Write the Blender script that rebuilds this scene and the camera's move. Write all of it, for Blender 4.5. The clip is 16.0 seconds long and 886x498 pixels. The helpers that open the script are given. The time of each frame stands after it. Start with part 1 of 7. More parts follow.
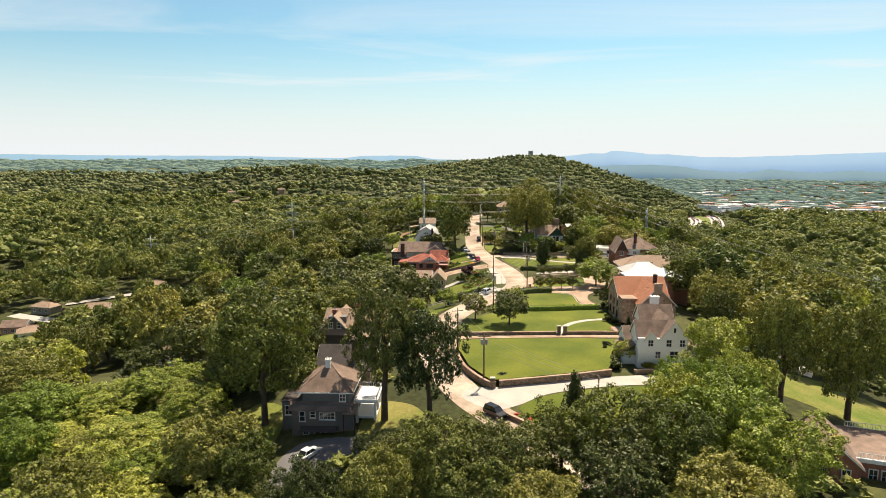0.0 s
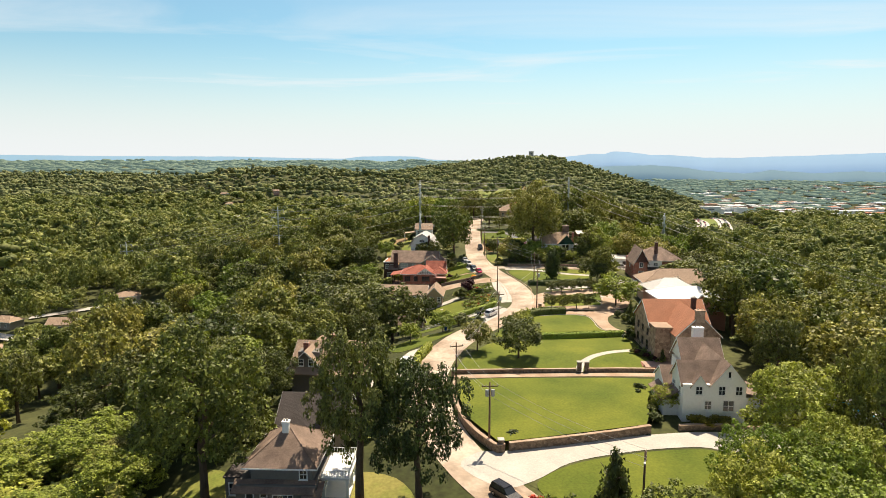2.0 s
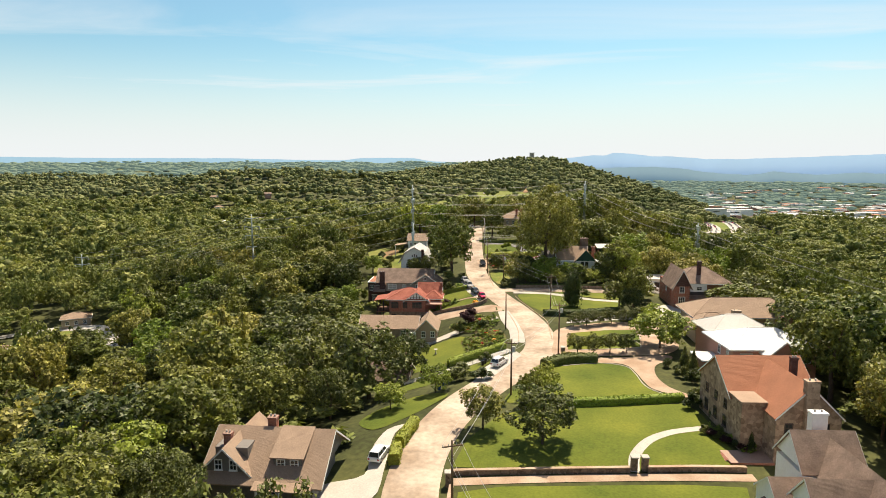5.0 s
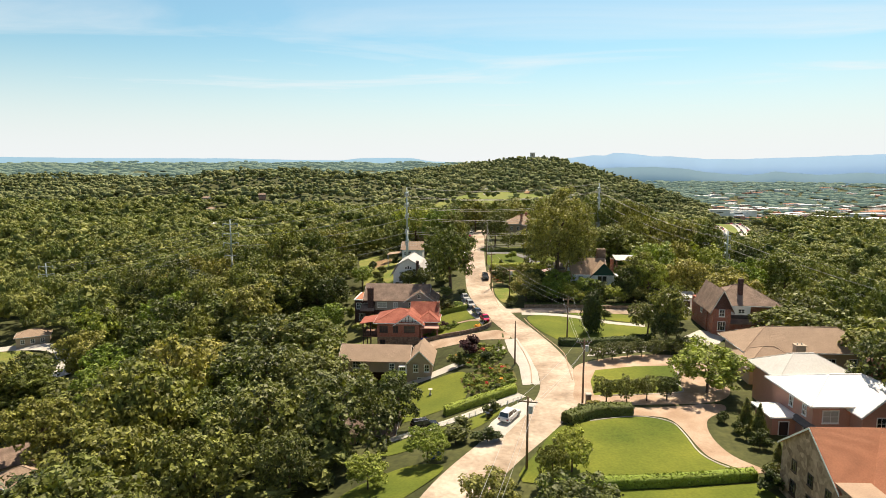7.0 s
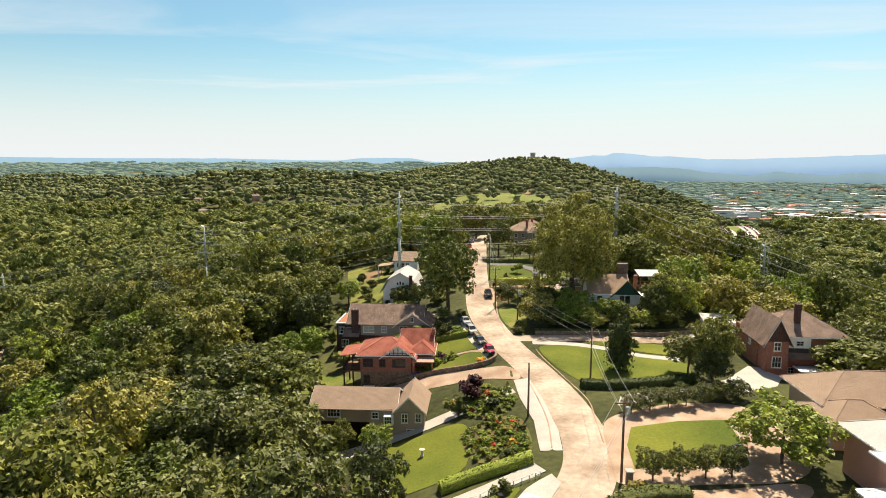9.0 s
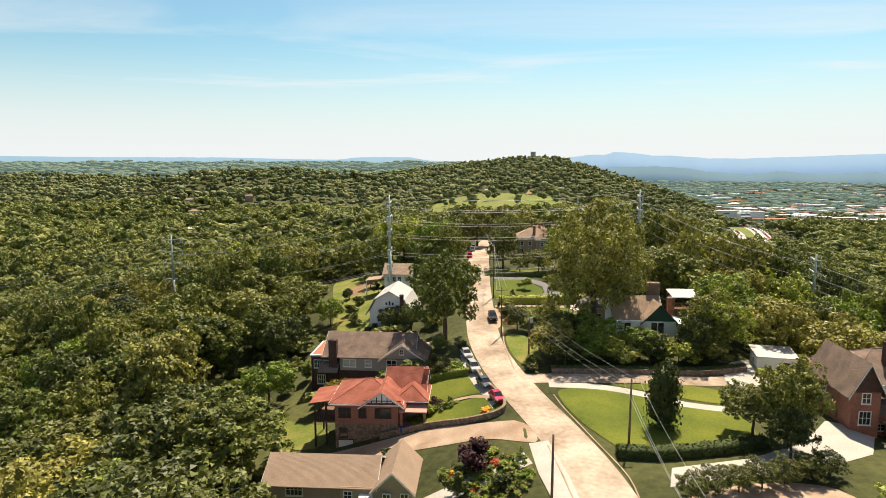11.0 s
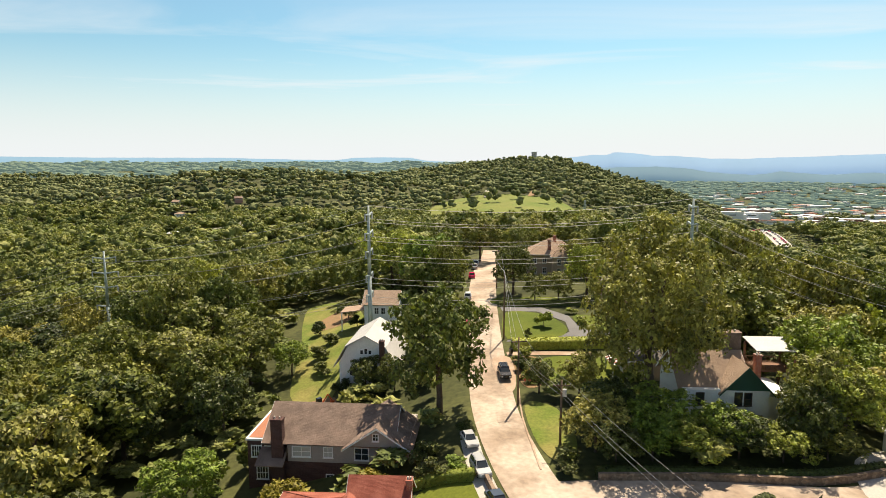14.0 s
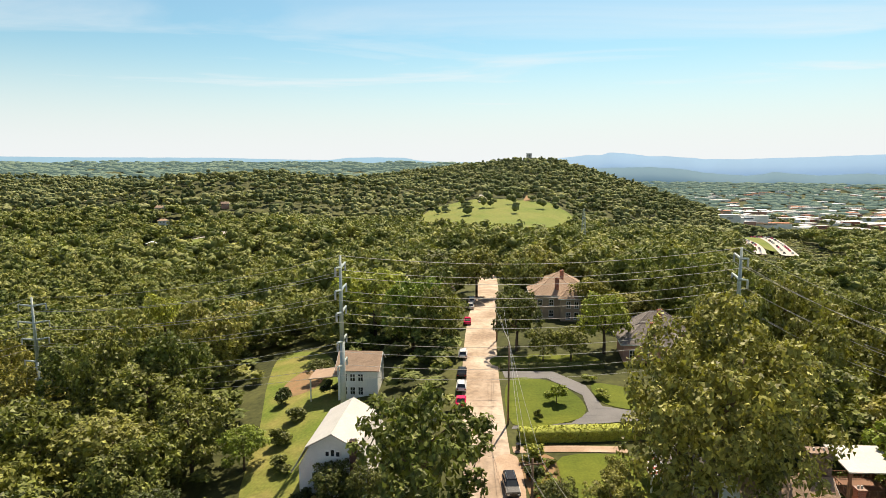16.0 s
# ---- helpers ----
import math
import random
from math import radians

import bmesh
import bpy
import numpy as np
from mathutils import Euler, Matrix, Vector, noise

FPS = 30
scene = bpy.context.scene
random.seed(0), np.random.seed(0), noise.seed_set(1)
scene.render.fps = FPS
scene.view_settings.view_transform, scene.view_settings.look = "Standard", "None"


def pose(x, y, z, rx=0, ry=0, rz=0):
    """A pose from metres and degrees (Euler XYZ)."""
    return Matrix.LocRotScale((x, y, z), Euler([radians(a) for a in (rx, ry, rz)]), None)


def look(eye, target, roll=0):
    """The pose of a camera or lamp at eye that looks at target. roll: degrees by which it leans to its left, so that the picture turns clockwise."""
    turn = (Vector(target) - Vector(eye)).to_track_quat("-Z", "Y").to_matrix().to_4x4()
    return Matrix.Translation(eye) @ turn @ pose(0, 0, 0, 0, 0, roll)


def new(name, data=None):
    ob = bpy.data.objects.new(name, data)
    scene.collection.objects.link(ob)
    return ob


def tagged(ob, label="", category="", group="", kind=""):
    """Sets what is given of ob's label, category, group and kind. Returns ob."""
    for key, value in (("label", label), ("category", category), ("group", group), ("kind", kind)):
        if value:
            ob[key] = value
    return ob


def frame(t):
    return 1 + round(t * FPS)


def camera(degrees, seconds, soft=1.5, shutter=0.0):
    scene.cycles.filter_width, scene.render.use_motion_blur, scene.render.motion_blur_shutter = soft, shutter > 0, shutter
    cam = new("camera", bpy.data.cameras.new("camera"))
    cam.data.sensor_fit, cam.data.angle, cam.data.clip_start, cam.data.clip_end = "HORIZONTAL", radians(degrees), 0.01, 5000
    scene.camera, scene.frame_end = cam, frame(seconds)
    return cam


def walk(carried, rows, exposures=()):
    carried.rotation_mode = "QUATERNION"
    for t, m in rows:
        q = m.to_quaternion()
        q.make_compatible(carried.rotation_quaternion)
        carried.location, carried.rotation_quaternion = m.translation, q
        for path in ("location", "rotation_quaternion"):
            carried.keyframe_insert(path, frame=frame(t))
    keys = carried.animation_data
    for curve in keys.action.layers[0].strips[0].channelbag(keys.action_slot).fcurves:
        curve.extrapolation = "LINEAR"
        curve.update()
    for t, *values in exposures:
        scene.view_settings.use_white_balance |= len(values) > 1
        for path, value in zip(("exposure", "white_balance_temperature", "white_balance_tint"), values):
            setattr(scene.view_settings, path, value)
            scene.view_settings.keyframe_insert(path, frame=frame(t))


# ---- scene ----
cam = camera(72.0, 16.0, soft=0.55)
METRES, EYE, TILT, LEAN, TURN = 200.0, 42.0, -8.3, 0.0, 0.0
ROWS = [
    (0.0, 0.0, 0.0, 0.0, 0.0, 0.0, -0.0),
    (0.5, 0.0009, 0.031, 0.0048, -0.01, 0.02, -0.02),
    (1.0, 0.002, 0.0618, 0.0096, -0.02, 0.04, -0.0),
    (1.5, 0.0032, 0.0929, 0.0143, -0.02, 0.04, 0.02),
    (2.0, 0.0043, 0.1238, 0.019, -0.03, 0.06, 0.02),
    (2.5, 0.0055, 0.1549, 0.0235, -0.04, 0.08, 0.02),
    (3.0, 0.0066, 0.186, 0.0282, -0.05, 0.1, 0.04),
    (3.5, 0.008, 0.2169, 0.0328, -0.06, 0.12, 0.06),
    (4.0, 0.0091, 0.2479, 0.0373, -0.07, 0.16, 0.07),
    (6.5, 0.014, 0.4014, 0.061, -0.09, 0.23, 0.08),
    (7.0, 0.015, 0.4322, 0.0662, -0.11, 0.22, 0.09),
    (7.5, 0.0162, 0.4631, 0.0713, -0.12, 0.22, 0.09),
    (8.0, 0.0171, 0.4913, 0.0759, -0.13, 0.21, 0.1),
    (8.5, 0.0181, 0.5219, 0.0808, -0.15, 0.22, 0.11),
    (9.0, 0.0189, 0.5523, 0.0859, -0.17, 0.23, 0.09),
    (11.5, 0.0237, 0.7058, 0.1106, -0.26, 0.14, 0.09),
    (12.0, 0.0246, 0.7364, 0.1153, -0.26, 0.15, 0.11),
    (12.5, 0.0254, 0.767, 0.1198, -0.28, 0.15, 0.1),
    (13.0, 0.0264, 0.7975, 0.1244, -0.29, 0.15, 0.1),
    (13.5, 0.0275, 0.8276, 0.1291, -0.29, 0.16, 0.08),
    (14.0, 0.0285, 0.8579, 0.1343, -0.3, 0.18, 0.11),
    (14.5, 0.0295, 0.888, 0.1448, -0.3, 0.11, 0.13),
    (15.0, 0.0306, 0.9176, 0.1591, -0.31, 0.11, 0.1),
    (15.5, 0.0317, 0.9473, 0.174, -0.31, 0.1, 0.09),
    (16.0, 0.0333, 0.9768, 0.189, -0.86, 0.1, 0.13),
]
walk(cam, [(t, pose(0, 0, EYE, TILT, LEAN, TURN) @ pose(METRES * x, METRES * y * 1.075, METRES * z, 90 + pitch, roll, yaw)) for t, x, y, z, yaw, pitch, roll in ROWS])

# ---- world, sun ----
scene.view_settings.exposure = 0.6
SUN_ELEV, SUN_AZ = radians(60.0), radians(24.0)
sun_dir = Vector((math.sin(SUN_AZ) * math.cos(SUN_ELEV), math.cos(SUN_AZ) * math.cos(SUN_ELEV), math.sin(SUN_ELEV)))
sun = new("sun", bpy.data.lights.new("sun", "SUN"))
sun.data.energy, sun.data.angle, sun.data.color = 5.4, radians(0.6), (1.0, 0.86, 0.66)
sun.matrix_world = look(sun_dir * 900, (0, 0, 0))

world = bpy.data.worlds.new("sky")
scene.world = world
world.use_nodes = True
WN, WL = world.node_tree.nodes, world.node_tree.links
WN.clear()


def wnode(kind, **sets):
    n = WN.new(kind)
    for k, v in sets.items():
        n.inputs[k].default_value = v
    return n


sky = WN.new("ShaderNodeTexSky")
sky.sky_type, sky.sun_disc = "NISHITA", False
sky.sun_elevation, sky.sun_rotation = SUN_ELEV, SUN_AZ
sky.air_density, sky.dust_density, sky.ozone_density = 1.0, 1.2, 1.0
coord = WN.new("ShaderNodeTexCoord")
sep = WN.new("ShaderNodeSeparateXYZ")
WL.new(coord.outputs["Generated"], sep.inputs[0])
# thin cirrus: streaky noise on a flat layer seen at a slant
lift = WN.new("ShaderNodeMath")
lift.operation = "MAXIMUM"
lift.inputs[1].default_value = 0.03
WL.new(sep.outputs["Z"], lift.inputs[0])
persp = WN.new("ShaderNodeVectorMath")
persp.operation = "DIVIDE"
comb = WN.new("ShaderNodeCombineXYZ")
for a in "XYZ":
    WL.new(lift.outputs[0], comb.inputs[a])
WL.new(coord.outputs["Generated"], persp.inputs[0])
WL.new(comb.outputs[0], persp.inputs[1])
mapping = WN.new("ShaderNodeMapping")
mapping.inputs["Scale"].default_value = (0.30, 0.55, 0.0)
mapping.inputs["Rotation"].default_value = (0, 0, radians(-28))
mapping.inputs["Location"].default_value = (1.7, 0.4, 0.0)
WL.new(persp.outputs[0], mapping.inputs[0])
cloud = wnode("ShaderNodeTexNoise", Scale=1.0, Detail=9.0, Roughness=0.58, Distortion=0.7)
WL.new(mapping.outputs[0], cloud.inputs[0])
cramp = WN.new("ShaderNodeMapRange")
cramp.inputs["From Min"].default_value, cramp.inputs["From Max"].default_value = 0.42, 0.72
cramp.inputs["To Min"].default_value, cramp.inputs["To Max"].default_value = 0.0, 0.75
WL.new(cloud.outputs[0], cramp.inputs[0])
# milky band of haze above the horizon
band = WN.new("ShaderNodeMapRange")
band.interpolation_type = "SMOOTHSTEP"
band.inputs["From Min"].default_value, band.inputs["From Max"].default_value = 0.0, 0.19
band.inputs["To Min"].default_value, band.inputs["To Max"].default_value = 0.95, 0.0
WL.new(sep.outputs["Z"], band.inputs[0])
fade = WN.new("ShaderNodeMapRange")
fade.interpolation_type = "SMOOTHSTEP"
fade.inputs["From Min"].default_value, fade.inputs["From Max"].default_value = 0.15, 0.27
fade.inputs["To Min"].default_value, fade.inputs["To Max"].default_value = 1.0, 0.15
WL.new(sep.outputs["Z"], fade.inputs[0])
# a little more cirrus overhead, out of view, added as fill light
high = WN.new("ShaderNodeMapRange")
high.interpolation_type = "SMOOTHSTEP"
high.inputs["From Min"].default_value, high.inputs["From Max"].default_value = 0.3, 0.6
high.inputs["To Min"].default_value, high.inputs["To Max"].default_value = 0.0, 0.15
WL.new(sep.outputs["Z"], high.inputs[0])
veil = WN.new("ShaderNodeMath")
veil.operation = "ADD"
WL.new(fade.outputs[0], veil.inputs[0])
WL.new(high.outputs[0], veil.inputs[1])
thin = WN.new("ShaderNodeMath")
thin.operation = "MULTIPLY"
WL.new(cramp.outputs[0], thin.inputs[0])
WL.new(veil.outputs[0], thin.inputs[1])
both = WN.new("ShaderNodeMath")
both.operation = "MAXIMUM"
WL.new(thin.outputs[0], both.inputs[0])
WL.new(band.outputs[0], both.inputs[1])
tint = WN.new("ShaderNodeMix")
tint.data_type, tint.blend_type = "RGBA", "MULTIPLY"
tint_fade = WN.new("ShaderNodeMapRange")
tint_fade.interpolation_type = "SMOOTHSTEP"
tint_fade.inputs["From Min"].default_value, tint_fade.inputs["From Max"].default_value = 0.25, 0.42
tint_fade.inputs["To Min"].default_value, tint_fade.inputs["To Max"].default_value = 1.0, 0.0
WL.new(sep.outputs["Z"], tint_fade.inputs[0])
WL.new(tint_fade.outputs[0], tint.inputs[0])
tint.inputs[7].default_value = (1.33, 1.79, 1.72, 1)
WL.new(sky.outputs[0], tint.inputs[6])
mixsky = WN.new("ShaderNodeMix")
mixsky.data_type = "RGBA"
mixsky.inputs[7].default_value = (11.9, 12.2, 12.3, 1)
WL.new(both.outputs[0], mixsky.inputs[0])
WL.new(tint.outputs[2], mixsky.inputs[6])
bg = wnode("ShaderNodeBackground", Strength=0.0505)
wout = WN.new("ShaderNodeOutputWorld")
WL.new(mixsky.outputs[2], bg.inputs[0])
WL.new(bg.outputs[0], wout.inputs[0])

# ---- materials ----


def material(name, colour, rough=0.8, vary=0.25, scale=1.0, fine=8.0, bump=0.3, metal=0.0, spec=0.3, tint=None, per_object=0.0, island=0.0, leaf=False, stripe=None, brick=None, cells=None, space="world", relief=0.05, hue="auto"):
    """A procedural surface: base colour with stains (scale) and grain (fine) in cycles a metre, and a relief."""
    m = bpy.data.materials.new(name)
    m.use_nodes = True
    n, l = m.node_tree.nodes, m.node_tree.links
    bsdf = n["Principled BSDF"]
    bsdf.inputs["Roughness"].default_value = rough
    bsdf.inputs["Metallic"].default_value = metal
    bsdf.inputs["Specular IOR Level"].default_value = spec
    if space == "world":
        geo = n.new("ShaderNodeNewGeometry")
        vec = geo.outputs["Position"]
    else:
        vec = n.new("ShaderNodeTexCoord").outputs["Object"]
    big = n.new("ShaderNodeTexNoise")
    big.inputs["Scale"].default_value, big.inputs["Detail"].default_value = scale, 5.0
    small = n.new("ShaderNodeTexNoise")
    small.inputs["Scale"].default_value, small.inputs["Detail"].default_value = fine, 4.0
    for t in (big, small):
        l.new(vec, t.inputs[0])
    mixed = n.new("ShaderNodeMath")
    mixed.operation = "ADD"
    l.new(big.outputs[0], mixed.inputs[0])
    l.new(small.outputs[0], mixed.inputs[1])
    value = n.new("ShaderNodeMapRange")
    value.inputs["From Min"].default_value, value.inputs["From Max"].default_value = 0.65, 1.35
    value.inputs["To Min"].default_value, value.inputs["To Max"].default_value = 1 - vary, 1 + vary
    l.new(mixed.outputs[0], value.inputs[0])
    last = value.outputs[0]

    def times(a, lo, hi):
        r = n.new("ShaderNodeMapRange")
        r.inputs["To Min"].default_value, r.inputs["To Max"].default_value = lo, hi
        l.new(a, r.inputs[0])
        p = n.new("ShaderNodeMath")
        p.operation = "MULTIPLY"
        l.new(last, p.inputs[0])
        l.new(r.outputs[0], p.inputs[1])
        return p.outputs[0]

    base = n.new("ShaderNodeMix")
    base.data_type = "RGBA"
    base.inputs[6].default_value = (*colour, 1)
    base.inputs[7].default_value = (*(tint or colour), 1)
    base.inputs[0].default_value = 0.0
    if per_object:
        last = times(n.new("ShaderNodeObjectInfo").outputs["Random"], 1 - per_object, 1 + per_object)
    if island:
        isl = n.new("ShaderNodeNewGeometry").outputs["Random Per Island"]
        last = times(isl, 1 - island, 1 + island)
    if tint:
        r = n.new("ShaderNodeMapRange")
        r.inputs["From Min"].default_value, r.inputs["From Max"].default_value = 0.35, 0.65
        src = big.outputs[0]
        if per_object:
            src = n.new("ShaderNodeObjectInfo").outputs["Random"]
            r.inputs["From Min"].default_value, r.inputs["From Max"].default_value = 0.0, 1.0
        elif island and not leaf and hue == "auto":
            src = n.new("ShaderNodeNewGeometry").outputs["Random Per Island"]
            r.inputs["From Min"].default_value, r.inputs["From Max"].default_value = 0.1, 0.9
        l.new(src, r.inputs[0])
        l.new(r.outputs[0], base.inputs[0])
    colour_out = base.outputs[2]
    height = small.outputs[0]
    if brick:
        b = n.new("ShaderNodeTexBrick")
        b.inputs["Scale"].default_value = 1.0
        b.inputs["Brick Width"].default_value, b.inputs["Row Height"].default_value = brick[0], brick[1]
        b.inputs["Mortar Size"].default_value = brick[2]
        b.inputs["Color1"].default_value, b.inputs["Color2"].default_value = (*colour, 1), (*(tint or colour), 1)
        b.inputs["Mortar"].default_value = (*brick[3], 1)
        c = n.new("ShaderNodeCombineXYZ")
        s = n.new("ShaderNodeSeparateXYZ")
        l.new(vec, s.inputs[0])
        add = n.new("ShaderNodeMath")
        add.operation = "ADD"
        l.new(s.outputs["X"], add.inputs[0])
        l.new(s.outputs["Y"], add.inputs[1])
        l.new(add.outputs[0], c.inputs["X"])
        l.new(s.outputs["Z"], c.inputs["Y"])
        l.new(c.outputs[0], b.inputs[0])
        colour_out = b.outputs[0]
        height = b.outputs[1]
    if cells:
        v = n.new("ShaderNodeTexVoronoi")
        v.inputs["Scale"].default_value = cells[0]
        l.new(vec, v.inputs[0])
        rr = n.new("ShaderNodeMapRange")
        l.new(v.outputs["Color"], rr.inputs[0])
        base2 = n.new("ShaderNodeMix")
        base2.data_type = "RGBA"
        base2.inputs[6].default_value, base2.inputs[7].default_value = (*colour, 1), (*cells[1], 1)
        l.new(rr.outputs[0], base2.inputs[0])
        colour_out = base2.outputs[2]
        height = v.outputs["Distance"]
    if stripe:
        w = n.new("ShaderNodeTexWave")
        w.bands_direction = stripe[0]
        w.inputs["Scale"].default_value = stripe[1]
        w.inputs["Distortion"].default_value = stripe[3] if len(stripe) > 3 else 0.0
        l.new(vec, w.inputs[0])
        last = times(w.outputs[1], 1 - stripe[2], 1.0)
        height = w.outputs[1]
    fin = n.new("ShaderNodeVectorMath")
    fin.operation = "SCALE"
    l.new(colour_out, fin.inputs[0])
    l.new(last, fin.inputs["Scale"])
    l.new(fin.outputs[0], bsdf.inputs["Base Color"])
    if bump:
        bm_ = n.new("ShaderNodeBump")
        bm_.inputs["Strength"].default_value, bm_.inputs["Distance"].default_value = bump, relief
        l.new(height, bm_.inputs["Height"])
        l.new(bm_.outputs[0], bsdf.inputs["Normal"])
    if leaf:
        tr = n.new("ShaderNodeBsdfTranslucent")
        bright = n.new("ShaderNodeVectorMath")
        bright.operation = "MULTIPLY"
        bright.inputs[1].default_value = (1.45, 1.5, 0.7)
        l.new(fin.outputs[0], bright.inputs[0])
        l.new(bright.outputs[0], tr.inputs[0])
        ms = n.new("ShaderNodeMixShader")
        ms.inputs[0].default_value = 0.17
        l.new(bsdf.outputs[0], ms.inputs[1])
        l.new(tr.outputs[0], ms.inputs[2])
        l.new(ms.outputs[0], n["Material Output"].inputs[0])
    return m


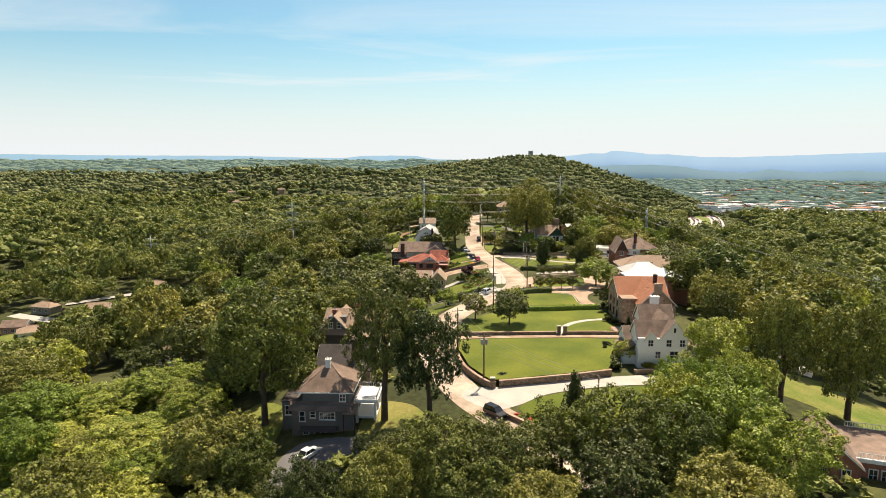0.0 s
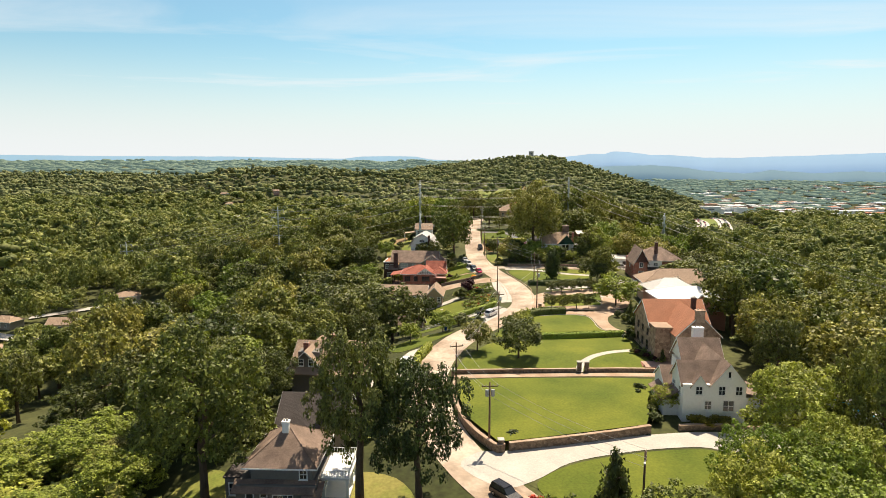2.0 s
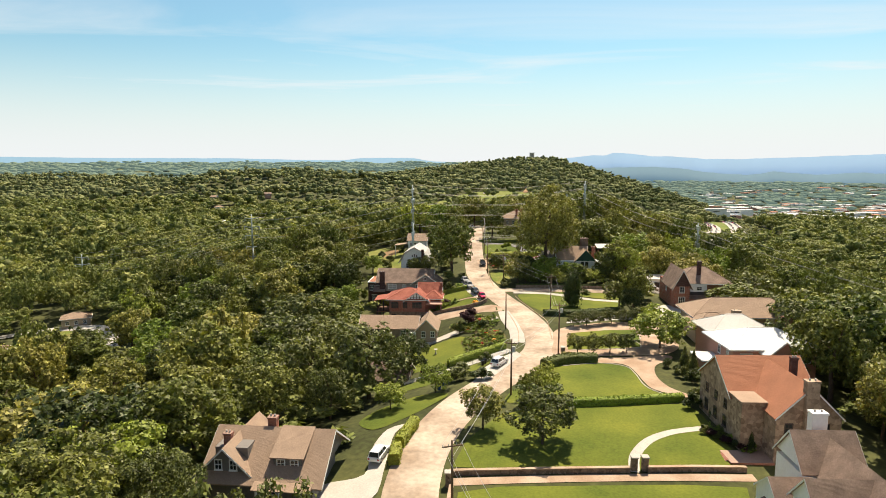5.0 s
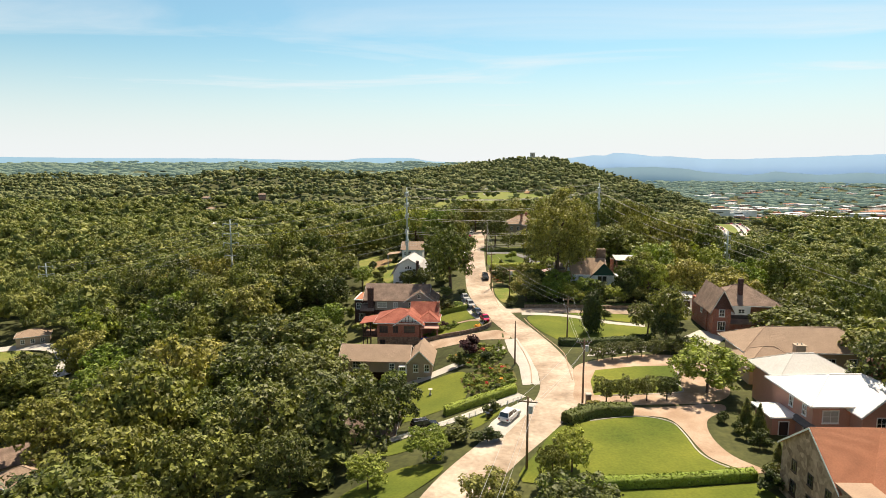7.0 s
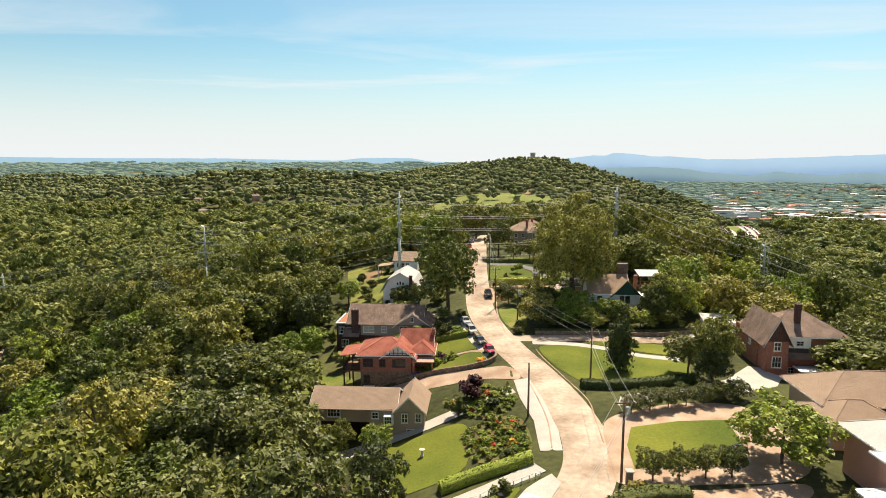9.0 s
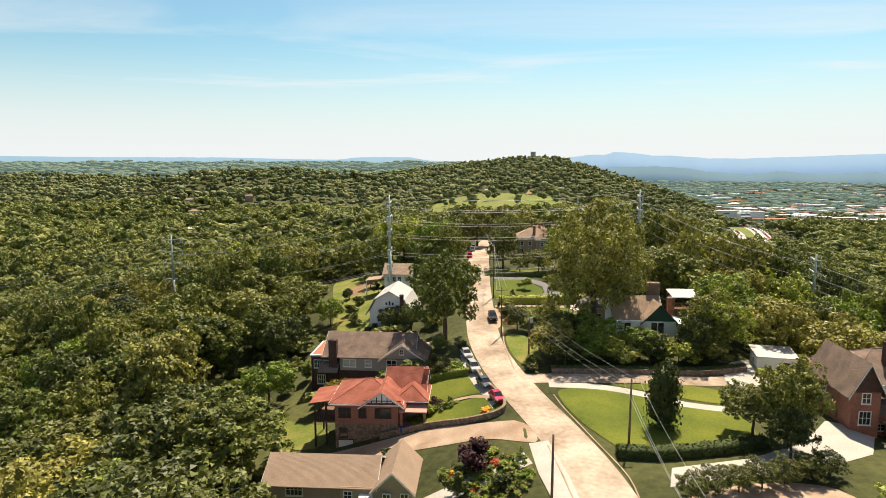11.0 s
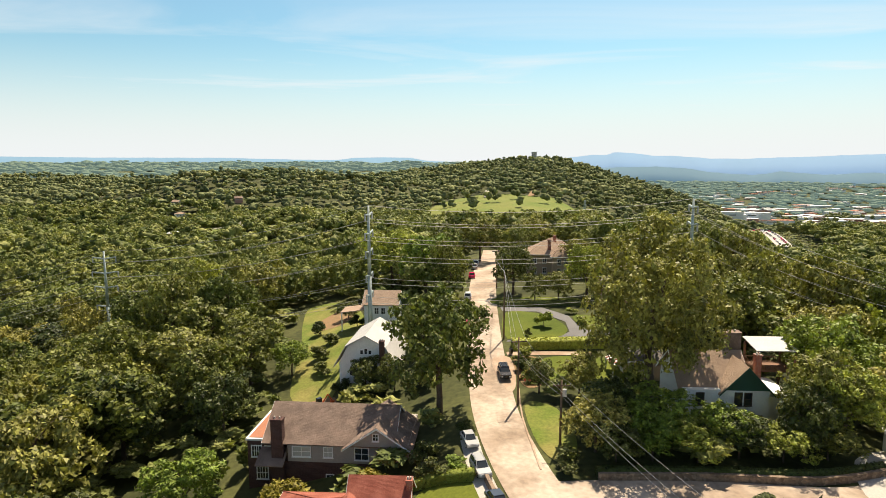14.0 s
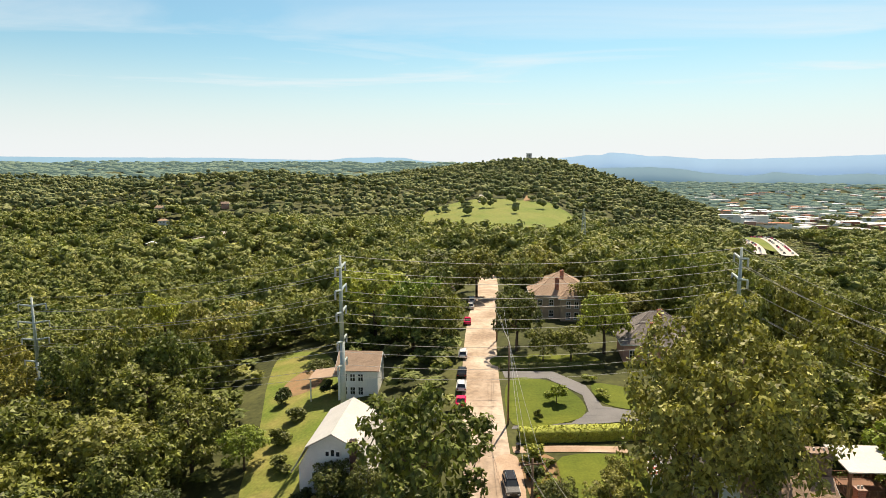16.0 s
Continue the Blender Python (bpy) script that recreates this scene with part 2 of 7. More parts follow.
M = {
    "ground": material("undergrowth", (0.05, 0.058, 0.016), 0.95, 0.5, 0.05, 0.9, 0.6, tint=(0.075, 0.078, 0.024)),
    "lawn": material("mown grass", (0.085, 0.118, 0.010), 0.95, 0.28, 0.07, 2.5, 0.35, tint=(0.142, 0.155, 0.016)),
    "lawn_rough": material("rough grass", (0.13, 0.18, 0.022), 0.95, 0.35, 0.12, 2.0, 0.5, tint=(0.2, 0.18, 0.05)),
    "meadow": material("hill meadow grass", (0.14, 0.19, 0.03), 0.95, 0.3, 0.02, 0.4, 0.3, tint=(0.16, 0.17, 0.04)),
    "road": material("worn concrete road", (0.35, 0.262, 0.19), 0.9, 0.3, 0.12, 1.2, 0.15, tint=(0.48, 0.40, 0.32)),
    "concrete": material("pale concrete", (0.46, 0.43, 0.385), 0.9, 0.18, 0.3, 4.0, 0.12),
    "pinkdrive": material("pinkish aggregate drive", (0.36, 0.245, 0.165), 0.9, 0.18, 0.25, 4.0, 0.15, tint=(0.43, 0.325, 0.24)),
    "asphalt": material("grey asphalt", (0.17, 0.165, 0.165), 0.9, 0.2, 0.3, 5.0, 0.2),
    "soil": material("bare red soil", (0.32, 0.19, 0.1), 0.95, 0.3, 0.5, 4.0, 0.5, tint=(0.2, 0.14, 0.07)),
    "mulch": material("flower bed earth", (0.16, 0.11, 0.05), 0.95, 0.4, 0.6, 4.0, 0.6, tint=(0.11, 0.13, 0.03)),
    "roof_brown": material("brown shingles", (0.225, 0.16, 0.125), 0.9, 0.25, 0.5, 5.0, 0.4, tint=(0.28, 0.2, 0.155), stripe=("Z", 9.0, 0.16, 1.0)),
    "roof_tan": material("tan shingles", (0.37, 0.265, 0.19), 0.9, 0.16, 0.5, 5.0, 0.4, stripe=("Z", 9.0, 0.14, 1.0)),
    "roof_grey": material("grey shingles", (0.19, 0.17, 0.16), 0.9, 0.22, 0.5, 5.0, 0.4, stripe=("Z", 9.0, 0.14, 1.0)),
    "roof_dark": material("dark shingles", (0.10, 0.085, 0.08), 0.9, 0.22, 0.5, 5.0, 0.4, stripe=("Z", 9.0, 0.16, 1.0)),
    "roof_red": material("red shingles", (0.30, 0.085, 0.055), 0.85, 0.2, 0.5, 5.0, 0.4, tint=(0.36, 0.12, 0.08), stripe=("Z", 9.0, 0.14, 1.0)),
    "roof_terra": material("terracotta shingles", (0.42, 0.18, 0.10), 0.85, 0.16, 0.5, 5.0, 0.4, stripe=("Z", 9.0, 0.13, 1.0)),
    "roof_white": material("white membrane roof", (0.8, 0.8, 0.8), 0.6, 0.05, 0.4, 3.0, 0.05),
    "roof_metal": material("pale grey metal roof", (0.55, 0.53, 0.5), 0.5, 0.1, 0.4, 3.0, 0.1, stripe=("X", 2.6, 0.12)),
    "roof_green": material("green roof", (0.09, 0.14, 0.1), 0.7, 0.15, 0.4, 3.0, 0.1),
    "white": material("white painted wall", (0.9, 0.89, 0.87), 0.7, 0.06, 0.4, 3.0, 0.08),
    "siding": material("white clapboard", (0.88, 0.88, 0.86), 0.7, 0.06, 0.4, 3.0, 0.25, stripe=("Z", 6.0, 0.12)),
    "slate": material("dark grey clapboard", (0.19, 0.175, 0.16), 0.8, 0.08, 0.4, 3.0, 0.2, stripe=("Z", 6.0, 0.12)),
    "greywall": material("grey clapboard", (0.42, 0.375, 0.335), 0.8, 0.08, 0.4, 3.0, 0.2, stripe=("Z", 6.0, 0.12)),
    "taupe": material("taupe clapboard", (0.45, 0.35, 0.265), 0.8, 0.08, 0.4, 3.0, 0.2, stripe=("Z", 6.0, 0.12)),
    "pink": material("pink stucco", (0.53, 0.30, 0.235), 0.85, 0.08, 0.4, 4.0, 0.12),
    "beige": material("beige stucco", (0.45, 0.36, 0.27), 0.85, 0.08, 0.4, 4.0, 0.12),
    "brickwall": material("red brick", (0.33, 0.105, 0.065), 0.9, 0.15, 0.5, 5.0, 0.5, tint=(0.39, 0.145, 0.095), brick=(0.42, 0.14, 0.018, (0.36, 0.25, 0.2))),
    "brickdark": material("dark brown brick", (0.07, 0.035, 0.03), 0.9, 0.15, 0.5, 5.0, 0.5, tint=(0.10, 0.05, 0.04), brick=(0.42, 0.14, 0.018, (0.14, 0.09, 0.08))),
    "stonewall": material("brown rubble stone", (0.2, 0.13, 0.09), 0.9, 0.25, 0.5, 3.0, 0.9, cells=(1.5, (0.5, 0.36, 0.26))),
    "rubble": material("brown ledge stone", (0.14, 0.10, 0.07), 0.95, 0.3, 0.5, 3.0, 0.9, cells=(2.4, (0.34, 0.25, 0.18))),
    "trim": material("white trim paint", (0.8, 0.8, 0.78), 0.5, 0.04, 0.8, 4.0, 0.02),
    "darktrim": material("dark brown trim paint", (0.06, 0.04, 0.035), 0.6, 0.1, 0.8, 4.0, 0.05),
    "greentrim": material("dark green paint", (0.035, 0.085, 0.06), 0.6, 0.1, 0.8, 4.0, 0.05),
    "glass": material("dark window glass", (0.03, 0.035, 0.04), 0.08, 0.2, 0.3, 1.0, 0.0, spec=0.7),
    "blind": material("pale blinds behind glass", (0.5, 0.5, 0.47), 0.25, 0.1, 0.4, 2.0, 0.0, spec=0.6),
    "wood": material("weathered wood pole", (0.17, 0.115, 0.075), 0.9, 0.3, 0.6, 6.0, 0.4),
    "deckwood": material("brown timber deck", (0.2, 0.11, 0.07), 0.85, 0.2, 0.6, 6.0, 0.2),
    "steel": material("galvanised steel", (0.42, 0.47, 0.44), 0.5, 0.12, 0.3, 3.0, 0.05, metal=0.4),
    "wire": material("aluminium cable", (0.55, 0.53, 0.5), 0.45, 0.05, 0.5, 3.0, 0.0, metal=0.6),
    "insulator": material("grey porcelain", (0.45, 0.45, 0.43), 0.35, 0.05, 0.5, 3.0, 0.0),
    "bark": material("grey-brown bark", (0.12, 0.085, 0.06), 0.95, 0.3, 1.0, 6.0, 0.6),
    "leaf": material("oak leaves", (0.125, 0.16, 0.032), 0.5, 0.45, 2.0, 14.0, 0.9, spec=0.22, tint=(0.24, 0.22, 0.055), per_object=0.25, island=0.55, leaf=True, space="object", relief=0.15),
    "leaf_dark": material("dark evergreen leaves", (0.066, 0.09, 0.025), 0.45, 0.45, 2.0, 14.0, 0.9, spec=0.25, tint=(0.13, 0.138, 0.036), per_object=0.2, island=0.55, leaf=True, space="object", relief=0.15),
    "leaf_bright": material("bright green leaves", (0.19, 0.262, 0.038), 0.48, 0.4, 2.0, 14.0, 0.9, spec=0.22, tint=(0.29, 0.3, 0.055), per_object=0.15, island=0.5, leaf=True, space="object", relief=0.15),
    "leaf_purple": material("plum-coloured leaves", (0.05, 0.016, 0.018), 0.6, 0.3, 0.25, 1.5, 0.0, island=0.5, leaf=True, space="object"),
    "leaf_yellow": material("yellow-green leaves", (0.2, 0.17, 0.02), 0.6, 0.3, 0.25, 1.5, 0.0, island=0.5, leaf=True, space="object"),
    "woods": material("mixed woodland leaves", (0.14, 0.178, 0.046), 0.6, 0.5, 0.055, 1.3, 0.6, spec=0.18, tint=(0.235, 0.236, 0.072), island=0.32, relief=0.4, hue="noise", leaf=True),
    # aerial haze mixed into the leaf colour: paler and bluer than woods
    "farwoods_haze": material("distant woodland with haze in its colour", (0.165, 0.195, 0.085), 0.9, 0.45, 0.012, 0.25, 0.8, spec=0.1, tint=(0.255, 0.258, 0.12), island=0.3, relief=2.0, hue="noise", leaf=True),
        "flower_red": material("red flowers", (0.5, 0.06, 0.03), 0.7, 0.3, 1.0, 8.0, 0.0, island=0.4),
    "flower_orange": material("orange flowers", (0.75, 0.33, 0.02), 0.7, 0.3, 1.0, 8.0, 0.0, island=0.4),
    "water": material("pool water", (0.05, 0.42, 0.62), 0.08, 0.08, 0.6, 2.0, 0.15, spec=0.6),
    "tyre": material("black rubber", (0.02, 0.02, 0.02), 0.8, 0.1, 1.0, 6.0, 0.0),
    "chrome": material("silver alloy", (0.5, 0.5, 0.5), 0.3, 0.05, 1.0, 6.0, 0.0, metal=0.9),
    "lamp_glass": material("clear lamp glass", (0.7, 0.7, 0.68), 0.15, 0.05, 1.0, 6.0, 0.0),
    "tail": material("red lamp glass", (0.4, 0.02, 0.02), 0.2, 0.05, 1.0, 6.0, 0.0),
    "bin": material("blue plastic", (0.02, 0.07, 0.25), 0.5, 0.1, 1.0, 6.0, 0.0),
    "orange": material("orange machine paint", (0.6, 0.12, 0.03), 0.5, 0.1, 1.0, 6.0, 0.0),
}
for key, rgb in (("car_red", (0.55, 0.015, 0.09)), ("car_black", (0.012, 0.012, 0.014)), ("car_white", (0.75, 0.75, 0.75)), ("car_silver", (0.42, 0.42, 0.42)), ("car_blue", (0.05, 0.07, 0.1))):
    M[key] = material(key.replace("_", " ") + " paint", rgb, 0.25, 0.04, 0.5, 3.0, 0.0, spec=0.6)

# ---- small mesh tools ----


def mesh_from(name, verts, faces, mat, smooth=False):
    me = bpy.data.meshes.new(name)
    me.from_pydata([tuple(v) for v in verts], [], [tuple(f) for f in faces])
    me.materials.append(mat)
    if smooth:
        me.polygons.foreach_set("use_smooth", [True] * len(me.polygons))
    me.update()
    return me


def part(name, bm, mat, parent, label="", smooth=False):
    me = bpy.data.meshes.new(name)
    bmesh.ops.recalc_face_normals(bm, faces=bm.faces)
    bm.to_mesh(me)
    bm.free()
    me.materials.append(mat)
    if smooth:
        me.polygons.foreach_set("use_smooth", [True] * len(me.polygons))
    ob = new(name, me)
    ob.parent = parent
    if label:
        tagged(ob, label)
    return ob


def thing(name, m, label, category, group="", kind=""):
    ob = new(name)
    ob.empty_display_size = 0.3
    ob.matrix_basis = m
    return tagged(ob, label, category, group, kind)


def box(bm, x0, x1, y0, y1, z0, z1):
    v = [bm.verts.new(p) for p in ((x0, y0, z0), (x1, y0, z0), (x1, y1, z0), (x0, y1, z0), (x0, y0, z1), (x1, y0, z1), (x1, y1, z1), (x0, y1, z1))]
    for f in ((3, 2, 1, 0), (4, 5, 6, 7), (0, 1, 5, 4), (1, 2, 6, 5), (2, 3, 7, 6), (3, 0, 4, 7)):
        bm.faces.new([v[i] for i in f])
    return v


def soften(bm, w=0.05, seg=1):
    bmesh.ops.bevel(bm, geom=list(bm.edges), offset=w, segments=seg, affect="EDGES", clamp_overlap=True)


def rod(bm, a, b, r0, r1=None, sides=8):
    a, b = Vector(a), Vector(b)
    r1 = r0 if r1 is None else r1
    q = (b - a).to_track_quat("Z", "Y")
    rings = []
    for c, r in ((a, r0), (b, r1)):
        rings.append([bm.verts.new(c + q @ Vector((r * math.cos(k * math.tau / sides), r * math.sin(k * math.tau / sides), 0))) for k in range(sides)])
    for k in range(sides):
        bm.faces.new((rings[0][k], rings[0][(k + 1) % sides], rings[1][(k + 1) % sides], rings[1][k]))
    bm.faces.new(rings[0][::-1])
    bm.faces.new(rings[1])


def prism(bm, outline, axis_from, axis_to, up):
    """Extrudes an outline of (u, v) pairs; up(u, v, w) gives the place."""
    a = [bm.verts.new(up(u, v, axis_from)) for u, v in outline]
    b = [bm.verts.new(up(u, v, axis_to)) for u, v in outline]
    bm.faces.new(a)
    bm.faces.new(b[::-1])
    for k in range(len(a)):
        j = (k + 1) % len(a)
        bm.faces.new((a[k], b[k], b[j], a[j]))


# ---- the lie of the land ----
RIDGE_Z = ((-400, -25), (-60, -12), (60, -6), (117, -2.8), (150, -0.3), (200, 0.3), (250, 1), (290, 3), (326, 6), (357, 7.5), (400, 7), (470, 0), (600, -15), (850, -31), (1200, -15), (1500, 6), (2000, 42), (2600, 20), (5000, 20))
ROAD_X = ((-400, 26), (60, 26), (88, 21), (98, 14), (110, 6), (122, 1), (142, -1.5), (155, 0.5), (165, 4), (177, 10.5), (187, 17), (197, 23), (208, 25), (226, 24.3), (238, 22), (250, 19), (277, 14.8), (294, 14.8), (315, 15.5), (340, 17), (372, 20), (408, 24), (440, 27), (700, 60), (2000, 285), (5000, 300))
SIDE = ((0, 0.1), (110, 0.1), (160, 0.18), (215, 0.32), (260, 0.3), (330, 0.2), (420, 0.2))
FLOOR_L = ((0, -36), (1600, -38), (2500, -20), (4000, 15), (5000, 30))
FLOOR_R = ((0, -45), (850, -53), (1090, -53), (1500, -104), (2000, -138), (3000, -152), (4300, -92), (5000, -86))


def curve_at(v, table):
    xs, ys = [p[0] for p in table], [p[1] for p in table]
    return np.interp(v, xs, ys)


def land(x, y):
    """Height of the ground."""
    x, y = np.asarray(x, float), np.asarray(y, float)
    zr, xc = curve_at(y, RIDGE_Z), curve_at(y, ROAD_X)
    far = np.clip((y - 450) / 900, 0, 1)
    d = xc - 5 - 60 * far - x
    left = np.where(d > 0, -curve_at(y, SIDE) * (1 - 0.5 * far) * np.minimum(d, 30) - 0.22 * (1 - 0.45 * far) * np.clip(d - 30, 0, 900), 0)
    e = x - (68 + far * (xc + 12))
    right = -0.3 * np.clip(e, 0, 1200)
    ridge = zr + left + right
    dist = np.hypot(x, y)
    side = np.clip((x - xc) / 300 + 0.5, 0, 1)
    floor = curve_at(dist, FLOOR_L) * (1 - side) + curve_at(dist, FLOOR_R) * side
    floor = floor + 48 * np.exp(-(((x + 330) / 330) ** 2) - ((y - 1450) / 330) ** 2)
    floor = floor + 9 * np.clip((dist - 380) / 300, 0, 1) * (1 - side) * (np.sin(x * 0.016 + 1.3 * np.sin(y * 0.009)) * np.sin(y * 0.0125 + 0.6) + 0.6 * np.sin(x * 0.006 - y * 0.021))
    k = 6.0
    return k * np.logaddexp(ridge / k, floor / k)


def z_at(x, y):
    return float(land(x, y))


def spaced(lo, hi, fine_lo, fine_hi, step, grow):
    vals = list(np.arange(fine_lo, fine_hi + 0.01, step))
    s, v = step, fine_hi
    while v < hi:
        s *= grow
        v += s
        vals.append(min(v, hi))
    s, v = step, fine_lo
    while v > lo:
        s *= grow
        v -= s
        vals.insert(0, max(v, lo))
    return np.array(vals)


gx = spaced(-4900, 4900, -60, 110, 2.5, 1.12)
gy = spaced(-400, 4900, 60, 420, 2.5, 1.1)
GX, GY = np.meshgrid(gx, gy)
GZ = land(GX, GY)
GZ = GZ + np.clip((np.hypot(GX - 30, GY - 230) - 230) / 200, 0, 1) * 2.0 * np.sin(GX * 0.021) * np.cos(GY * 0.017)
nx, ny = len(gx), len(gy)
idx = np.arange(nx * ny).reshape(ny, nx)
quads = np.stack([idx[:-1, :-1], idx[:-1, 1:], idx[1:, 1:], idx[1:, :-1]], -1).reshape(-1, 4)
me = mesh_from("ground", np.stack([GX, GY, GZ], -1).reshape(-1, 3).tolist(), quads.tolist(), M["ground"], True)
tagged(new("ground", me), "sloping wooded ridge with leaf litter and undergrowth", "ground", kind="structure")

from mathutils import geometry as mgeo


def smooth_loop(pts, closed=True, per=6):
    """Catmull-Rom through the points."""
    out, n = [], len(pts)
    last = n if closed else n - 1
    for i in range(last):
        if closed:
            p = [Vector(pts[(i + k) % n]) for k in (-1, 0, 1, 2)]
        else:
            p = [Vector(pts[min(max(i + k, 0), n - 1)]) for k in (-1, 0, 1, 2)]
        for s in range(per):
            t = s / per
            out.append(0.5 * (2 * p[1] + (p[2] - p[0]) * t + (2 * p[0] - 5 * p[1] + 4 * p[2] - p[3]) * t * t + (3 * p[1] - p[0] - 3 * p[2] + p[3]) * t ** 3))
    if not closed:
        out.append(Vector(pts[-1]))
    return out


def inside(pt, poly):
    x, y, c = pt[0], pt[1], False
    for i in range(len(poly)):
        a, b = poly[i - 1], poly[i]
        if (a[1] > y) != (b[1] > y) and x < (b[0] - a[0]) * (y - a[1]) / (b[1] - a[1]) + a[0]:
            c = not c
    return c


OPEN = []  # outlines that the scattered woods keep clear of


def patch(name, pts, mat, lift, label, category, raise_fn=None, curved=True, step=2.0, kind="structure", skirt=0.0):
    """A sheet laid on the land inside an outline."""
    loop = smooth_loop([(p[0], p[1]) for p in pts], True, 4) if curved else [Vector(p) for p in pts]
    OPEN.append([(p.x, p.y) for p in loop])
    dense = []
    for i, a in enumerate(loop):
        b = loop[(i + 1) % len(loop)]
        k = max(1, int((b - a).length / step))
        dense += [a.lerp(b, j / k) for j in range(k)]
    xs, ys = [p.x for p in dense], [p.y for p in dense]
    inner = []
    for gx_ in np.arange(min(xs), max(xs), step):
        for gy_ in np.arange(min(ys), max(ys), step):
            if inside((gx_, gy_), dense):
                inner.append(Vector((gx_ + 0.013, gy_ + 0.017)))
    n = len(dense)
    edges = [(i, (i + 1) % n) for i in range(n)]
    co, _, faces, *_ = mgeo.delaunay_2d_cdt(dense + inner, edges, [list(range(n))], 1, 1e-4)
    zs = land([c.x for c in co], [c.y for c in co]) + lift
    verts = []
    for c, z in zip(co, zs):
        verts.append((c.x, c.y, float(z) + (raise_fn(c.x, c.y) if raise_fn else 0.0)))
    faces = [f if (co[f[1]] - co[f[0]]).cross(co[f[2]] - co[f[0]]) > 0 else f[::-1] for f in faces]
    ob = new(name, mesh_from(name, verts, faces, mat, True))
    return tagged(ob, label, category, kind=kind)


def strip_outline(line, width):
    pts = smooth_loop(line, False, 5)
    l, r = [], []
    for i, p in enumerate(pts):
        d = (pts[min(i + 1, len(pts) - 1)] - pts[max(i - 1, 0)]).normalized()
        s = Vector((-d.y, d.x)) * width / 2
        l.append(p + s)
        r.append(p - s)
    return l + r[::-1]


def strip(name, line, width, mat, lift, label, category, **kw):
    return patch(name, strip_outline(line, width), mat, lift, label, category, curved=False, **kw)

# ---- roads, drives, lawns ----
ROAD_LINE = [(30, 70), (21, 88), (14, 98), (6, 110), (1, 122), (-1.8, 135), (-1.5, 146), (1, 157), (5, 167), (11, 177), (18, 187), (23.6, 197), (25.6, 208), (25, 222), (22.5, 236), (19.2, 250), (16.2, 264), (14.6, 278), (14.6, 294), (15.2, 315), (16.6, 340), (19.5, 372), (24, 408), (28, 450), (32, 500)]
strip("road", ROAD_LINE, 7.4, M["road"], 0.06, "worn pinkish concrete ridge road with patched surface", "road")


def wall_step(x, y):
    """The upper lawn stands behind its wall."""
    return 1.25 * min(1.0, max(0.0, (146.0 - y) / 14.0))


patch("lawn", [(9.6, 116.8), (5.5, 124), (3.6, 133), (4.2, 140.6), (10, 142), (22, 142.2), (34, 142.4), (42, 141.6), (40, 136), (37.5, 131), (36.2, 126), (34.5, 122.2), (25, 120), (16, 118)], M["lawn"], 0.07, "smooth mown lawn held by a low stone wall", "lawn", raise_fn=wall_step, curved=False)
patch("drive", [(3.5, 112), (6.5, 116), (9.5, 116.1), (16, 117.2), (25, 119.2), (36, 121.3), (46, 122), (55, 121), (57, 116), (56, 104), (50, 101), (47.5, 106), (46.6, 113), (43, 117), (36, 117), (28, 115.5), (20, 112.8), (14, 108.2), (9, 106.5)], M["concrete"], 0.08, "pale concrete drive between two lawns", "drive")
patch("lawn", [(14.2, 107.4), (20, 112.2), (28, 114.9), (36, 116.4), (43, 116.3), (46, 112), (46.8, 105), (42, 98), (30, 95), (21, 97), (16.5, 102)], M["lawn"], 0.09, "oval mown lawn beside a concrete drive", "lawn")
strip("footpath", [(3.5, 143.6), (14, 144.2), (30, 144.6), (44.5, 144.4)], 1.7, M["pinkdrive"], 0.07, "pinkish aggregate lane above a lawn", "path")
patch("lawn", [(3.6, 147.2), (6, 155), (11, 163), (16, 166.4), (30, 167.2), (44.5, 168.6), (45.5, 164), (45, 157), (44.4, 146.6), (30, 146.4), (15, 146.2)], M["lawn"], 0.07, "mown lawn with a round magnolia", "lawn", curved=False)
strip("footpath", [(28.6, 145.8), (30, 150), (33.5, 154.6), (38, 157.4), (43.5, 158.8)], 1.5, M["concrete"], 0.1, "curved concrete garden path", "path")
patch("lawn", [(13.6, 169), (28, 170), (44, 171.4), (41.5, 173.8), (40.1, 177), (40.3, 183), (39.6, 187.2), (35, 189.2), (27, 187.6), (21.5, 185.2), (17.5, 178.5)], M["lawn"], 0.1, "bright mown lawn behind a clipped hedge", "lawn")
patch("drive", [(25.5, 190.5), (36, 189.6), (40.4, 187.5), (40.8, 177), (42.2, 174), (45, 171.3), (47.2, 171.8), (44.6, 176), (44.2, 182), (46.2, 188), (51, 192), (50, 194.4), (38, 192.8), (28, 193.5)], M["pinkdrive"], 0.08, "pinkish aggregate drive with pale kerbs", "drive")
patch("forecourt", [(27, 194.5), (40, 194.2), (50, 195), (55.5, 200), (57, 210), (55, 219), (46, 220.5), (36, 217.5), (30, 213), (28, 204)], M["pinkdrive"], 0.07, "pinkish aggregate forecourt drive", "drive")
patch("lawn", [(30.2, 198.2), (40, 199), (46.8, 200.2), (48.6, 206), (49.8, 213.6), (42, 213.2), (33.6, 211), (31.2, 205)], M["lawn"], 0.12, "small rectangular lawn ringed by a drive", "lawn", curved=False)
patch("parking", [(34, 219.6), (44, 222), (56, 224), (66, 228), (72, 236), (66, 239), (58, 231.4), (48, 227), (36, 224.4)], M["concrete"], 0.07, "pale concrete parking strip", "drive", curved=False)
patch("lawn", [(25.4, 249.6), (26.4, 241), (29, 233.5), (31.5, 229.8), (38, 229.2), (50, 231.5), (53.5, 237), (53.6, 243), (46, 246), (40, 250), (33, 252.6), (27, 252.4)], M["lawn"], 0.09, "mown corner lawn with a columnar tree", "lawn")
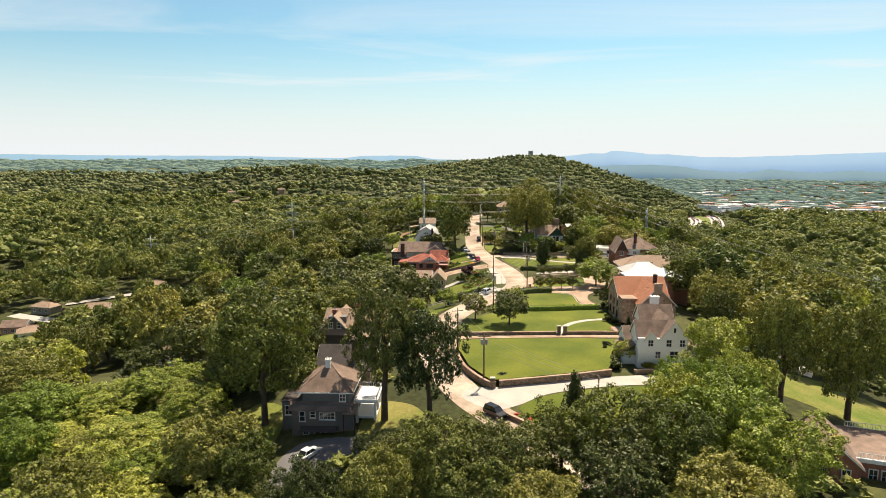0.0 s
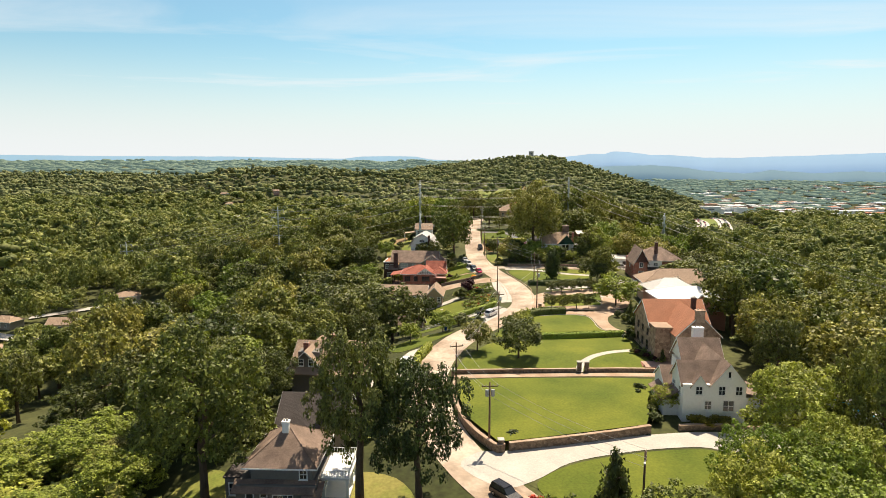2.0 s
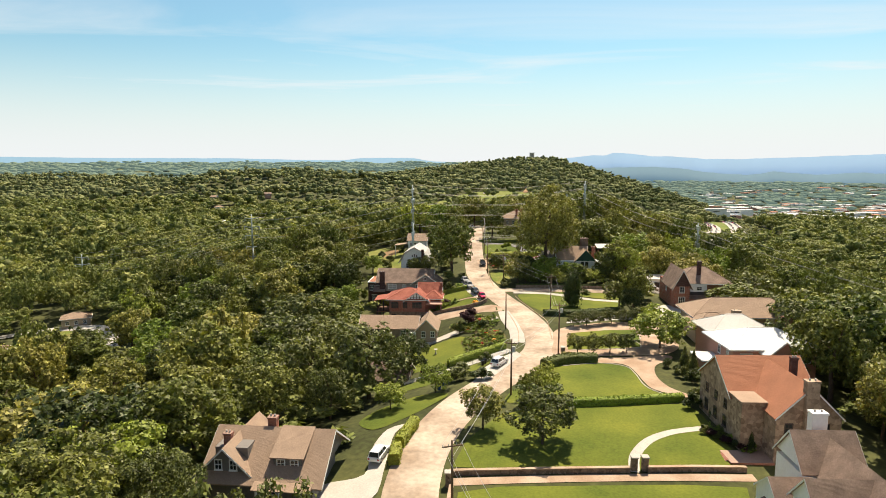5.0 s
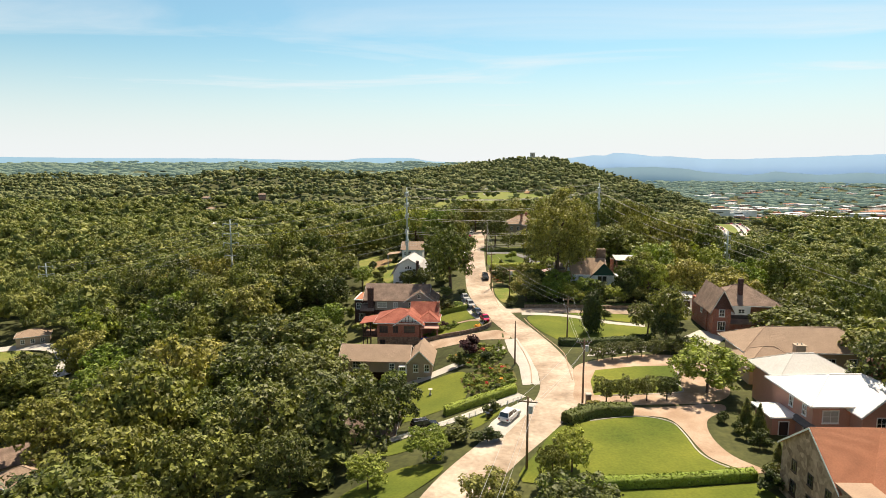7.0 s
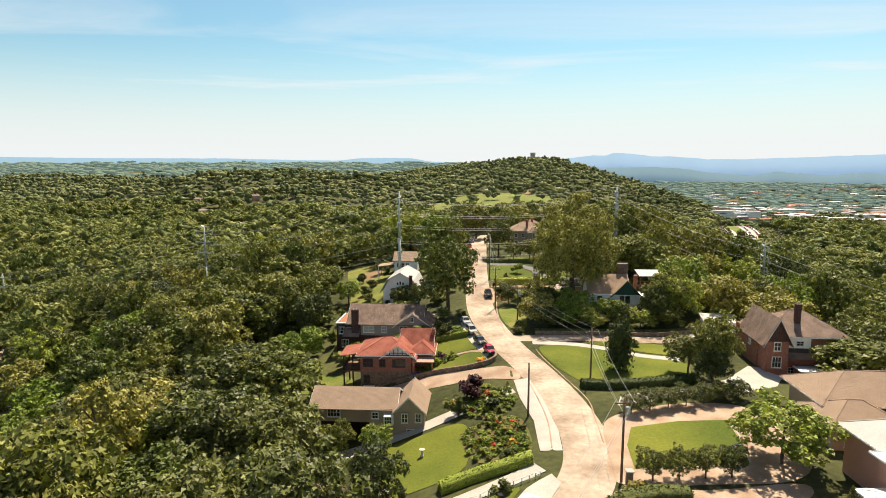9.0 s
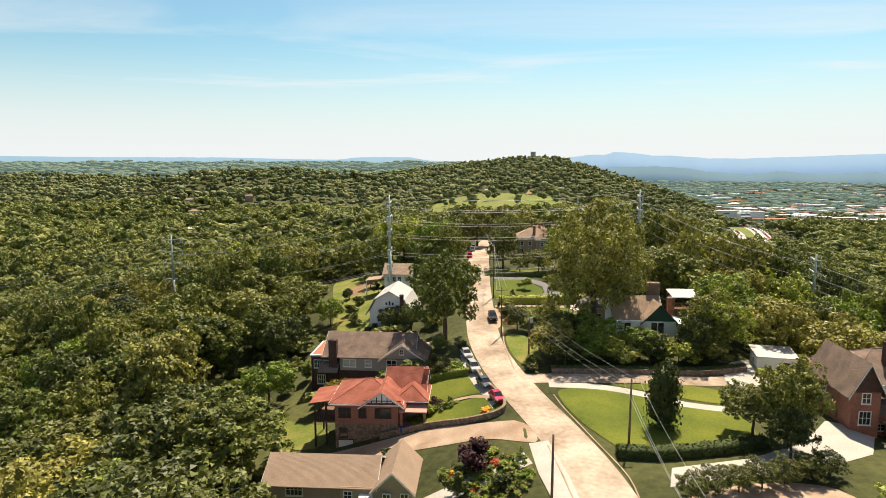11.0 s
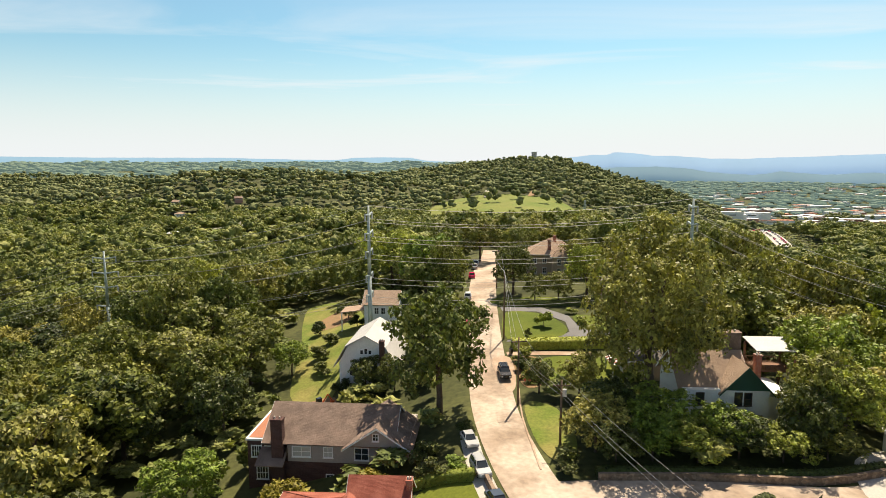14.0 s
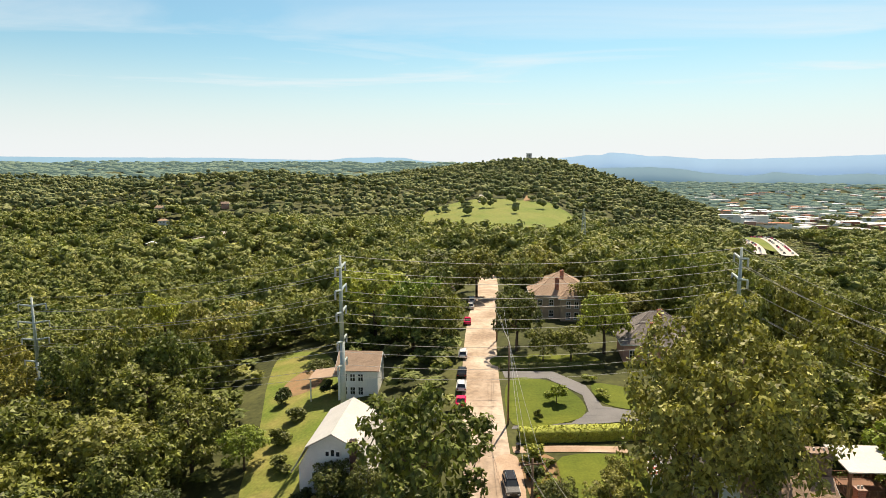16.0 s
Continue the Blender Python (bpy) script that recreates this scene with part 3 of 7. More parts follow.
strip("footpath", [(24.5, 254.2), (33, 253.2), (40, 250.2), (46, 245.6), (54, 242.8)], 2.3, M["concrete"], 0.12, "curved white concrete drive", "path")
patch("lawn", [(37, 254), (43, 250.6), (49, 247), (55, 245.4), (57, 249), (52, 253), (44, 254.6)], M["lawn"], 0.09, "mown lawn strip beside a white drive", "lawn")
strip("side_street", [(19, 257), (28, 257.4), (42, 256.8), (56, 255.6), (66, 258), (70, 262)], 4.2, M["road"], 0.09, "worn pinkish side street", "road")
patch("parking", [(58, 254), (68, 254), (74, 258), (70, 266), (62, 264)], M["concrete"], 0.11, "pale concrete yard before a shed", "drive")
# left side of the road
patch("drive", [(17.8, 238.5), (10, 242.2), (2, 244.8), (-9, 245.6), (-18, 246), (-18, 240), (-6, 240.4), (4, 238.6), (12, 236.4), (18.6, 232)], M["pinkdrive"], 0.08, "pinkish driveway down to a garage", "drive")
patch("lawn", [(-1, 246.6), (6, 245.6), (11.5, 243.6), (14.4, 244.2), (14.8, 247), (12.5, 250.4), (6, 251.2), (-0.5, 250.4)], M["lawn"], 0.09, "small mown lawn above a stone wall", "lawn")
patch("lawn", [(1, 253), (7, 253), (12.4, 252.4), (11.2, 257), (9, 261), (3, 261.4)], M["lawn"], 0.09, "small mown lawn beside a red-roofed house", "lawn")
strip("footpath", [(14.2, 248.6), (10, 251.6), (4, 252), (0.5, 251.4)], 0.9, M["pinkdrive"], 0.13, "narrow garden path", "path")
strip("parking", [(14.6, 245.6), (13.4, 251), (11.8, 257), (10.6, 264), (9.9, 271)], 2.5, M["concrete"], 0.1, "pale concrete parking lay-by beside the road", "drive")
patch("parking", [(17.6, 232), (20.6, 232.5), (21.6, 222), (22, 210), (21.4, 203.5), (18.2, 204), (18.8, 214), (17.8, 224)], M["concrete"], 0.1, "white concrete apron beside the road", "drive", curved=False)
patch("flower_bed", [(4, 232), (9, 230), (16.6, 230), (16.6, 222), (13, 219), (9, 222), (6, 226)], M["mulch"], 0.08, "planted flower bed on a bank", "flower bed")
patch("flower_bed", [(7, 216.5), (12, 219), (16.8, 217), (17.4, 206), (14, 204.4), (9, 206)], M["mulch"], 0.09, "planted bank with bare earth", "flower bed")
strip("drive", [(17, 228.4), (9, 226.4), (1, 224.2), (-8, 222.6), (-16, 221.6)], 3.4, M["concrete"], 0.11, "pale concrete driveway below a tan house", "drive")
patch("lawn", [(-7, 219), (0, 221), (6.5, 221.4), (8.4, 217), (7.4, 206), (2, 202.4), (-7, 202), (-10, 210)], M["lawn"], 0.09, "sloping mown lawn with a stone bird bath", "lawn")
strip("drive", [(17.4, 199.4), (11, 197), (3, 194.6), (-7, 192)], 3.4, M["concrete"], 0.1, "pale concrete drive beside a hedge", "drive")
patch("parking", [(8, 178.6), (11.4, 180.4), (15.6, 187.6), (19.4, 194.6), (18.6, 197), (14.8, 194), (11, 188)], M["concrete"], 0.12, "pale concrete pull-in beside the road", "drive", curved=False)
patch("lawn", [(3.6, 185), (9.5, 188), (14, 195), (4, 191.8), (-6, 189), (-6, 183)], M["lawn"], 0.09, "mown verge between a drive and shrubs", "lawn")
patch("lawn", [(-9, 161), (-4.5, 163.5), (0.6, 168.5), (3.2, 173.4), (-2, 176), (-9, 172), (-12, 166)], M["lawn"], 0.09, "mown lawn beside the road bend", "lawn")
patch("drive", [(-5.2, 158), (-3, 161), (-6.6, 160), (-8.4, 153), (-8.6, 146), (-14, 145), (-14, 141.5), (-7, 140), (-5.8, 148)], M["concrete"], 0.09, "pale concrete driveway behind a hedge", "drive")
patch("parking", [(-28.5, 94), (-25, 100.6), (-13, 100.4), (-11, 97), (-16, 92), (-25, 89.6)], M["asphalt"], 0.08, "dark asphalt parking court", "drive")
patch("lawn", [(-15, 101.2), (-13.4, 112), (-6, 110), (-2.5, 103), (-6, 98.4), (-11, 98)], M["lawn_rough"], 0.08, "lawn beside a grey house", "lawn")
patch("lawn", [(-42, 104), (-31, 101), (-30.6, 113), (-38, 118)], M["lawn_rough"], 0.08, "shaded lawn behind a grey house", "lawn")
patch("lawn", [(64, 116), (71, 126), (84, 128), (98, 118), (96, 106), (84, 100), (72, 106)], M["lawn_rough"], 0.08, "sunny sloping lawn below a pool", "lawn")
patch("pool_terrace", [(70, 136), (72, 146), (82, 146), (86, 136), (82, 130), (75, 131)], M["concrete"], 0.09, "pale paved pool terrace", "terrace", curved=False)
patch("water", [(73, 140.5), (75.8, 142.5), (82, 135), (79.4, 133)], M["water"], 0.13, "bright blue swimming pool water", "pool", curved=False)
patch("lawn", [(-45, 262), (-34, 256), (-18, 249), (-17, 256), (-26, 262), (-32, 270), (-42, 274)], M["lawn_rough"], 0.09, "sunlit back lawn sloping to woods", "lawn")
patch("lawn", [(-16, 293), (-13.6, 312), (-12, 326), (-14, 342), (-22, 366), (-34, 372), (-32, 350), (-27, 325), (-24, 302)], M["lawn_rough"], 0.1, "terraced back lawn with shrubs", "lawn")
patch("soil", [(-25, 338), (-19, 340), (-18, 350), (-23, 354), (-27, 346)], M["soil"], 0.14, "patch of bare red earth", "soil")
patch("soil", [(-21, 290), (-14.5, 291), (-14.2, 297), (-20, 297)], M["soil"], 0.15, "dug-over red earth in a yard", "soil")
patch("lawn", [(20, 311.4), (30, 312.2), (33.6, 316), (33.2, 322), (29, 328.4), (21.4, 328.6)], M["lawn"], 0.1, "mown front lawn with a weeping tree", "lawn")
patch("drive", [(19.6, 309.8), (32, 311), (44, 312.6), (44, 315), (37, 317.6), (36, 326), (31, 333), (20.6, 333.4), (20.8, 330), (29, 329.6), (34.4, 322), (34, 315.6), (30, 311.6), (20, 310.8)], M["asphalt"], 0.09, "looping grey asphalt drive", "drive", curved=False)
patch("lawn", [(37.6, 318.6), (45, 316), (46, 323), (37.6, 327)], M["lawn"], 0.1, "small mown lawn by an asphalt drive", "lawn")
patch("lawn", [(20.6, 335.4), (40, 336), (40, 342), (21, 342)], M["lawn"], 0.1, "front lawn with small trees", "lawn")
strip("drive", [(19, 303.4), (28, 303.6), (37, 303.2)], 1.8, M["pinkdrive"], 0.1, "pale path beside a clipped hedge", "path")
patch("lawn", [(26.4, 301.4), (37, 301.4), (39.4, 296), (37, 288), (28, 289), (24.6, 294)], M["lawn"], 0.1, "square mown lawn below a hedge", "lawn")
patch("soil", [(20, 300.6), (25, 301), (24, 290), (20.4, 289)], M["soil"], 0.1, "planted bank of red earth", "flower bed")
patch("drive", [(15.6, 300), (19.4, 301.4), (19.2, 290), (17.4, 287)], M["pinkdrive"], 0.1, "pale gravel pull-in beside the road", "drive")
patch("lawn", [(19.6, 282), (24.5, 280), (25.5, 270), (23, 263), (19.8, 268)], M["lawn_rough"], 0.09, "grassy verge below shrubs", "lawn")
patch("meadow", [(-10, 960), (30, 900), (90, 880), (150, 900), (180, 980), (205, 1100), (150, 1190), (60, 1210), (0, 1120)], M["meadow"], 3.2, "open grassy clearing on the far hill", "meadow", step=15)
strip("hill_road", [(92, 1270), (86, 1205), (82, 1160)], 12, M["concrete"], 4.0, "pale road climbing the far hill", "road", step=10)
strip("drive", [(170, 1250), (158, 1200), (152, 1170)], 9, M["soil"], 4.0, "red earth track on the far hill", "road", step=10)
for line in ([(399, 985), (392, 945), (376, 900), (356, 858)], [(470, 1090), (452, 1040), (436, 980), (418, 928), (384, 845)]):
    strip("highway", line, 17, M["concrete"], 3.0, "pale multi-lane highway in the valley", "road", step=10)
patch("verge", [(405, 990), (400, 945), (384, 890), (390, 880), (412, 930), (430, 985), (440, 1030)], M["meadow"], 2.7, "grass median between highway lanes", "verge", step=10)
patch("lawn", [(-275, 800), (-235, 770), (-205, 778), (-225, 812)], M["meadow"], 2.6, "grass around a far low building", "lawn", step=10)
strip("valley_road", [(-250, 960), (-228, 900), (-215, 850), (-222, 805), (-260, 790)], 8, M["concrete"], 3.0, "pale road through the valley", "road", step=8)
patch("lawn", [(-190, 255), (-165, 262), (-158, 245), (-185, 236)], M["lawn_rough"], 2.4, "valley lawn beside a road", "lawn", step=5)
patch("lawn", [(-172, 285), (-150, 276), (-138, 290), (-148, 312), (-168, 318)], M["lawn_rough"], 0.6, "sunny valley lawn below the ridge", "lawn", step=5)
strip("valley_road", [(-200, 316), (-172, 323), (-145, 316), (-128, 300), (-118, 280)], 6, M["concrete"], 0.7, "pale valley street beside a lawn", "road", step=5)
OPEN.append([(-182, 240), (-128, 240), (-124, 300), (-140, 322), (-180, 322)])
strip("valley_road", [(-210, 290), (-180, 275), (-150, 262), (-150, 240)], 6, M["concrete"], 2.6, "pale valley street", "road", step=5)

OPEN.append([(52, 100), (58, 134), (70, 146), (88, 146), (98, 122), (80, 96)])
OPEN.append([(60, 160), (78, 166), (86, 200), (84, 236), (60, 232)])
OPEN.append([(24, 348), (46, 348), (52, 372), (28, 376)])
LOW = [(300, 740), (335, 860), (480, 1130), (520, 1110), (460, 930), (400, 740)]  # low scrub before the highway
OPEN.append(LOW)
OPEN.append([(45, 760), (110, 760), (150, 900), (30, 900)])
patch("lawn", [(-270, 735), (-215, 735), (-205, 780), (-275, 782)], M["meadow"], 2.6, "sunny grass before a low valley building", "lawn", step=10)

# kerbs along the lawns and drives


def ribbon_wall(name, line, h, thick, mat, label, category, base=0.0, cap=None, rise=None, closed=False):
    """A wall or hedge that follows the land: one body, with an optional coping."""
    pts = smooth_loop(line, False, 4)
    root = thing(name, pose(pts[0].x, pts[0].y, z_at(pts[0].x, pts[0].y) + base), label, category)
    for nm, lo, hi, w, mt in [("wall_body", -0.4, h, thick, mat)] + ([("coping", h, h + 0.12, thick + 0.12, cap)] if cap else []):
        bm = bmesh.new()
        rows = []
        for i, p in enumerate(pts):
            d = (pts[min(i + 1, len(pts) - 1)] - pts[max(i - 1, 0)]).normalized()
            s = Vector((-d.y, d.x)) * w / 2
            z = z_at(p.x, p.y) + base + (rise(p.x, p.y) if rise else 0.0)
            j = noise.noise((p.x * 0.8, p.y * 0.8, 3.0)) * 0.05
            rows.append([bm.verts.new((q.x - pts[0].x, q.y - pts[0].y, zz - root.matrix_basis.translation.z)) for q, zz in ((p - s, z + lo), (p + s, z + lo), (p + s, z + hi + j), (p - s, z + hi + j))])
        for a, b in zip(rows, rows[1:]):
            for k in range(4):
                bm.faces.new((a[k], a[(k + 1) % 4], b[(k + 1) % 4], b[k]))
        bm.faces.new(rows[0])
        bm.faces.new(rows[-1][::-1])
        part(nm, bm, mt, root)
    return root


ribbon_wall("stone_wall", [(3.4, 141), (2.9, 134), (4.6, 124), (8.8, 116.4), (10.4, 116.2)], 1.3, 0.5, M["rubble"], "low brown rubble stone retaining wall beside the road", "wall", cap=M["pinkdrive"])
ribbon_wall("stone_wall", [(11.2, 116.4), (18, 117.8), (26, 119.5), (35, 121.8)], 1.3, 0.5, M["rubble"], "low brown rubble stone retaining wall beside the drive", "wall", cap=M["pinkdrive"])
ribbon_wall("stone_wall", [(40, 122.6), (46, 122.9), (54, 121.6)], 0.9, 0.5, M["rubble"], "low rubble stone wall below the white house", "wall", cap=M["pinkdrive"])
ribbon_wall("stone_wall", [(3.2, 145.2), (14, 145.6), (28, 145.9)], 0.7, 0.45, M["rubble"], "low stone wall along a lane", "wall", cap=M["pinkdrive"])
ribbon_wall("stone_wall", [(30.4, 146), (38, 146.1), (44, 145.9)], 0.7, 0.45, M["rubble"], "low stone wall below a stone house", "wall", cap=M["pinkdrive"])
ribbon_wall("stone_wall", [(9, 106), (13.4, 101.4), (17.4, 96.6)], 0.8, 0.5, M["rubble"], "low stone wall below a flower border", "wall", cap=M["pinkdrive"])
ribbon_wall("stone_wall", [(-6, 246.4), (2, 245.4), (9, 243.2), (14, 242.8), (15.4, 245), (14.6, 250), (12.8, 254.6), (11.6, 260)], 1.0, 0.5, M["rubble"], "ivy-topped stone retaining wall beside a drive", "wall")
ribbon_wall("stone_wall", [(26, 259.6), (40, 259.4), (54, 258.4), (64, 260.4)], 1.0, 0.5, M["rubble"], "shaded stone wall along a side street", "wall")
ribbon_wall("kerb", [(46.9, 205), (48.8, 206), (50.1, 213.8)], 0.16, 0.2, M["concrete"], "pale concrete kerb round a small lawn", "kerb")
ribbon_wall("kerb", [(31, 198), (40, 198.7), (46.9, 199.9), (46.9, 205)], 0.16, 0.2, M["concrete"], "pale concrete kerb round a small lawn", "kerb")
ribbon_wall("kerb", [(44.3, 171.2), (41.6, 173.6), (40.2, 177), (40.4, 183), (39.7, 187.3), (35, 189.3), (27, 187.7)], 0.16, 0.2, M["concrete"], "pale concrete kerb along a curved drive", "kerb")
ribbon_wall("kerb", [(28, 206), (28.8, 214), (29.4, 222), (27.6, 232), (25.3, 244), (24.6, 250)], 0.15, 0.2, M["pinkdrive"], "pale concrete kerb beside the road bend", "kerb")
ribbon_wall("kerb", [(20, 204.5), (20.9, 213), (20.8, 222), (20.2, 231)], 0.15, 0.2, M["pinkdrive"], "pale concrete kerb beside an apron", "kerb")
ribbon_wall("kerb", [(19, 262), (18.6, 277), (19.4, 288)], 0.15, 0.25, M["pinkdrive"], "worn kerb beside the road", "kerb")

# ---- houses ----


class House:
    """Collects the parts of one house in its own coordinates, front towards -y."""

    def __init__(self, name, x, y, z, turn, label, category="house"):
        self.root = thing(name, pose(x, y, z, 0, 0, turn), label, category)
        self.foot = None
        a, c, s = radians(turn), math.cos(radians(turn)), math.sin(radians(turn))
        self.at = lambda u, v: (x + c * u - s * v, y + s * u + c * v)

    def clear(self, x0, x1, y0, y1, g=2.0):
        OPEN.append([self.at(u, v) for u, v in ((x0 - g, y0 - g), (x1 + g, y0 - g), (x1 + g, y1 + g), (x0 - g, y1 + g))])

    def block(self, x0, x1, y0, y1, z0, z1, mat, name="wall", label=""):
        bm = bmesh.new()
        box(bm, x0, x1, y0, y1, z0, z1)
        self.clear(x0, x1, y0, y1)
        return part(name, bm, mat, self.root, label)

    def gable(self, x0, x1, y0, y1, z, rise, along, mat, wall, over=0.5, thick=0.16, trim=None):
        if along == "x":
            a0, a1, b0, b1 = x0, x1, y0, y1
            up = lambda u, v, w: (w, u, v)
        else:
            a0, a1, b0, b1 = y0, y1, x0, x1
            up = lambda u, v, w: (u, w, v)
        mid, half = (b0 + b1) / 2, (b1 - b0) / 2
        s = rise / half
        bm = bmesh.new()
        prism(bm, [(b0, z), (b1, z), (mid, z + rise)], a0, a1, up)
        part("gable_wall", bm, wall, self.root)
        bm = bmesh.new()
        e = over
        prism(bm, [(b0 - e, z - e * s), (mid, z + rise), (b1 + e, z - e * s), (b1 + e, z - e * s + thick), (mid, z + rise + thick * 1.25), (b0 - e, z - e * s + thick)], a0 - e, a1 + e, up)
        ob = part("roof", bm, mat, self.root)
        t = 0.14
        for w in (a0 - e - 0.05, a1 + e):
            bm = bmesh.new()
            prism(bm, [(b0 - e, z - e * s - t), (mid, z + rise - t), (b1 + e, z - e * s - t), (b1 + e, z - e * s + thick * 0.7), (mid, z + rise + thick * 0.9), (b0 - e, z - e * s + thick * 0.7)], w, w + 0.05, up)
            part("barge_board", bm, trim or M["trim"], self.root)
        return ob

    def hip(self, x0, x1, y0, y1, z, rise, mat, over=0.6, thick=0.18, trim=None):
        x0, x1, y0, y1 = x0 - over, x1 + over, y0 - over, y1 + over
        w, d = x1 - x0, y1 - y0
        if w >= d:
            r = [(x0 + d / 2, (y0 + y1) / 2), (x1 - d / 2, (y0 + y1) / 2)]
        else:
            r = [((x0 + x1) / 2, y0 + w / 2), ((x0 + x1) / 2, y1 - w / 2)]
        if (Vector(r[0]) - Vector(r[1])).length < 0.3:
            r[0], r[1] = (r[0][0] - 0.2, r[0][1]), (r[1][0] + 0.2, r[1][1])
        bm = bmesh.new()
        b = [bm.verts.new((*p, z)) for p in ((x0, y0), (x1, y0), (x1, y1), (x0, y1))]
        c = [bm.verts.new((*p, z + thick)) for p in ((x0, y0), (x1, y0), (x1, y1), (x0, y1))]
        t = [bm.verts.new((*p, z + thick + rise)) for p in r]
        bm.faces.new(b[::-1])
        for k in range(4):
            bm.faces.new((b[k], b[(k + 1) % 4], c[(k + 1) % 4], c[k]))
        if w >= d:
            for f in ((c[0], c[1], t[1], t[0]), (c[1], c[2], t[1]), (c[2], c[3], t[0], t[1]), (c[3], c[0], t[0])):
                bm.faces.new(f)
        else:
            for f in ((c[0], c[1], t[0]), (c[1], c[2], t[1], t[0]), (c[2], c[3], t[1]), (c[3], c[0], t[0], t[1])):
                bm.faces.new(f)
        ob = part("roof", bm, mat, self.root)
        bm = bmesh.new()
        for q in ((x0 - .04, x1 + .04, y0 - .05, y0), (x0 - .04, x1 + .04, y1, y1 + .05), (x0 - .05, x0, y0, y1), (x1, x1 + .05, y0, y1)):
            box(bm, *q, z - 0.06, z + thick * 0.8)
        part("fascia", bm, trim or M["trim"], self.root)
        # ridge and hip caps
        bm = bmesh.new()
        rod(bm, t_(r[0], z + thick + rise), t_(r[1], z + thick + rise), 0.09, sides=5)
        ends = ((x0, y0, 0), (x0, y1, 0), (x1, y0, 1), (x1, y1, 1)) if w >= d else ((x0, y0, 0), (x1, y0, 0), (x0, y1, 1), (x1, y1, 1))
        for ex, ey, k in ends:
            rod(bm, (ex, ey, z + thick), t_(r[k], z + thick + rise), 0.08, sides=5)
        part("ridge_cap", bm, mat, self.root)
        return ob

    def chimney(self, x, y, z0, z1, mat, w=1.0, d=0.8, cap=None):
        bm = bmesh.new()
        box(bm, x - w / 2, x + w / 2, y - d / 2, y + d / 2, z0, z1 - 0.35)
        box(bm, x - w / 2 - .08, x + w / 2 + .08, y - d / 2 - .08, y + d / 2 + .08, z1 - 0.35, z1 - 0.1)
        ch = part("chimney", bm, mat, self.root)
        for k in (-.22, .22):
            bm = bmesh.new()
            rod(bm, (x + k * w, y, z1 - 0.1), (x + k * w, y, z1 + 0.2), 0.14, 0.12)
            part("flue", bm, cap or M["concrete"], ch)

    def win(self, face, at, u, z, w, h, bars=1, frame=None, pane=None, rail=True):
        """A window on a wall whose plane is `at`; u runs along it."""
        f = {"S": lambda a, b, d: (a, at - d, b), "N": lambda a, b, d: (a, at + d, b), "W": lambda a, b, d: (at - d, a, b), "E": lambda a, b, d: (at + d, a, b)}[face]

        def slab(bm, u0, u1, z0, z1, d0, d1):
            pts = [f(a, b, d) for d in (d0, d1) for a, b in ((u0, z0), (u1, z0), (u1, z1), (u0, z1))]
            v = [bm.verts.new(p) for p in pts]
            for q in ((3, 2, 1, 0), (4, 5, 6, 7), (0, 1, 5, 4), (1, 2, 6, 5), (2, 3, 7, 6), (3, 0, 4, 7)):
                bm.faces.new([v[i] for i in q])

        t = 0.13
        bm = bmesh.new()
        rings = []
        for d in (-0.05, 0.1):
            for q in (t, 0.0):
                rings.append([bm.verts.new(f(uu, zz, d)) for uu, zz in ((u - w / 2 - q, z - 0.02 - q), (u + w / 2 + q, z - 0.02 - q), (u + w / 2 + q, z + h + q), (u - w / 2 - q, z + h + q))])
        for p, q in ((0, 1), (1, 3), (3, 2), (2, 0)):
            for k in range(4):
                bm.faces.new((rings[p][k], rings[p][(k + 1) % 4], rings[q][(k + 1) % 4], rings[q][k]))
        wn = part("window", bm, frame or M["trim"], self.root)
        bm = bmesh.new()
        slab(bm, u - w / 2, u + w / 2, z - 0.02, z + h, -0.02, 0.03)
        part("pane", bm, pane or M["glass"], wn)
        bm = bmesh.new()
        slab(bm, u - w / 2 - t - 0.06, u + w / 2 + t + 0.06, z - 0.24, z - 0.13, -0.05, 0.17)
        part("sill", bm, frame or M["trim"], wn)
        if rail or bars:
            bm = bmesh.new()
            if rail:
                slab(bm, u - w / 2, u + w / 2, z + h * 0.5 - 0.035, z + h * 0.5 + 0.035, -0.02, 0.075)
            for k in range(1, bars + 1):
                uu = u - w / 2 + w * k / (bars + 1)
                slab(bm, uu - 0.035, uu + 0.035, z, z + h, -0.02, 0.07)
            part("glazing_bar", bm, frame or M["trim"], wn)

    def door(self, face, at, u, z, w, h, mat):
        self.win(face, at, u, z + 0.16, w, h, 0, M["trim"], mat, False)

    def post(self, x, y, z0, z1, r=0.12, mat=None):
        bm = bmesh.new()
        box(bm, x - r, x + r, y - r, y + r, z0, z1)
        part("post", bm, mat or M["trim"], self.root)

    def slope(self, x0, x1, y0, y1, z0, z1, mat, thick=0.14, axis="y"):
        """A lean-to roof that rises from z0 to z1 along y (or x)."""
        bm = bmesh.new()
        if axis == "y":
            prism(bm, [(y0, z0), (y1, z1), (y1, z1 + thick), (y0, z0 + thick)], x0, x1, lambda u, v, w: (w, u, v))
        else:
            prism(bm, [(x0, z0), (x1, z1), (x1, z1 + thick), (x0, z0 + thick)], y0, y1, lambda u, v, w: (u, w, v))
        part("lean_to_roof", bm, mat, self.root)

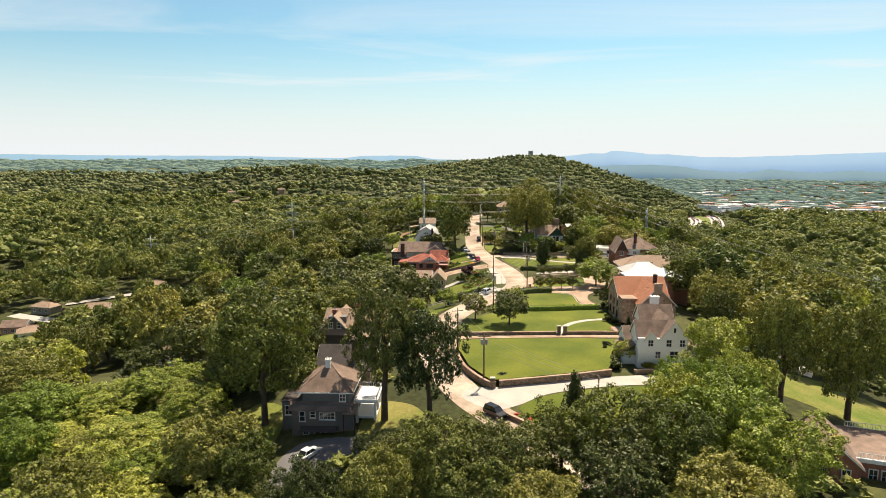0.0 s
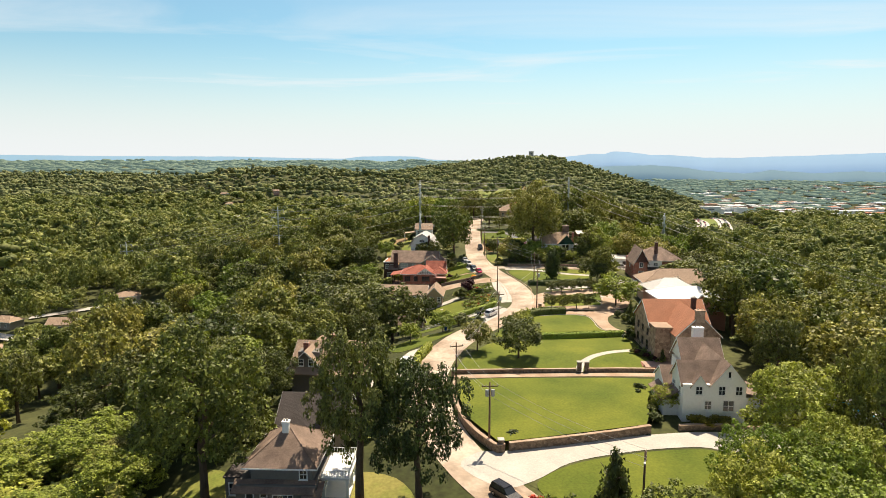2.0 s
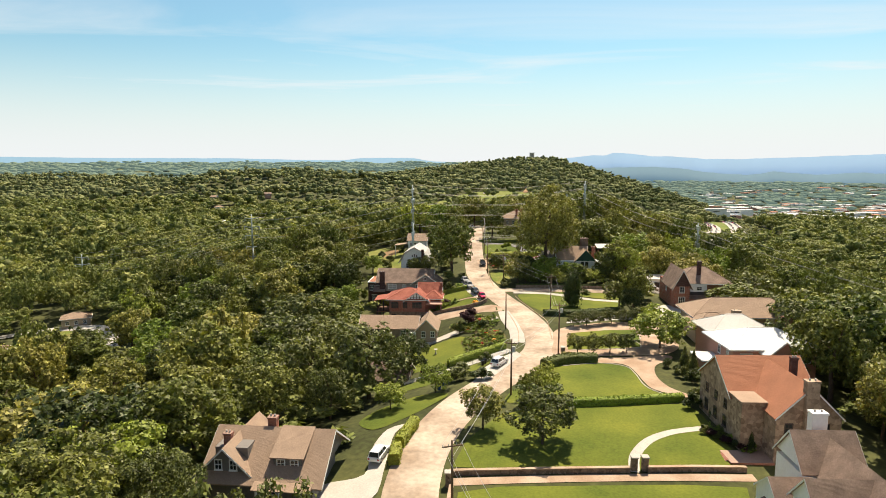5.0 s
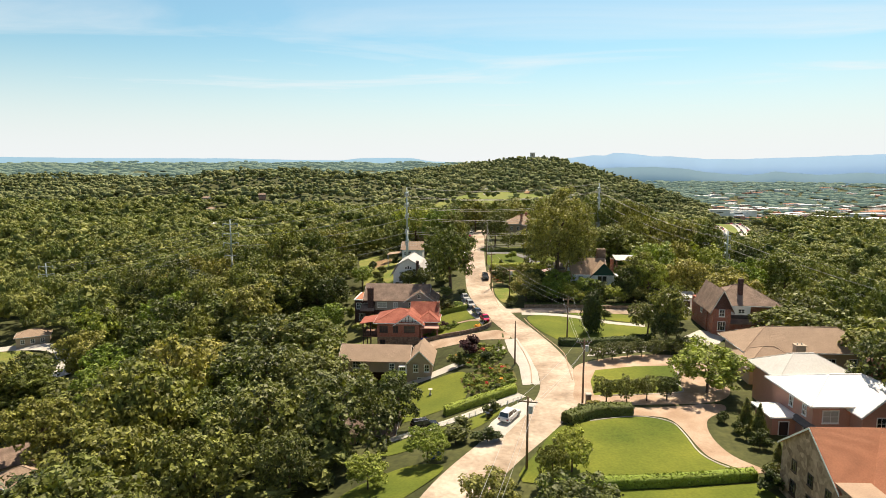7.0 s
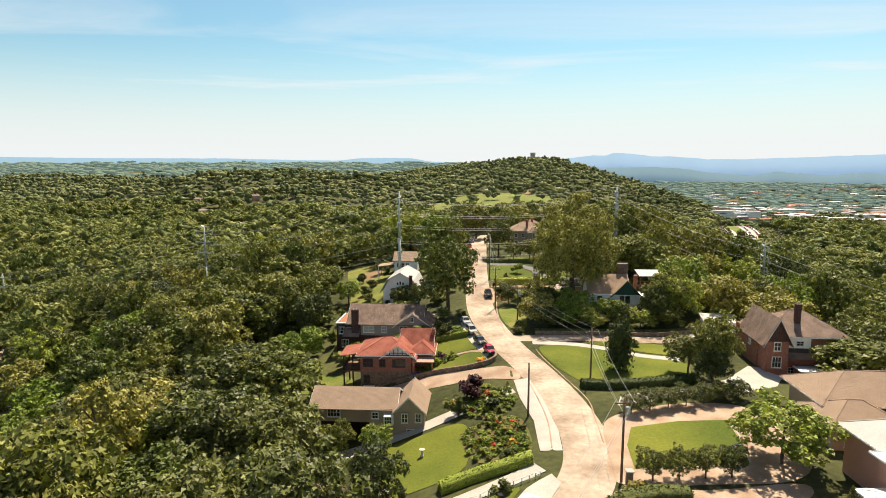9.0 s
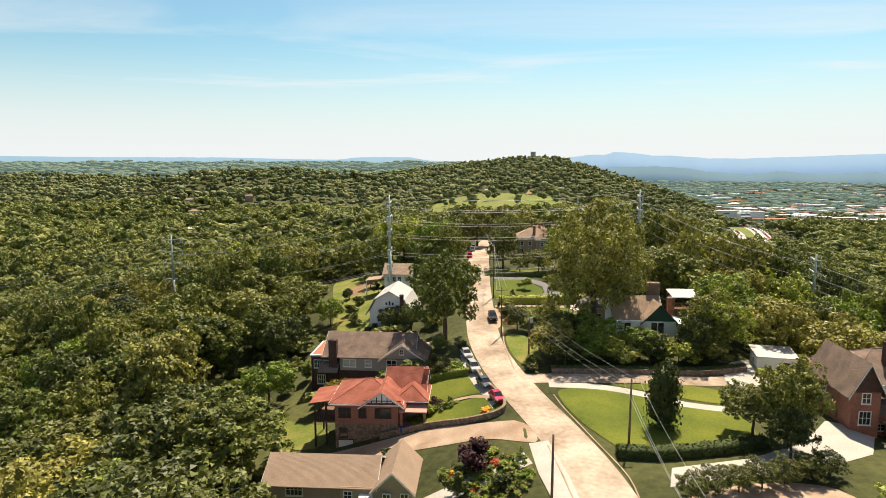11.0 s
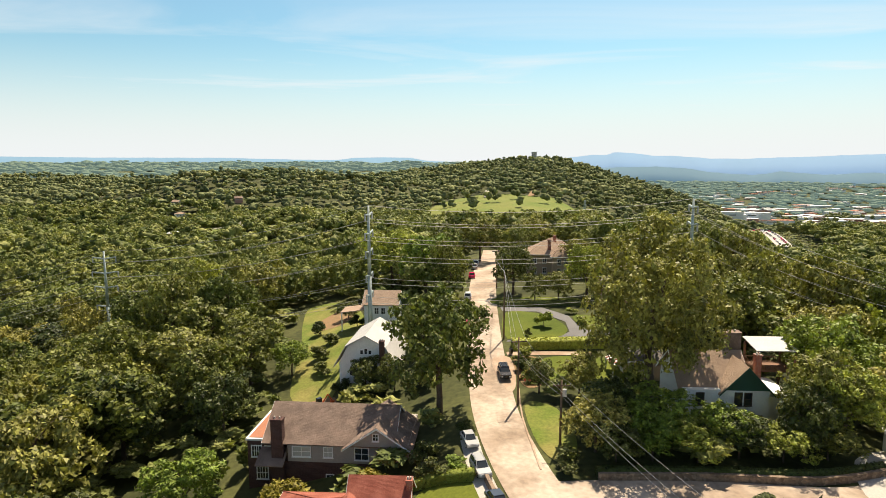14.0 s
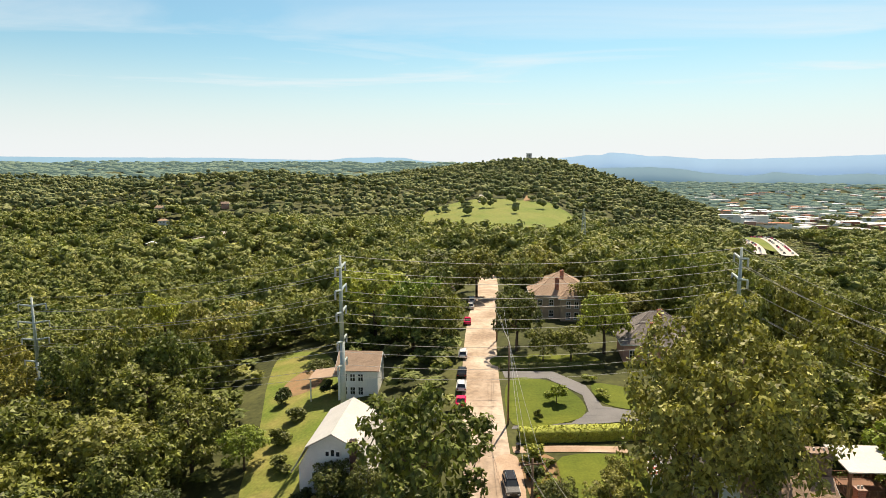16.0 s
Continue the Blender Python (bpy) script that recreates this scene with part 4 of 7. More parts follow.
    def rail(self, pts, z, h=0.95, mat=None, gap=0.35):
        bm = bmesh.new()
        for (xa, ya), (xb, yb) in zip(pts, pts[1:]):
            for zz in (z + 0.12, z + h):
                rod(bm, (xa, ya, zz), (xb, yb, zz), 0.05, sides=4)
            n = max(1, int(math.hypot(xb - xa, yb - ya) / gap))
            for k in range(n + 1):
                t = k / n
                rod(bm, (xa + (xb - xa) * t, ya + (yb - ya) * t, z), (xa + (xb - xa) * t, ya + (yb - ya) * t, z + h), 0.035, sides=4)
        part("railing", bm, mat or M["trim"], self.root)


def t_(p, z):
    return (p[0], p[1], z)


# white gabled house on the slope below the stone house
h = House("white_house", 41.6, 125.6, z_at(46, 126), -3, "white painted gabled house with a brown shingle roof")
h.block(0, 10.4, 0, 6.0, -1, 6.6, M["white"])
h.block(3.2, 10.4, 5.8, 16.5, -1, 6.6, M["white"])
h.gable(4.6, 10.4, 0, 14, 6.6, 3.5, "y", M["roof_brown"], M["white"], over=0.35)
h.gable(0, 8.0, 0.6, 6.4, 6.4, 3.2, "x", M["roof_brown"], M["white"], over=0.3)
h.gable(1.3, 4.0, -0.05, 3.0, 6.2, 1.9, "y", M["roof_brown"], M["white"], over=0.2)
h.gable(3.2, 10.4, 10, 16.5, 7.2, 3.6, "x", M["roof_brown"], M["white"], over=0.35)
h.block(-2.6, 0, 2.2, 9.5, -1, 2.9, M["white"], "wing_wall")
h.slope(-3.0, 0, 1.9, 9.9, 2.8, 4.6, M["roof_brown"], axis="x")
h.block(-1.2, 3.2, 6, 12, -1, 4.4, M["white"], "wing_wall")
h.gable(-1.2, 3.4, 6, 12, 4.4, 2.4, "x", M["roof_brown"], M["white"], over=0.25)
h.block(10.4, 14.0, 2.5, 9.0, -1, 3.4, M["white"], "wing_wall")
h.slope(10.2, 17.4, 1.8, 9.6, 4.6, 3.1, M["roof_brown"], axis="x")
for px_, py_ in ((17, 2.2), (17, 9.2), (14.4, 2.2)):
    h.post(px_, py_, -2.5, 3.2, 0.1, M["deckwood"])
h.rail([(14.1, 2.1), (17, 2.1), (17, 9.2)], 0.4, 1.0, M["deckwood"])
h.block(14.0, 17.1, 2.1, 9.3, 0.1, 0.3, M["deckwood"], "deck")
for u, z, w, hh in ((2.6, 4.9, 1.0, 1.3), (6.4, 4.9, 1.0, 1.4), (9.2, 4.9, 1.0, 1.4), (4.2, 2.3, 1.0, 1.4), (7.6, 2.0, 1.7, 1.8), (2.1, 0.1, 0.9, 0.8), (4.0, 0.1, 0.9, 0.8), (7.3, 0.0, 1.0, 0.9)):
    h.win("S", 0, u, z, w, hh, 1)
h.win("S", 0, 7.5, 7.9, 0.4, 1.0, 0, rail=False)
for u, z in ((1.6, 4.4), (4.6, 4.4)):
    h.win("W", 0, u, z, 0.9, 1.3)
h.win("W", -2.6, 4.5, 0.6, 0.8, 1.6)
h.chimney(7.6, 15.8, 6, 12.4, M["white"], 1.9, 1.2)

# stone house with a terracotta roof
h = House("stone_house", 44.2, 148.2, z_at(50, 155), -2, "brown rubble stone house with a terracotta shingle roof")
h.block(1.5, 14, 7, 19, -1.5, 6.8, M["stonewall"])
h.gable(1.5, 14, 7, 19, 6.8, 4.4, "x", M["roof_terra"], M["stonewall"], over=0.4)
h.block(4.6, 13.6, 0, 9, -1.5, 6.6, M["stonewall"])
h.gable(4.6, 13.6, 0, 12, 6.6, 4.4, "y", M["roof_terra"], M["stonewall"], over=0.3)
h.block(1.4, 4.8, 3.4, 7.4, -1.5, 7.2, M["stonewall"], "stair_tower")
h.block(1.2, 5.0, 3.2, 7.6, 7.2, 7.45, M["roof_tan"], "tower_roof")
h.chimney(9.0, -0.2, -1.5, 12.2, M["stonewall"], 1.7, 1.1)
h.chimney(10.5, 7.5, 8.5, 13, M["brickdark"], 0.9, 0.8)
h.win("S", 0, 11.4, 4.4, 0.9, 1.2, 1, M["darktrim"])
h.win("S", 0, 6.4, 4.4, 0.9, 1.2, 1, M["darktrim"])
h.win("S", 0, 6.2, -0.4, 0.9, 0.8, 1, M["trim"])
for u in (9, 12.5, 16):
    h.win("W", 1.5, u, 1.4, 1.0, 1.5, 1, M["darktrim"])
    h.win("W", 1.5, u, 4.4, 0.8, 1.2, 1, M["darktrim"])
h.win("S", 7, 2.4, 1.2, 0.9, 1.4, 1, M["darktrim"])
h.block(-1.5, 4.6, -0.6, 3.2, -1.5, 0.1, M["brickwall"], "terrace")
h.slope(-3.4, -1.5, 0.2, 2.4, -1.4, 0.0, M["brickwall"], 0.2, "x")

# pink house with a white roof
h = House("pink_house", 57.2, 176.6, z_at(58, 185), 0, "pink stucco house with a bright white membrane roof")
h.block(0, 16, 2, 13, -1.5, 6.4, M["pink"])
h.block(5.5, 11, -0.6, 4, -1.5, 6.4, M["pink"])
h.hip(0, 16, 2, 13, 6.4, 2.6, M["roof_white"], 0.9)
h.gable(5.5, 11, -0.6, 7, 6.3, 2.3, "y", M["roof_white"], M["pink"], over=0.7)
h.block(1, 13, 12.5, 21, -1.5, 6.6, M["pink"])
h.hip(1, 13, 12.5, 21, 6.6, 2.8, M["roof_metal"], 0.9)
h.block(-3.6, 0.2, 6, 11, -1, 2.9, M["pink"], "porch_wall")
h.hip(-3.6, 0.2, 6, 11, 2.9, 0.7, M["roof_white"], 0.5)
h.slope(-0.9, 0.1, 0.8, 6, 2.8, 3.4, M["roof_grey"], axis="x")
h.win("S", 2, 2.6, 3.8, 2.2, 1.7, 1, M["trim"], M["blind"])
h.win("S", -0.6, 8.2, 3.9, 1.2, 1.6, 1)
for u in (12.4, 14.2):
    h.win("S", 2, u, 3.9, 1.1, 1.6, 1)
h.win("W", 0, 4, 4.2, 0.8, 1.4)
h.win("W", 0, 7.5, 4.2, 0.8, 1.4)
h.win("W", 0, 3.4, 0.8, 0.9, 1.5)
h.win("S", 2, 2.2, 0.6, 0.9, 1.6)
h.win("S", 6, -1.8, 0.0, 1.4, 2.1, 0, M["trim"], M["darktrim"], False)
h.chimney(15, 11, 6, 10.6, M["pink"], 1.8, 1.4)

# wide tan-roofed house
h = House("tan_roofed_house", 60.5, 203.5, z_at(66, 208), -4, "long beige house with a broad tan shingle hip roof")
h.block(2, 27, 6, 17, -2.5, 4.6, M["beige"])
h.hip(2, 27, 6, 17, 4.6, 3.4, M["roof_tan"], 1.2)
h.block(0, 10, 0, 8, -1.5, 3.4, M["beige"])
h.hip(0, 10, 0, 8, 3.4, 2.6, M["roof_tan"], 1.0)
h.chimney(9.6, 1.8, 3.0, 7.4, M["beige"], 1.8, 1.3)
for u in (13, 18, 22, 25):
    h.win("S", 6, u, 1.4, 1.4, 1.8)
for u in (2.5, 6.5):
    h.win("S", 0, u, 0.6, 1.4, 1.6)

# brick house with dark gambrel gable
h = House("brick_house", 67.6, 236.5, z_at(66, 238), -6, "red brick house with a dark brown shingle roof and black gable")
h.block(0, 17, 3, 15, -4, 6.2, M["brickwall"])
h.hip(2, 17, 3, 15, 6.2, 4.0, M["roof_brown"], 0.8)
h.block(0.2, 4.4, -0.6, 4, -4, 6.2, M["brickwall"])
h.gable(0, 4.8, -0.6, 12, 6.0, 4.6, "y", M["roof_brown"], M["brickdark"], over=0.5)
h.block(4.6, 11.6, 1.8, 3.2, -4, 2.4, M["brickwall"])
h.slope(4.4, 12.0, 0.4, 3.2, 2.2, 3.4, M["roof_brown"])
h.block(5.2, 10.0, 2.5, 3.1, 4.0, 6.1, M["white"], "dormer")
h.slope(4.6, 10.8, 2.2, 3.05, 3.2, 4.0, M["roof_dark"])
h.win("S", 2.5, 7.9, 4.6, 1.3, 0.8)
h.win("S", 3, 13.0, 1.2, 1.7, 1.7, 1, M["trim"], M["blind"])
h.win("S", 3, 15.2, 4.4, 1.2, 0.3, 0, rail=False)
h.win("S", -0.6, 2.3, 1.0, 1.6, 2.0, 2)
h.win("S", -0.6, 2.3, 4.4, 1.1, 1.5, 1)
h.win("S", 1.8, 6.2, -0.9, 1.0, 1.0)
h.win("W", 0, 7, 3.6, 1.0, 1.6)
h.chimney(8.6, 6, 7, 12.4, M["brickdark"], 1.0, 1.0)
h.block(6.4, 10.2, -2.2, 1.2, -1.4, 0.6, M["brickwall"], "bin_store")
h.block(6.2, 10.4, -2.4, 1.4, 0.6, 0.75, M["roof_white"], "store_roof")

# tan split-level house
zt = -7.6
h = House("tan_house", -16.8, 224.6, zt, -4, "long taupe clapboard house with a brown shingle roof")
h.block(7.5, 17.5, 0.6, 9, 0, 5.6, M["taupe"])
h.block(-3, 7.6, 1.6, 9, 2.6, 5.6, M["taupe"])
h.block(-3, 7.4, 6.5, 9, -1, 2.7, M["brickdark"], "carport_back_wall")
h.gable(-3, 12, 1.0, 9.4, 5.6, 2.2, "x", M["roof_tan"], M["taupe"], over=0.6)
h.gable(12.2, 17.5, 0.2, 9.6, 5.5, 2.6, "y", M["roof_tan"], M["taupe"], over=0.5)
for u in (-2.8, 2.2):
    h.post(u, 1.8, -1, 2.7, 0.12)
h.win("S", 1.6, 0.8, 3.6, 2.2, 1.5, 3)
h.win("S", 0.6, 8.6, 3.9, 1.0, 1.0, 1)
h.win("S", 0.2, 14.0, 3.4, 0.9, 1.5, 1)
h.win("S", 0.6, 16.4, 3.4, 0.9, 1.4, 1)
h.win("S", 0.6, 15.4, 0.9, 2.0, 0.9, 3)
bm = bmesh.new()
box(bm, 10.2, 12.0, -0.4, 0.7, 2.9, 4.7)
soften(bm, 0.12)
part("bay_window", bm, M["trim"], h.root)
h.win("S", -0.4, 11.1, 3.2, 1.2, 1.3, 2)

# red-roofed bungalow
zt = z_at(-11, 249)
h = House("red_roofed_house", -15.0, 247.6, zt, -3, "red brick bungalow with a red shingle roof and half-timbered gable")
h.block(1.2, 12.2, 0, 10, -2, 3.6, M["rubble"], "stone_basement")
h.block(1.2, 12.2, 0, 10, 3.6, 7.4, M["brickwall"])
h.block(11, 16.4, 3.0, 12, -1, 7.4, M["brickwall"])
h.hip(1.2, 12.2, 0, 10, 7.3, 2.6, M["roof_red"], 0.9)
h.gable(6.0, 13.0, -0.5, 6.5, 7.2, 2.4, "y", M["roof_red"], M["white"], over=0.6)
h.gable(9.6, 16.4, 5.0, 13, 7.4, 3.4, "x", M["roof_red"], M["brickwall"], over=0.5)
h.hip(11.6, 17.0, 1.6, 9, 7.2, 1.8, M["roof_red"], 0.4)
h.block(-3.0, 1.2, 1.6, 8, 3.0, 3.3, M["deckwood"], "deck")
h.slope(-3.6, 1.4, 1.0, 8.6, 6.6, 7.4, M["roof_red"], axis="x")
for u, v in ((-2.8, 1.8), (-2.8, 7.8), (-0.8, 1.8)):
    h.post(u, v, -2, 6.6, 0.14, M["darktrim"])
h.rail([(1.1, 1.7), (-2.9, 1.7), (-2.9, 7.9)], 3.3, 1.0, M["darktrim"])
h.slope(12.4, 17.2, -0.6, 1.8, 6.0, 6.4, M["pink"])
for u in (12.8, 16.8):
    h.post(u, -0.2, 2.0, 6.0, 0.22, M["brickwall"])
h.block(12.3, 17.1, -0.5, 3, 0.8, 3.4, M["brickwall"], "porch")
for u, w in ((2.9, 1.9), (6.0, 1.1), (9.6, 2.6)):
    h.win("S", 0, u, 4.9, w, 1.5, 2 if w > 1.2 else 1, M["darktrim"])
h.win("S", 0, 2.6, 1.2, 1.2, 1.5, 1, M["darktrim"])
h.win("S", 0, 3.0, -1.6, 2.6, 2.2, 0, M["darktrim"], M["trim"], False)
h.win("S", 0, 9.9, -1.6, 0.8, 2.0, 0, M["trim"], M["trim"], False)
# half-timbering on the front gable
bm = bmesh.new()
for k in range(-3, 4):
    u = 9.5 + k * 0.9
    top = 7.2 + 2.4 * (1 - abs(u - 9.5) / 3.5) - 0.2
    if top > 7.3:
        box(bm, u - 0.075, u + 0.075, -0.57, -0.48, 7.2, top)
box(bm, 6.2, 12.8, -0.58, -0.48, 7.95, 8.08)
part("timbering", bm, M["darktrim"], h.root, "dark brown painted timbering")
h.chimney(16.6, 8, 6, 11.2, M["brickwall"], 0.7, 0.7)

# grey house with brick ground floor
zt = z_at(-10, 271) + 0.2
h = House("grey_house", -23.4, 271.0, zt - 1.2, -5, "grey clapboard house over dark brick with a brown roof")
h.block(4, 24.5, 1, 12, -3, 3.0, M["brickdark"])
h.block(6.5, 24.5, 1, 12, 3.0, 6.2, M["greywall"])
h.gable(3.4, 22, 1, 12, 6.2, 3.6, "x", M["roof_brown"], M["greywall"], over=0.6)
h.gable(15.6, 24.5, 0.4, 10, 6.0, 3.0, "y", M["roof_brown"], M["greywall"], over=0.7)
h.block(0, 4.2, 2, 12, -3, 5.6, M["brickdark"])
h.block(-0.2, 4.3, 1.8, 12.2, 5.6, 5.9, M["trim"], "parapet")
h.block(0.2, 4.0, 2.2, 11.8, 5.9, 5.95, M["roof_terra"], "deck")
h.chimney(5.2, 0.8, -2, 9.8, M["brickdark"], 1.7, 1.2)
h.slope(2.2, 6.4, -1.0, 2.0, 3.0, 4.6, M["roof_brown"])
for u in (2.4, 4.4):
    h.win("S", 2, u - 1, 3.1, 1.4, 1.6, 3)
h.win("S", 2, 2.2, -0.4, 1.6, 1.8, 3)
for u, w in ((8.6, 2.6), (12.6, 1.2)):
    h.win("S", 1, u, 3.9, w, 1.4, 1, M["trim"], M["blind"])
for u in (17.6, 22.0):
    h.win("S", 0.98, u, 3.7, 1.9, 1.7, 1)
h.win("S", 0.4, 19.8, 7.0, 0.7, 0.9, 1)
h.win("S", 1, 12.8, -0.2, 1.0, 1.3)
h.win("S", 1, 21.6, -0.4, 0.9, 1.9)

# white gambrel-roofed house
zt = z_at(-8, 300)
h = House("white_house", -13.6, 299.2, zt - 0.6, -6, "white clapboard gambrel-roofed house with a pale metal roof")
h.block(0, 10.4, 0, 13, -3, 5.2, M["siding"])
bm = bmesh.new()
gam = [(-0.6, 4.4), (5.2, 10.4), (11.0, 4.4), (11.0, 4.6), (9.0, 8.4), (5.2, 10.65), (1.4, 8.4), (-0.6, 4.6)]
prism(bm, [(0, 5.2), (10.4, 5.2), (8.8, 8.2), (5.2, 10.4), (1.6, 8.2)], 0, 13, lambda u, v, w: (u, w, v))
part("gable_wall", bm, M["siding"], h.root)
for pts in ([(-0.9, 4.3), (1.3, 8.25), (1.3, 8.45), (-1.1, 4.35)], [(1.3, 8.25), (5.2, 10.45), (5.2, 10.65), (1.2, 8.42)], [(5.2, 10.45), (9.1, 8.25), (9.2, 8.42), (5.2, 10.65)], [(9.1, 8.25), (11.3, 4.3), (11.5, 4.35), (9.1, 8.45)]):
    bm = bmesh.new()
    prism(bm, pts, -0.6, 13.6, lambda u, v, w: (u, w, v))
    part("roof", bm, M["roof_metal"], h.root)
for u in (2.6, 5.0, 7.6):
    h.win("S", 0, u, 2.6, 1.1, 1.6, 0)
for u in (4.4, 5.2, 6.0):
    h.win("S", 0, u, 6.9, 0.5, 1.0 if u == 5.2 else 0.7, 0, rail=False)
h.win("S", 0, 2.4, -0.6, 0.9, 1.0)
h.chimney(8.4, -0.4, -1, 9.8, M["brickdark"], 0.9, 0.8)

# smaller white house beyond the pylon
h = House("white_house", -12.6, 330.5, z_at(-8, 331) - 0.3, -4, "plain white two-storey house half hidden by trees")
h.block(0, 8, 0, 8, -1, 6, M["siding"])
h.gable(0, 8, 0, 8, 6, 2.4, "x", M["roof_tan"], M["siding"])
h.slope(-6, 0, 0, 6, 3.6, 4.4, M["roof_tan"], axis="x")
h.post(-5.6, 0.2, -1, 3.6)
for u in (1.4, 3.0, 4.6):
    h.win("S", 0, u, 0.8, 0.9, 1.5)
    h.win("S", 0, u, 3.6, 0.9, 1.4)

# green-gabled white house
h = House("green_gabled_house", 42.2, 273.6, z_at(46, 274), -4, "white clapboard house with a dark green gable and tan roof")
h.block(0, 12.5, 0, 12, -2, 6.0, M["siding"])
h.gable(5.6, 12.5, 0, 9, 6.0, 3.6, "y", M["roof_tan"], M["greentrim"], over=0.6, trim=M["greentrim"])
h.gable(0, 10, 1.0, 12, 5.8, 4.3, "x", M["roof_tan"], M["siding"], over=0.6)
for u in (8.0, 9.4):
    h.win("S", 0, u, 3.8, 0.9, 1.8, 0, M["darktrim"])
h.win("S", 0, 2.4, 3.8, 1.0, 1.7, 0, M["darktrim"])
for u in (7.6, 9.2, 11.0):
    h.win("S", 0, u, 0.2, 1.0, 1.9, 0, M["darktrim"])
h.win("E", 12.5, 3, 3.8, 1, 1.6)
h.block(12.5, 16.5, 2, 9, -2, 4.4, M["siding"], "wing_wall")
h.slope(12.2, 17, 1.4, 9.6, 5.4, 4.3, M["roof_white"], axis="x")
h.chimney(12.2, 4, 5, 10.5, M["brickwall"], 0.9, 0.9)
h.chimney(9.6, 8, 9, 13.0, M["roof_brown"], 2.6, 1.6)
h = House("pavilion", 58.0, 283.0, z_at(61, 285) + 5.0, -4, "raised open timber pavilion with a pale metal roof", "pavilion")
h.slope(-0.4, 6.4, -0.4, 5.4, 3.4, 4.2, M["roof_metal"], 0.15)
for u in (0, 6):
    for v in (0, 5):
        h.post(u, v, -6.5, 3.5, 0.16, M["deckwood"])
h.block(0, 6, 0, 5, -0.2, 0, M["deckwood"], "deck")
h.rail([(0, 0), (6, 0), (6, 5), (0, 5), (0, 0)], 0.0, 0.95, M["deckwood"])

# shed by the side street
h = House("shed", 66.6, 261.4, z_at(69, 262), -14, "white stucco garage with a pale flat roof", "shed")
h.block(0, 7, 0, 6, -2, 2.9, M["white"])
h.slope(-0.4, 7.4, -0.4, 6.4, 2.9, 3.4, M["roof_metal"])
h.win("S", 0, 5.0, 0.0, 1.6, 2.0, 0, M["trim"], M["darktrim"], False)
h.win("W", 0, 3, 1.0, 1.0, 0.9)

# striped-awning cottage among trees
h = House("cottage", 39.4, 291.0, z_at(42, 292), 0, "small beige cottage with a red-striped porch awning")
h.block(0, 7, 0, 7, -1, 3.6, M["beige"])
h.hip(0, 7, 0, 7, 3.6, 2.6, M["roof_grey"], 0.6)
h.slope(-2.6, 0, 1, 6, 2.4, 3.2, M["roof_white"], axis="x")
for k in range(4):
    h.slope(-2.7, 0, 1.4 + 1.2 * k, 1.9 + 1.2 * k, 2.5, 3.3, M["roof_red"], 0.1, "x")
for v in (1.2, 5.8):
    h.post(-2.5, v, -1, 2.5)
h.win("W", 0, 4, 0.7, 1.0, 1.4)
h.win("S", 0, 3.5, 0.8, 1.2, 1.4)

# hip-roofed houses on the crest
for x, y, turn, w, d, hh, lab in ((33, 372, -4, 13, 10, 6.2, "large tan-roofed house with beige walls on the crest"), (38, 385, -4, 11, 10, 6.0, "second tan-roofed house behind tall trees"), (47, 338, -8, 12, 9, 3.6, "low brown-roofed house half hidden by trees"), (53, 349, -8, 11, 8, 3.2, "low grey-roofed house with a white terrace")):
    h = House("hipped_house", x, y, z_at(x + w / 2, y + d / 2) + 0.2, turn, lab)
    h.block(0, w, 0, d, -3, hh, M["beige"] if hh > 4 else M["pink"])
    h.hip(0, w, 0, d, hh, 3.4, M["roof_tan"] if hh > 4 else M["roof_grey"], 0.8)
    if hh > 4:
        h.block(w * 0.55, w * 0.95, -2.5, 1, -3, hh - 0.4, M["beige"])
        h.hip(w * 0.55, w * 0.95, -2.5, 1, hh - 0.4, 1.9, M["roof_tan"], 0.6)
    h.chimney(w * 0.5, 1.5, hh, hh + 4.6, M["brickwall"], 1.0, 0.8)
    for u in (0.15, 0.38, 0.7, 0.86):
        h.win("S", 0 if u < 0.5 or hh < 4 else -2.5, w * u, 0.6, 1.0, 1.6)
        if hh > 4:
            h.win("S", 0 if u < 0.5 else -2.5, w * u, 3.6, 1.0, 1.5)
for x, y, mt in ((-8, 392, "roof_grey"), (4, 398, "roof_brown")):
    h = House("hipped_house", x, y, z_at(x + 4, y + 4), 8, "small house with a shingle roof behind trees on the crest")
    h.block(0, 9, 0, 9, -1, 5.0, M["beige"])
    h.gable(0, 9, 0, 9, 5.0, 3.2, "y", M[mt], M["beige"])
    h.win("S", 0, 3, 2.4, 1.0, 1.6)
    h.win("S", 0, 6, 2.4, 1.0, 1.6)

# shingle-roofed house with dormer left of the road
zt = z_at(-20, 146) + 1.3
h = House("shingled_house", -29.0, 141.5, zt, -6, "grey-green house with a large tan shingle roof and dormer")
h.block(0, 14.5, 0.5, 11, -4.5, 3.4, M["slate"])
h.gable(0.6, 15.5, -0.5, 12, 3.0, 4.2, "x", M["roof_tan"], M["slate"], over=0.8)
h.block(1.2, 5.6, 1.6, 8, 3.2, 6.2, M["slate"], "dormer")
h.gable(-1.2, 7.4, 0.2, 11, 2.6, 4.2, "y", M["roof_tan"], M["slate"], over=0.6)
h.block(9.2, 13.0, 1.2, 5, 3.4, 5.4, M["slate"], "dormer")
h.slope(8.8, 13.4, 0.8, 6, 5.3, 7.4, M["roof_tan"])
for u in (10.2, 12.0):
    h.win("S", 1.2, u, 4.0, 0.9, 1.0)
for u in (2.2, 4.2):
    h.win("S", 0.2, u, 3.9, 0.8, 1.2)
h.win("S", 0.5, 9, 0.6, 1.2, 1.5)
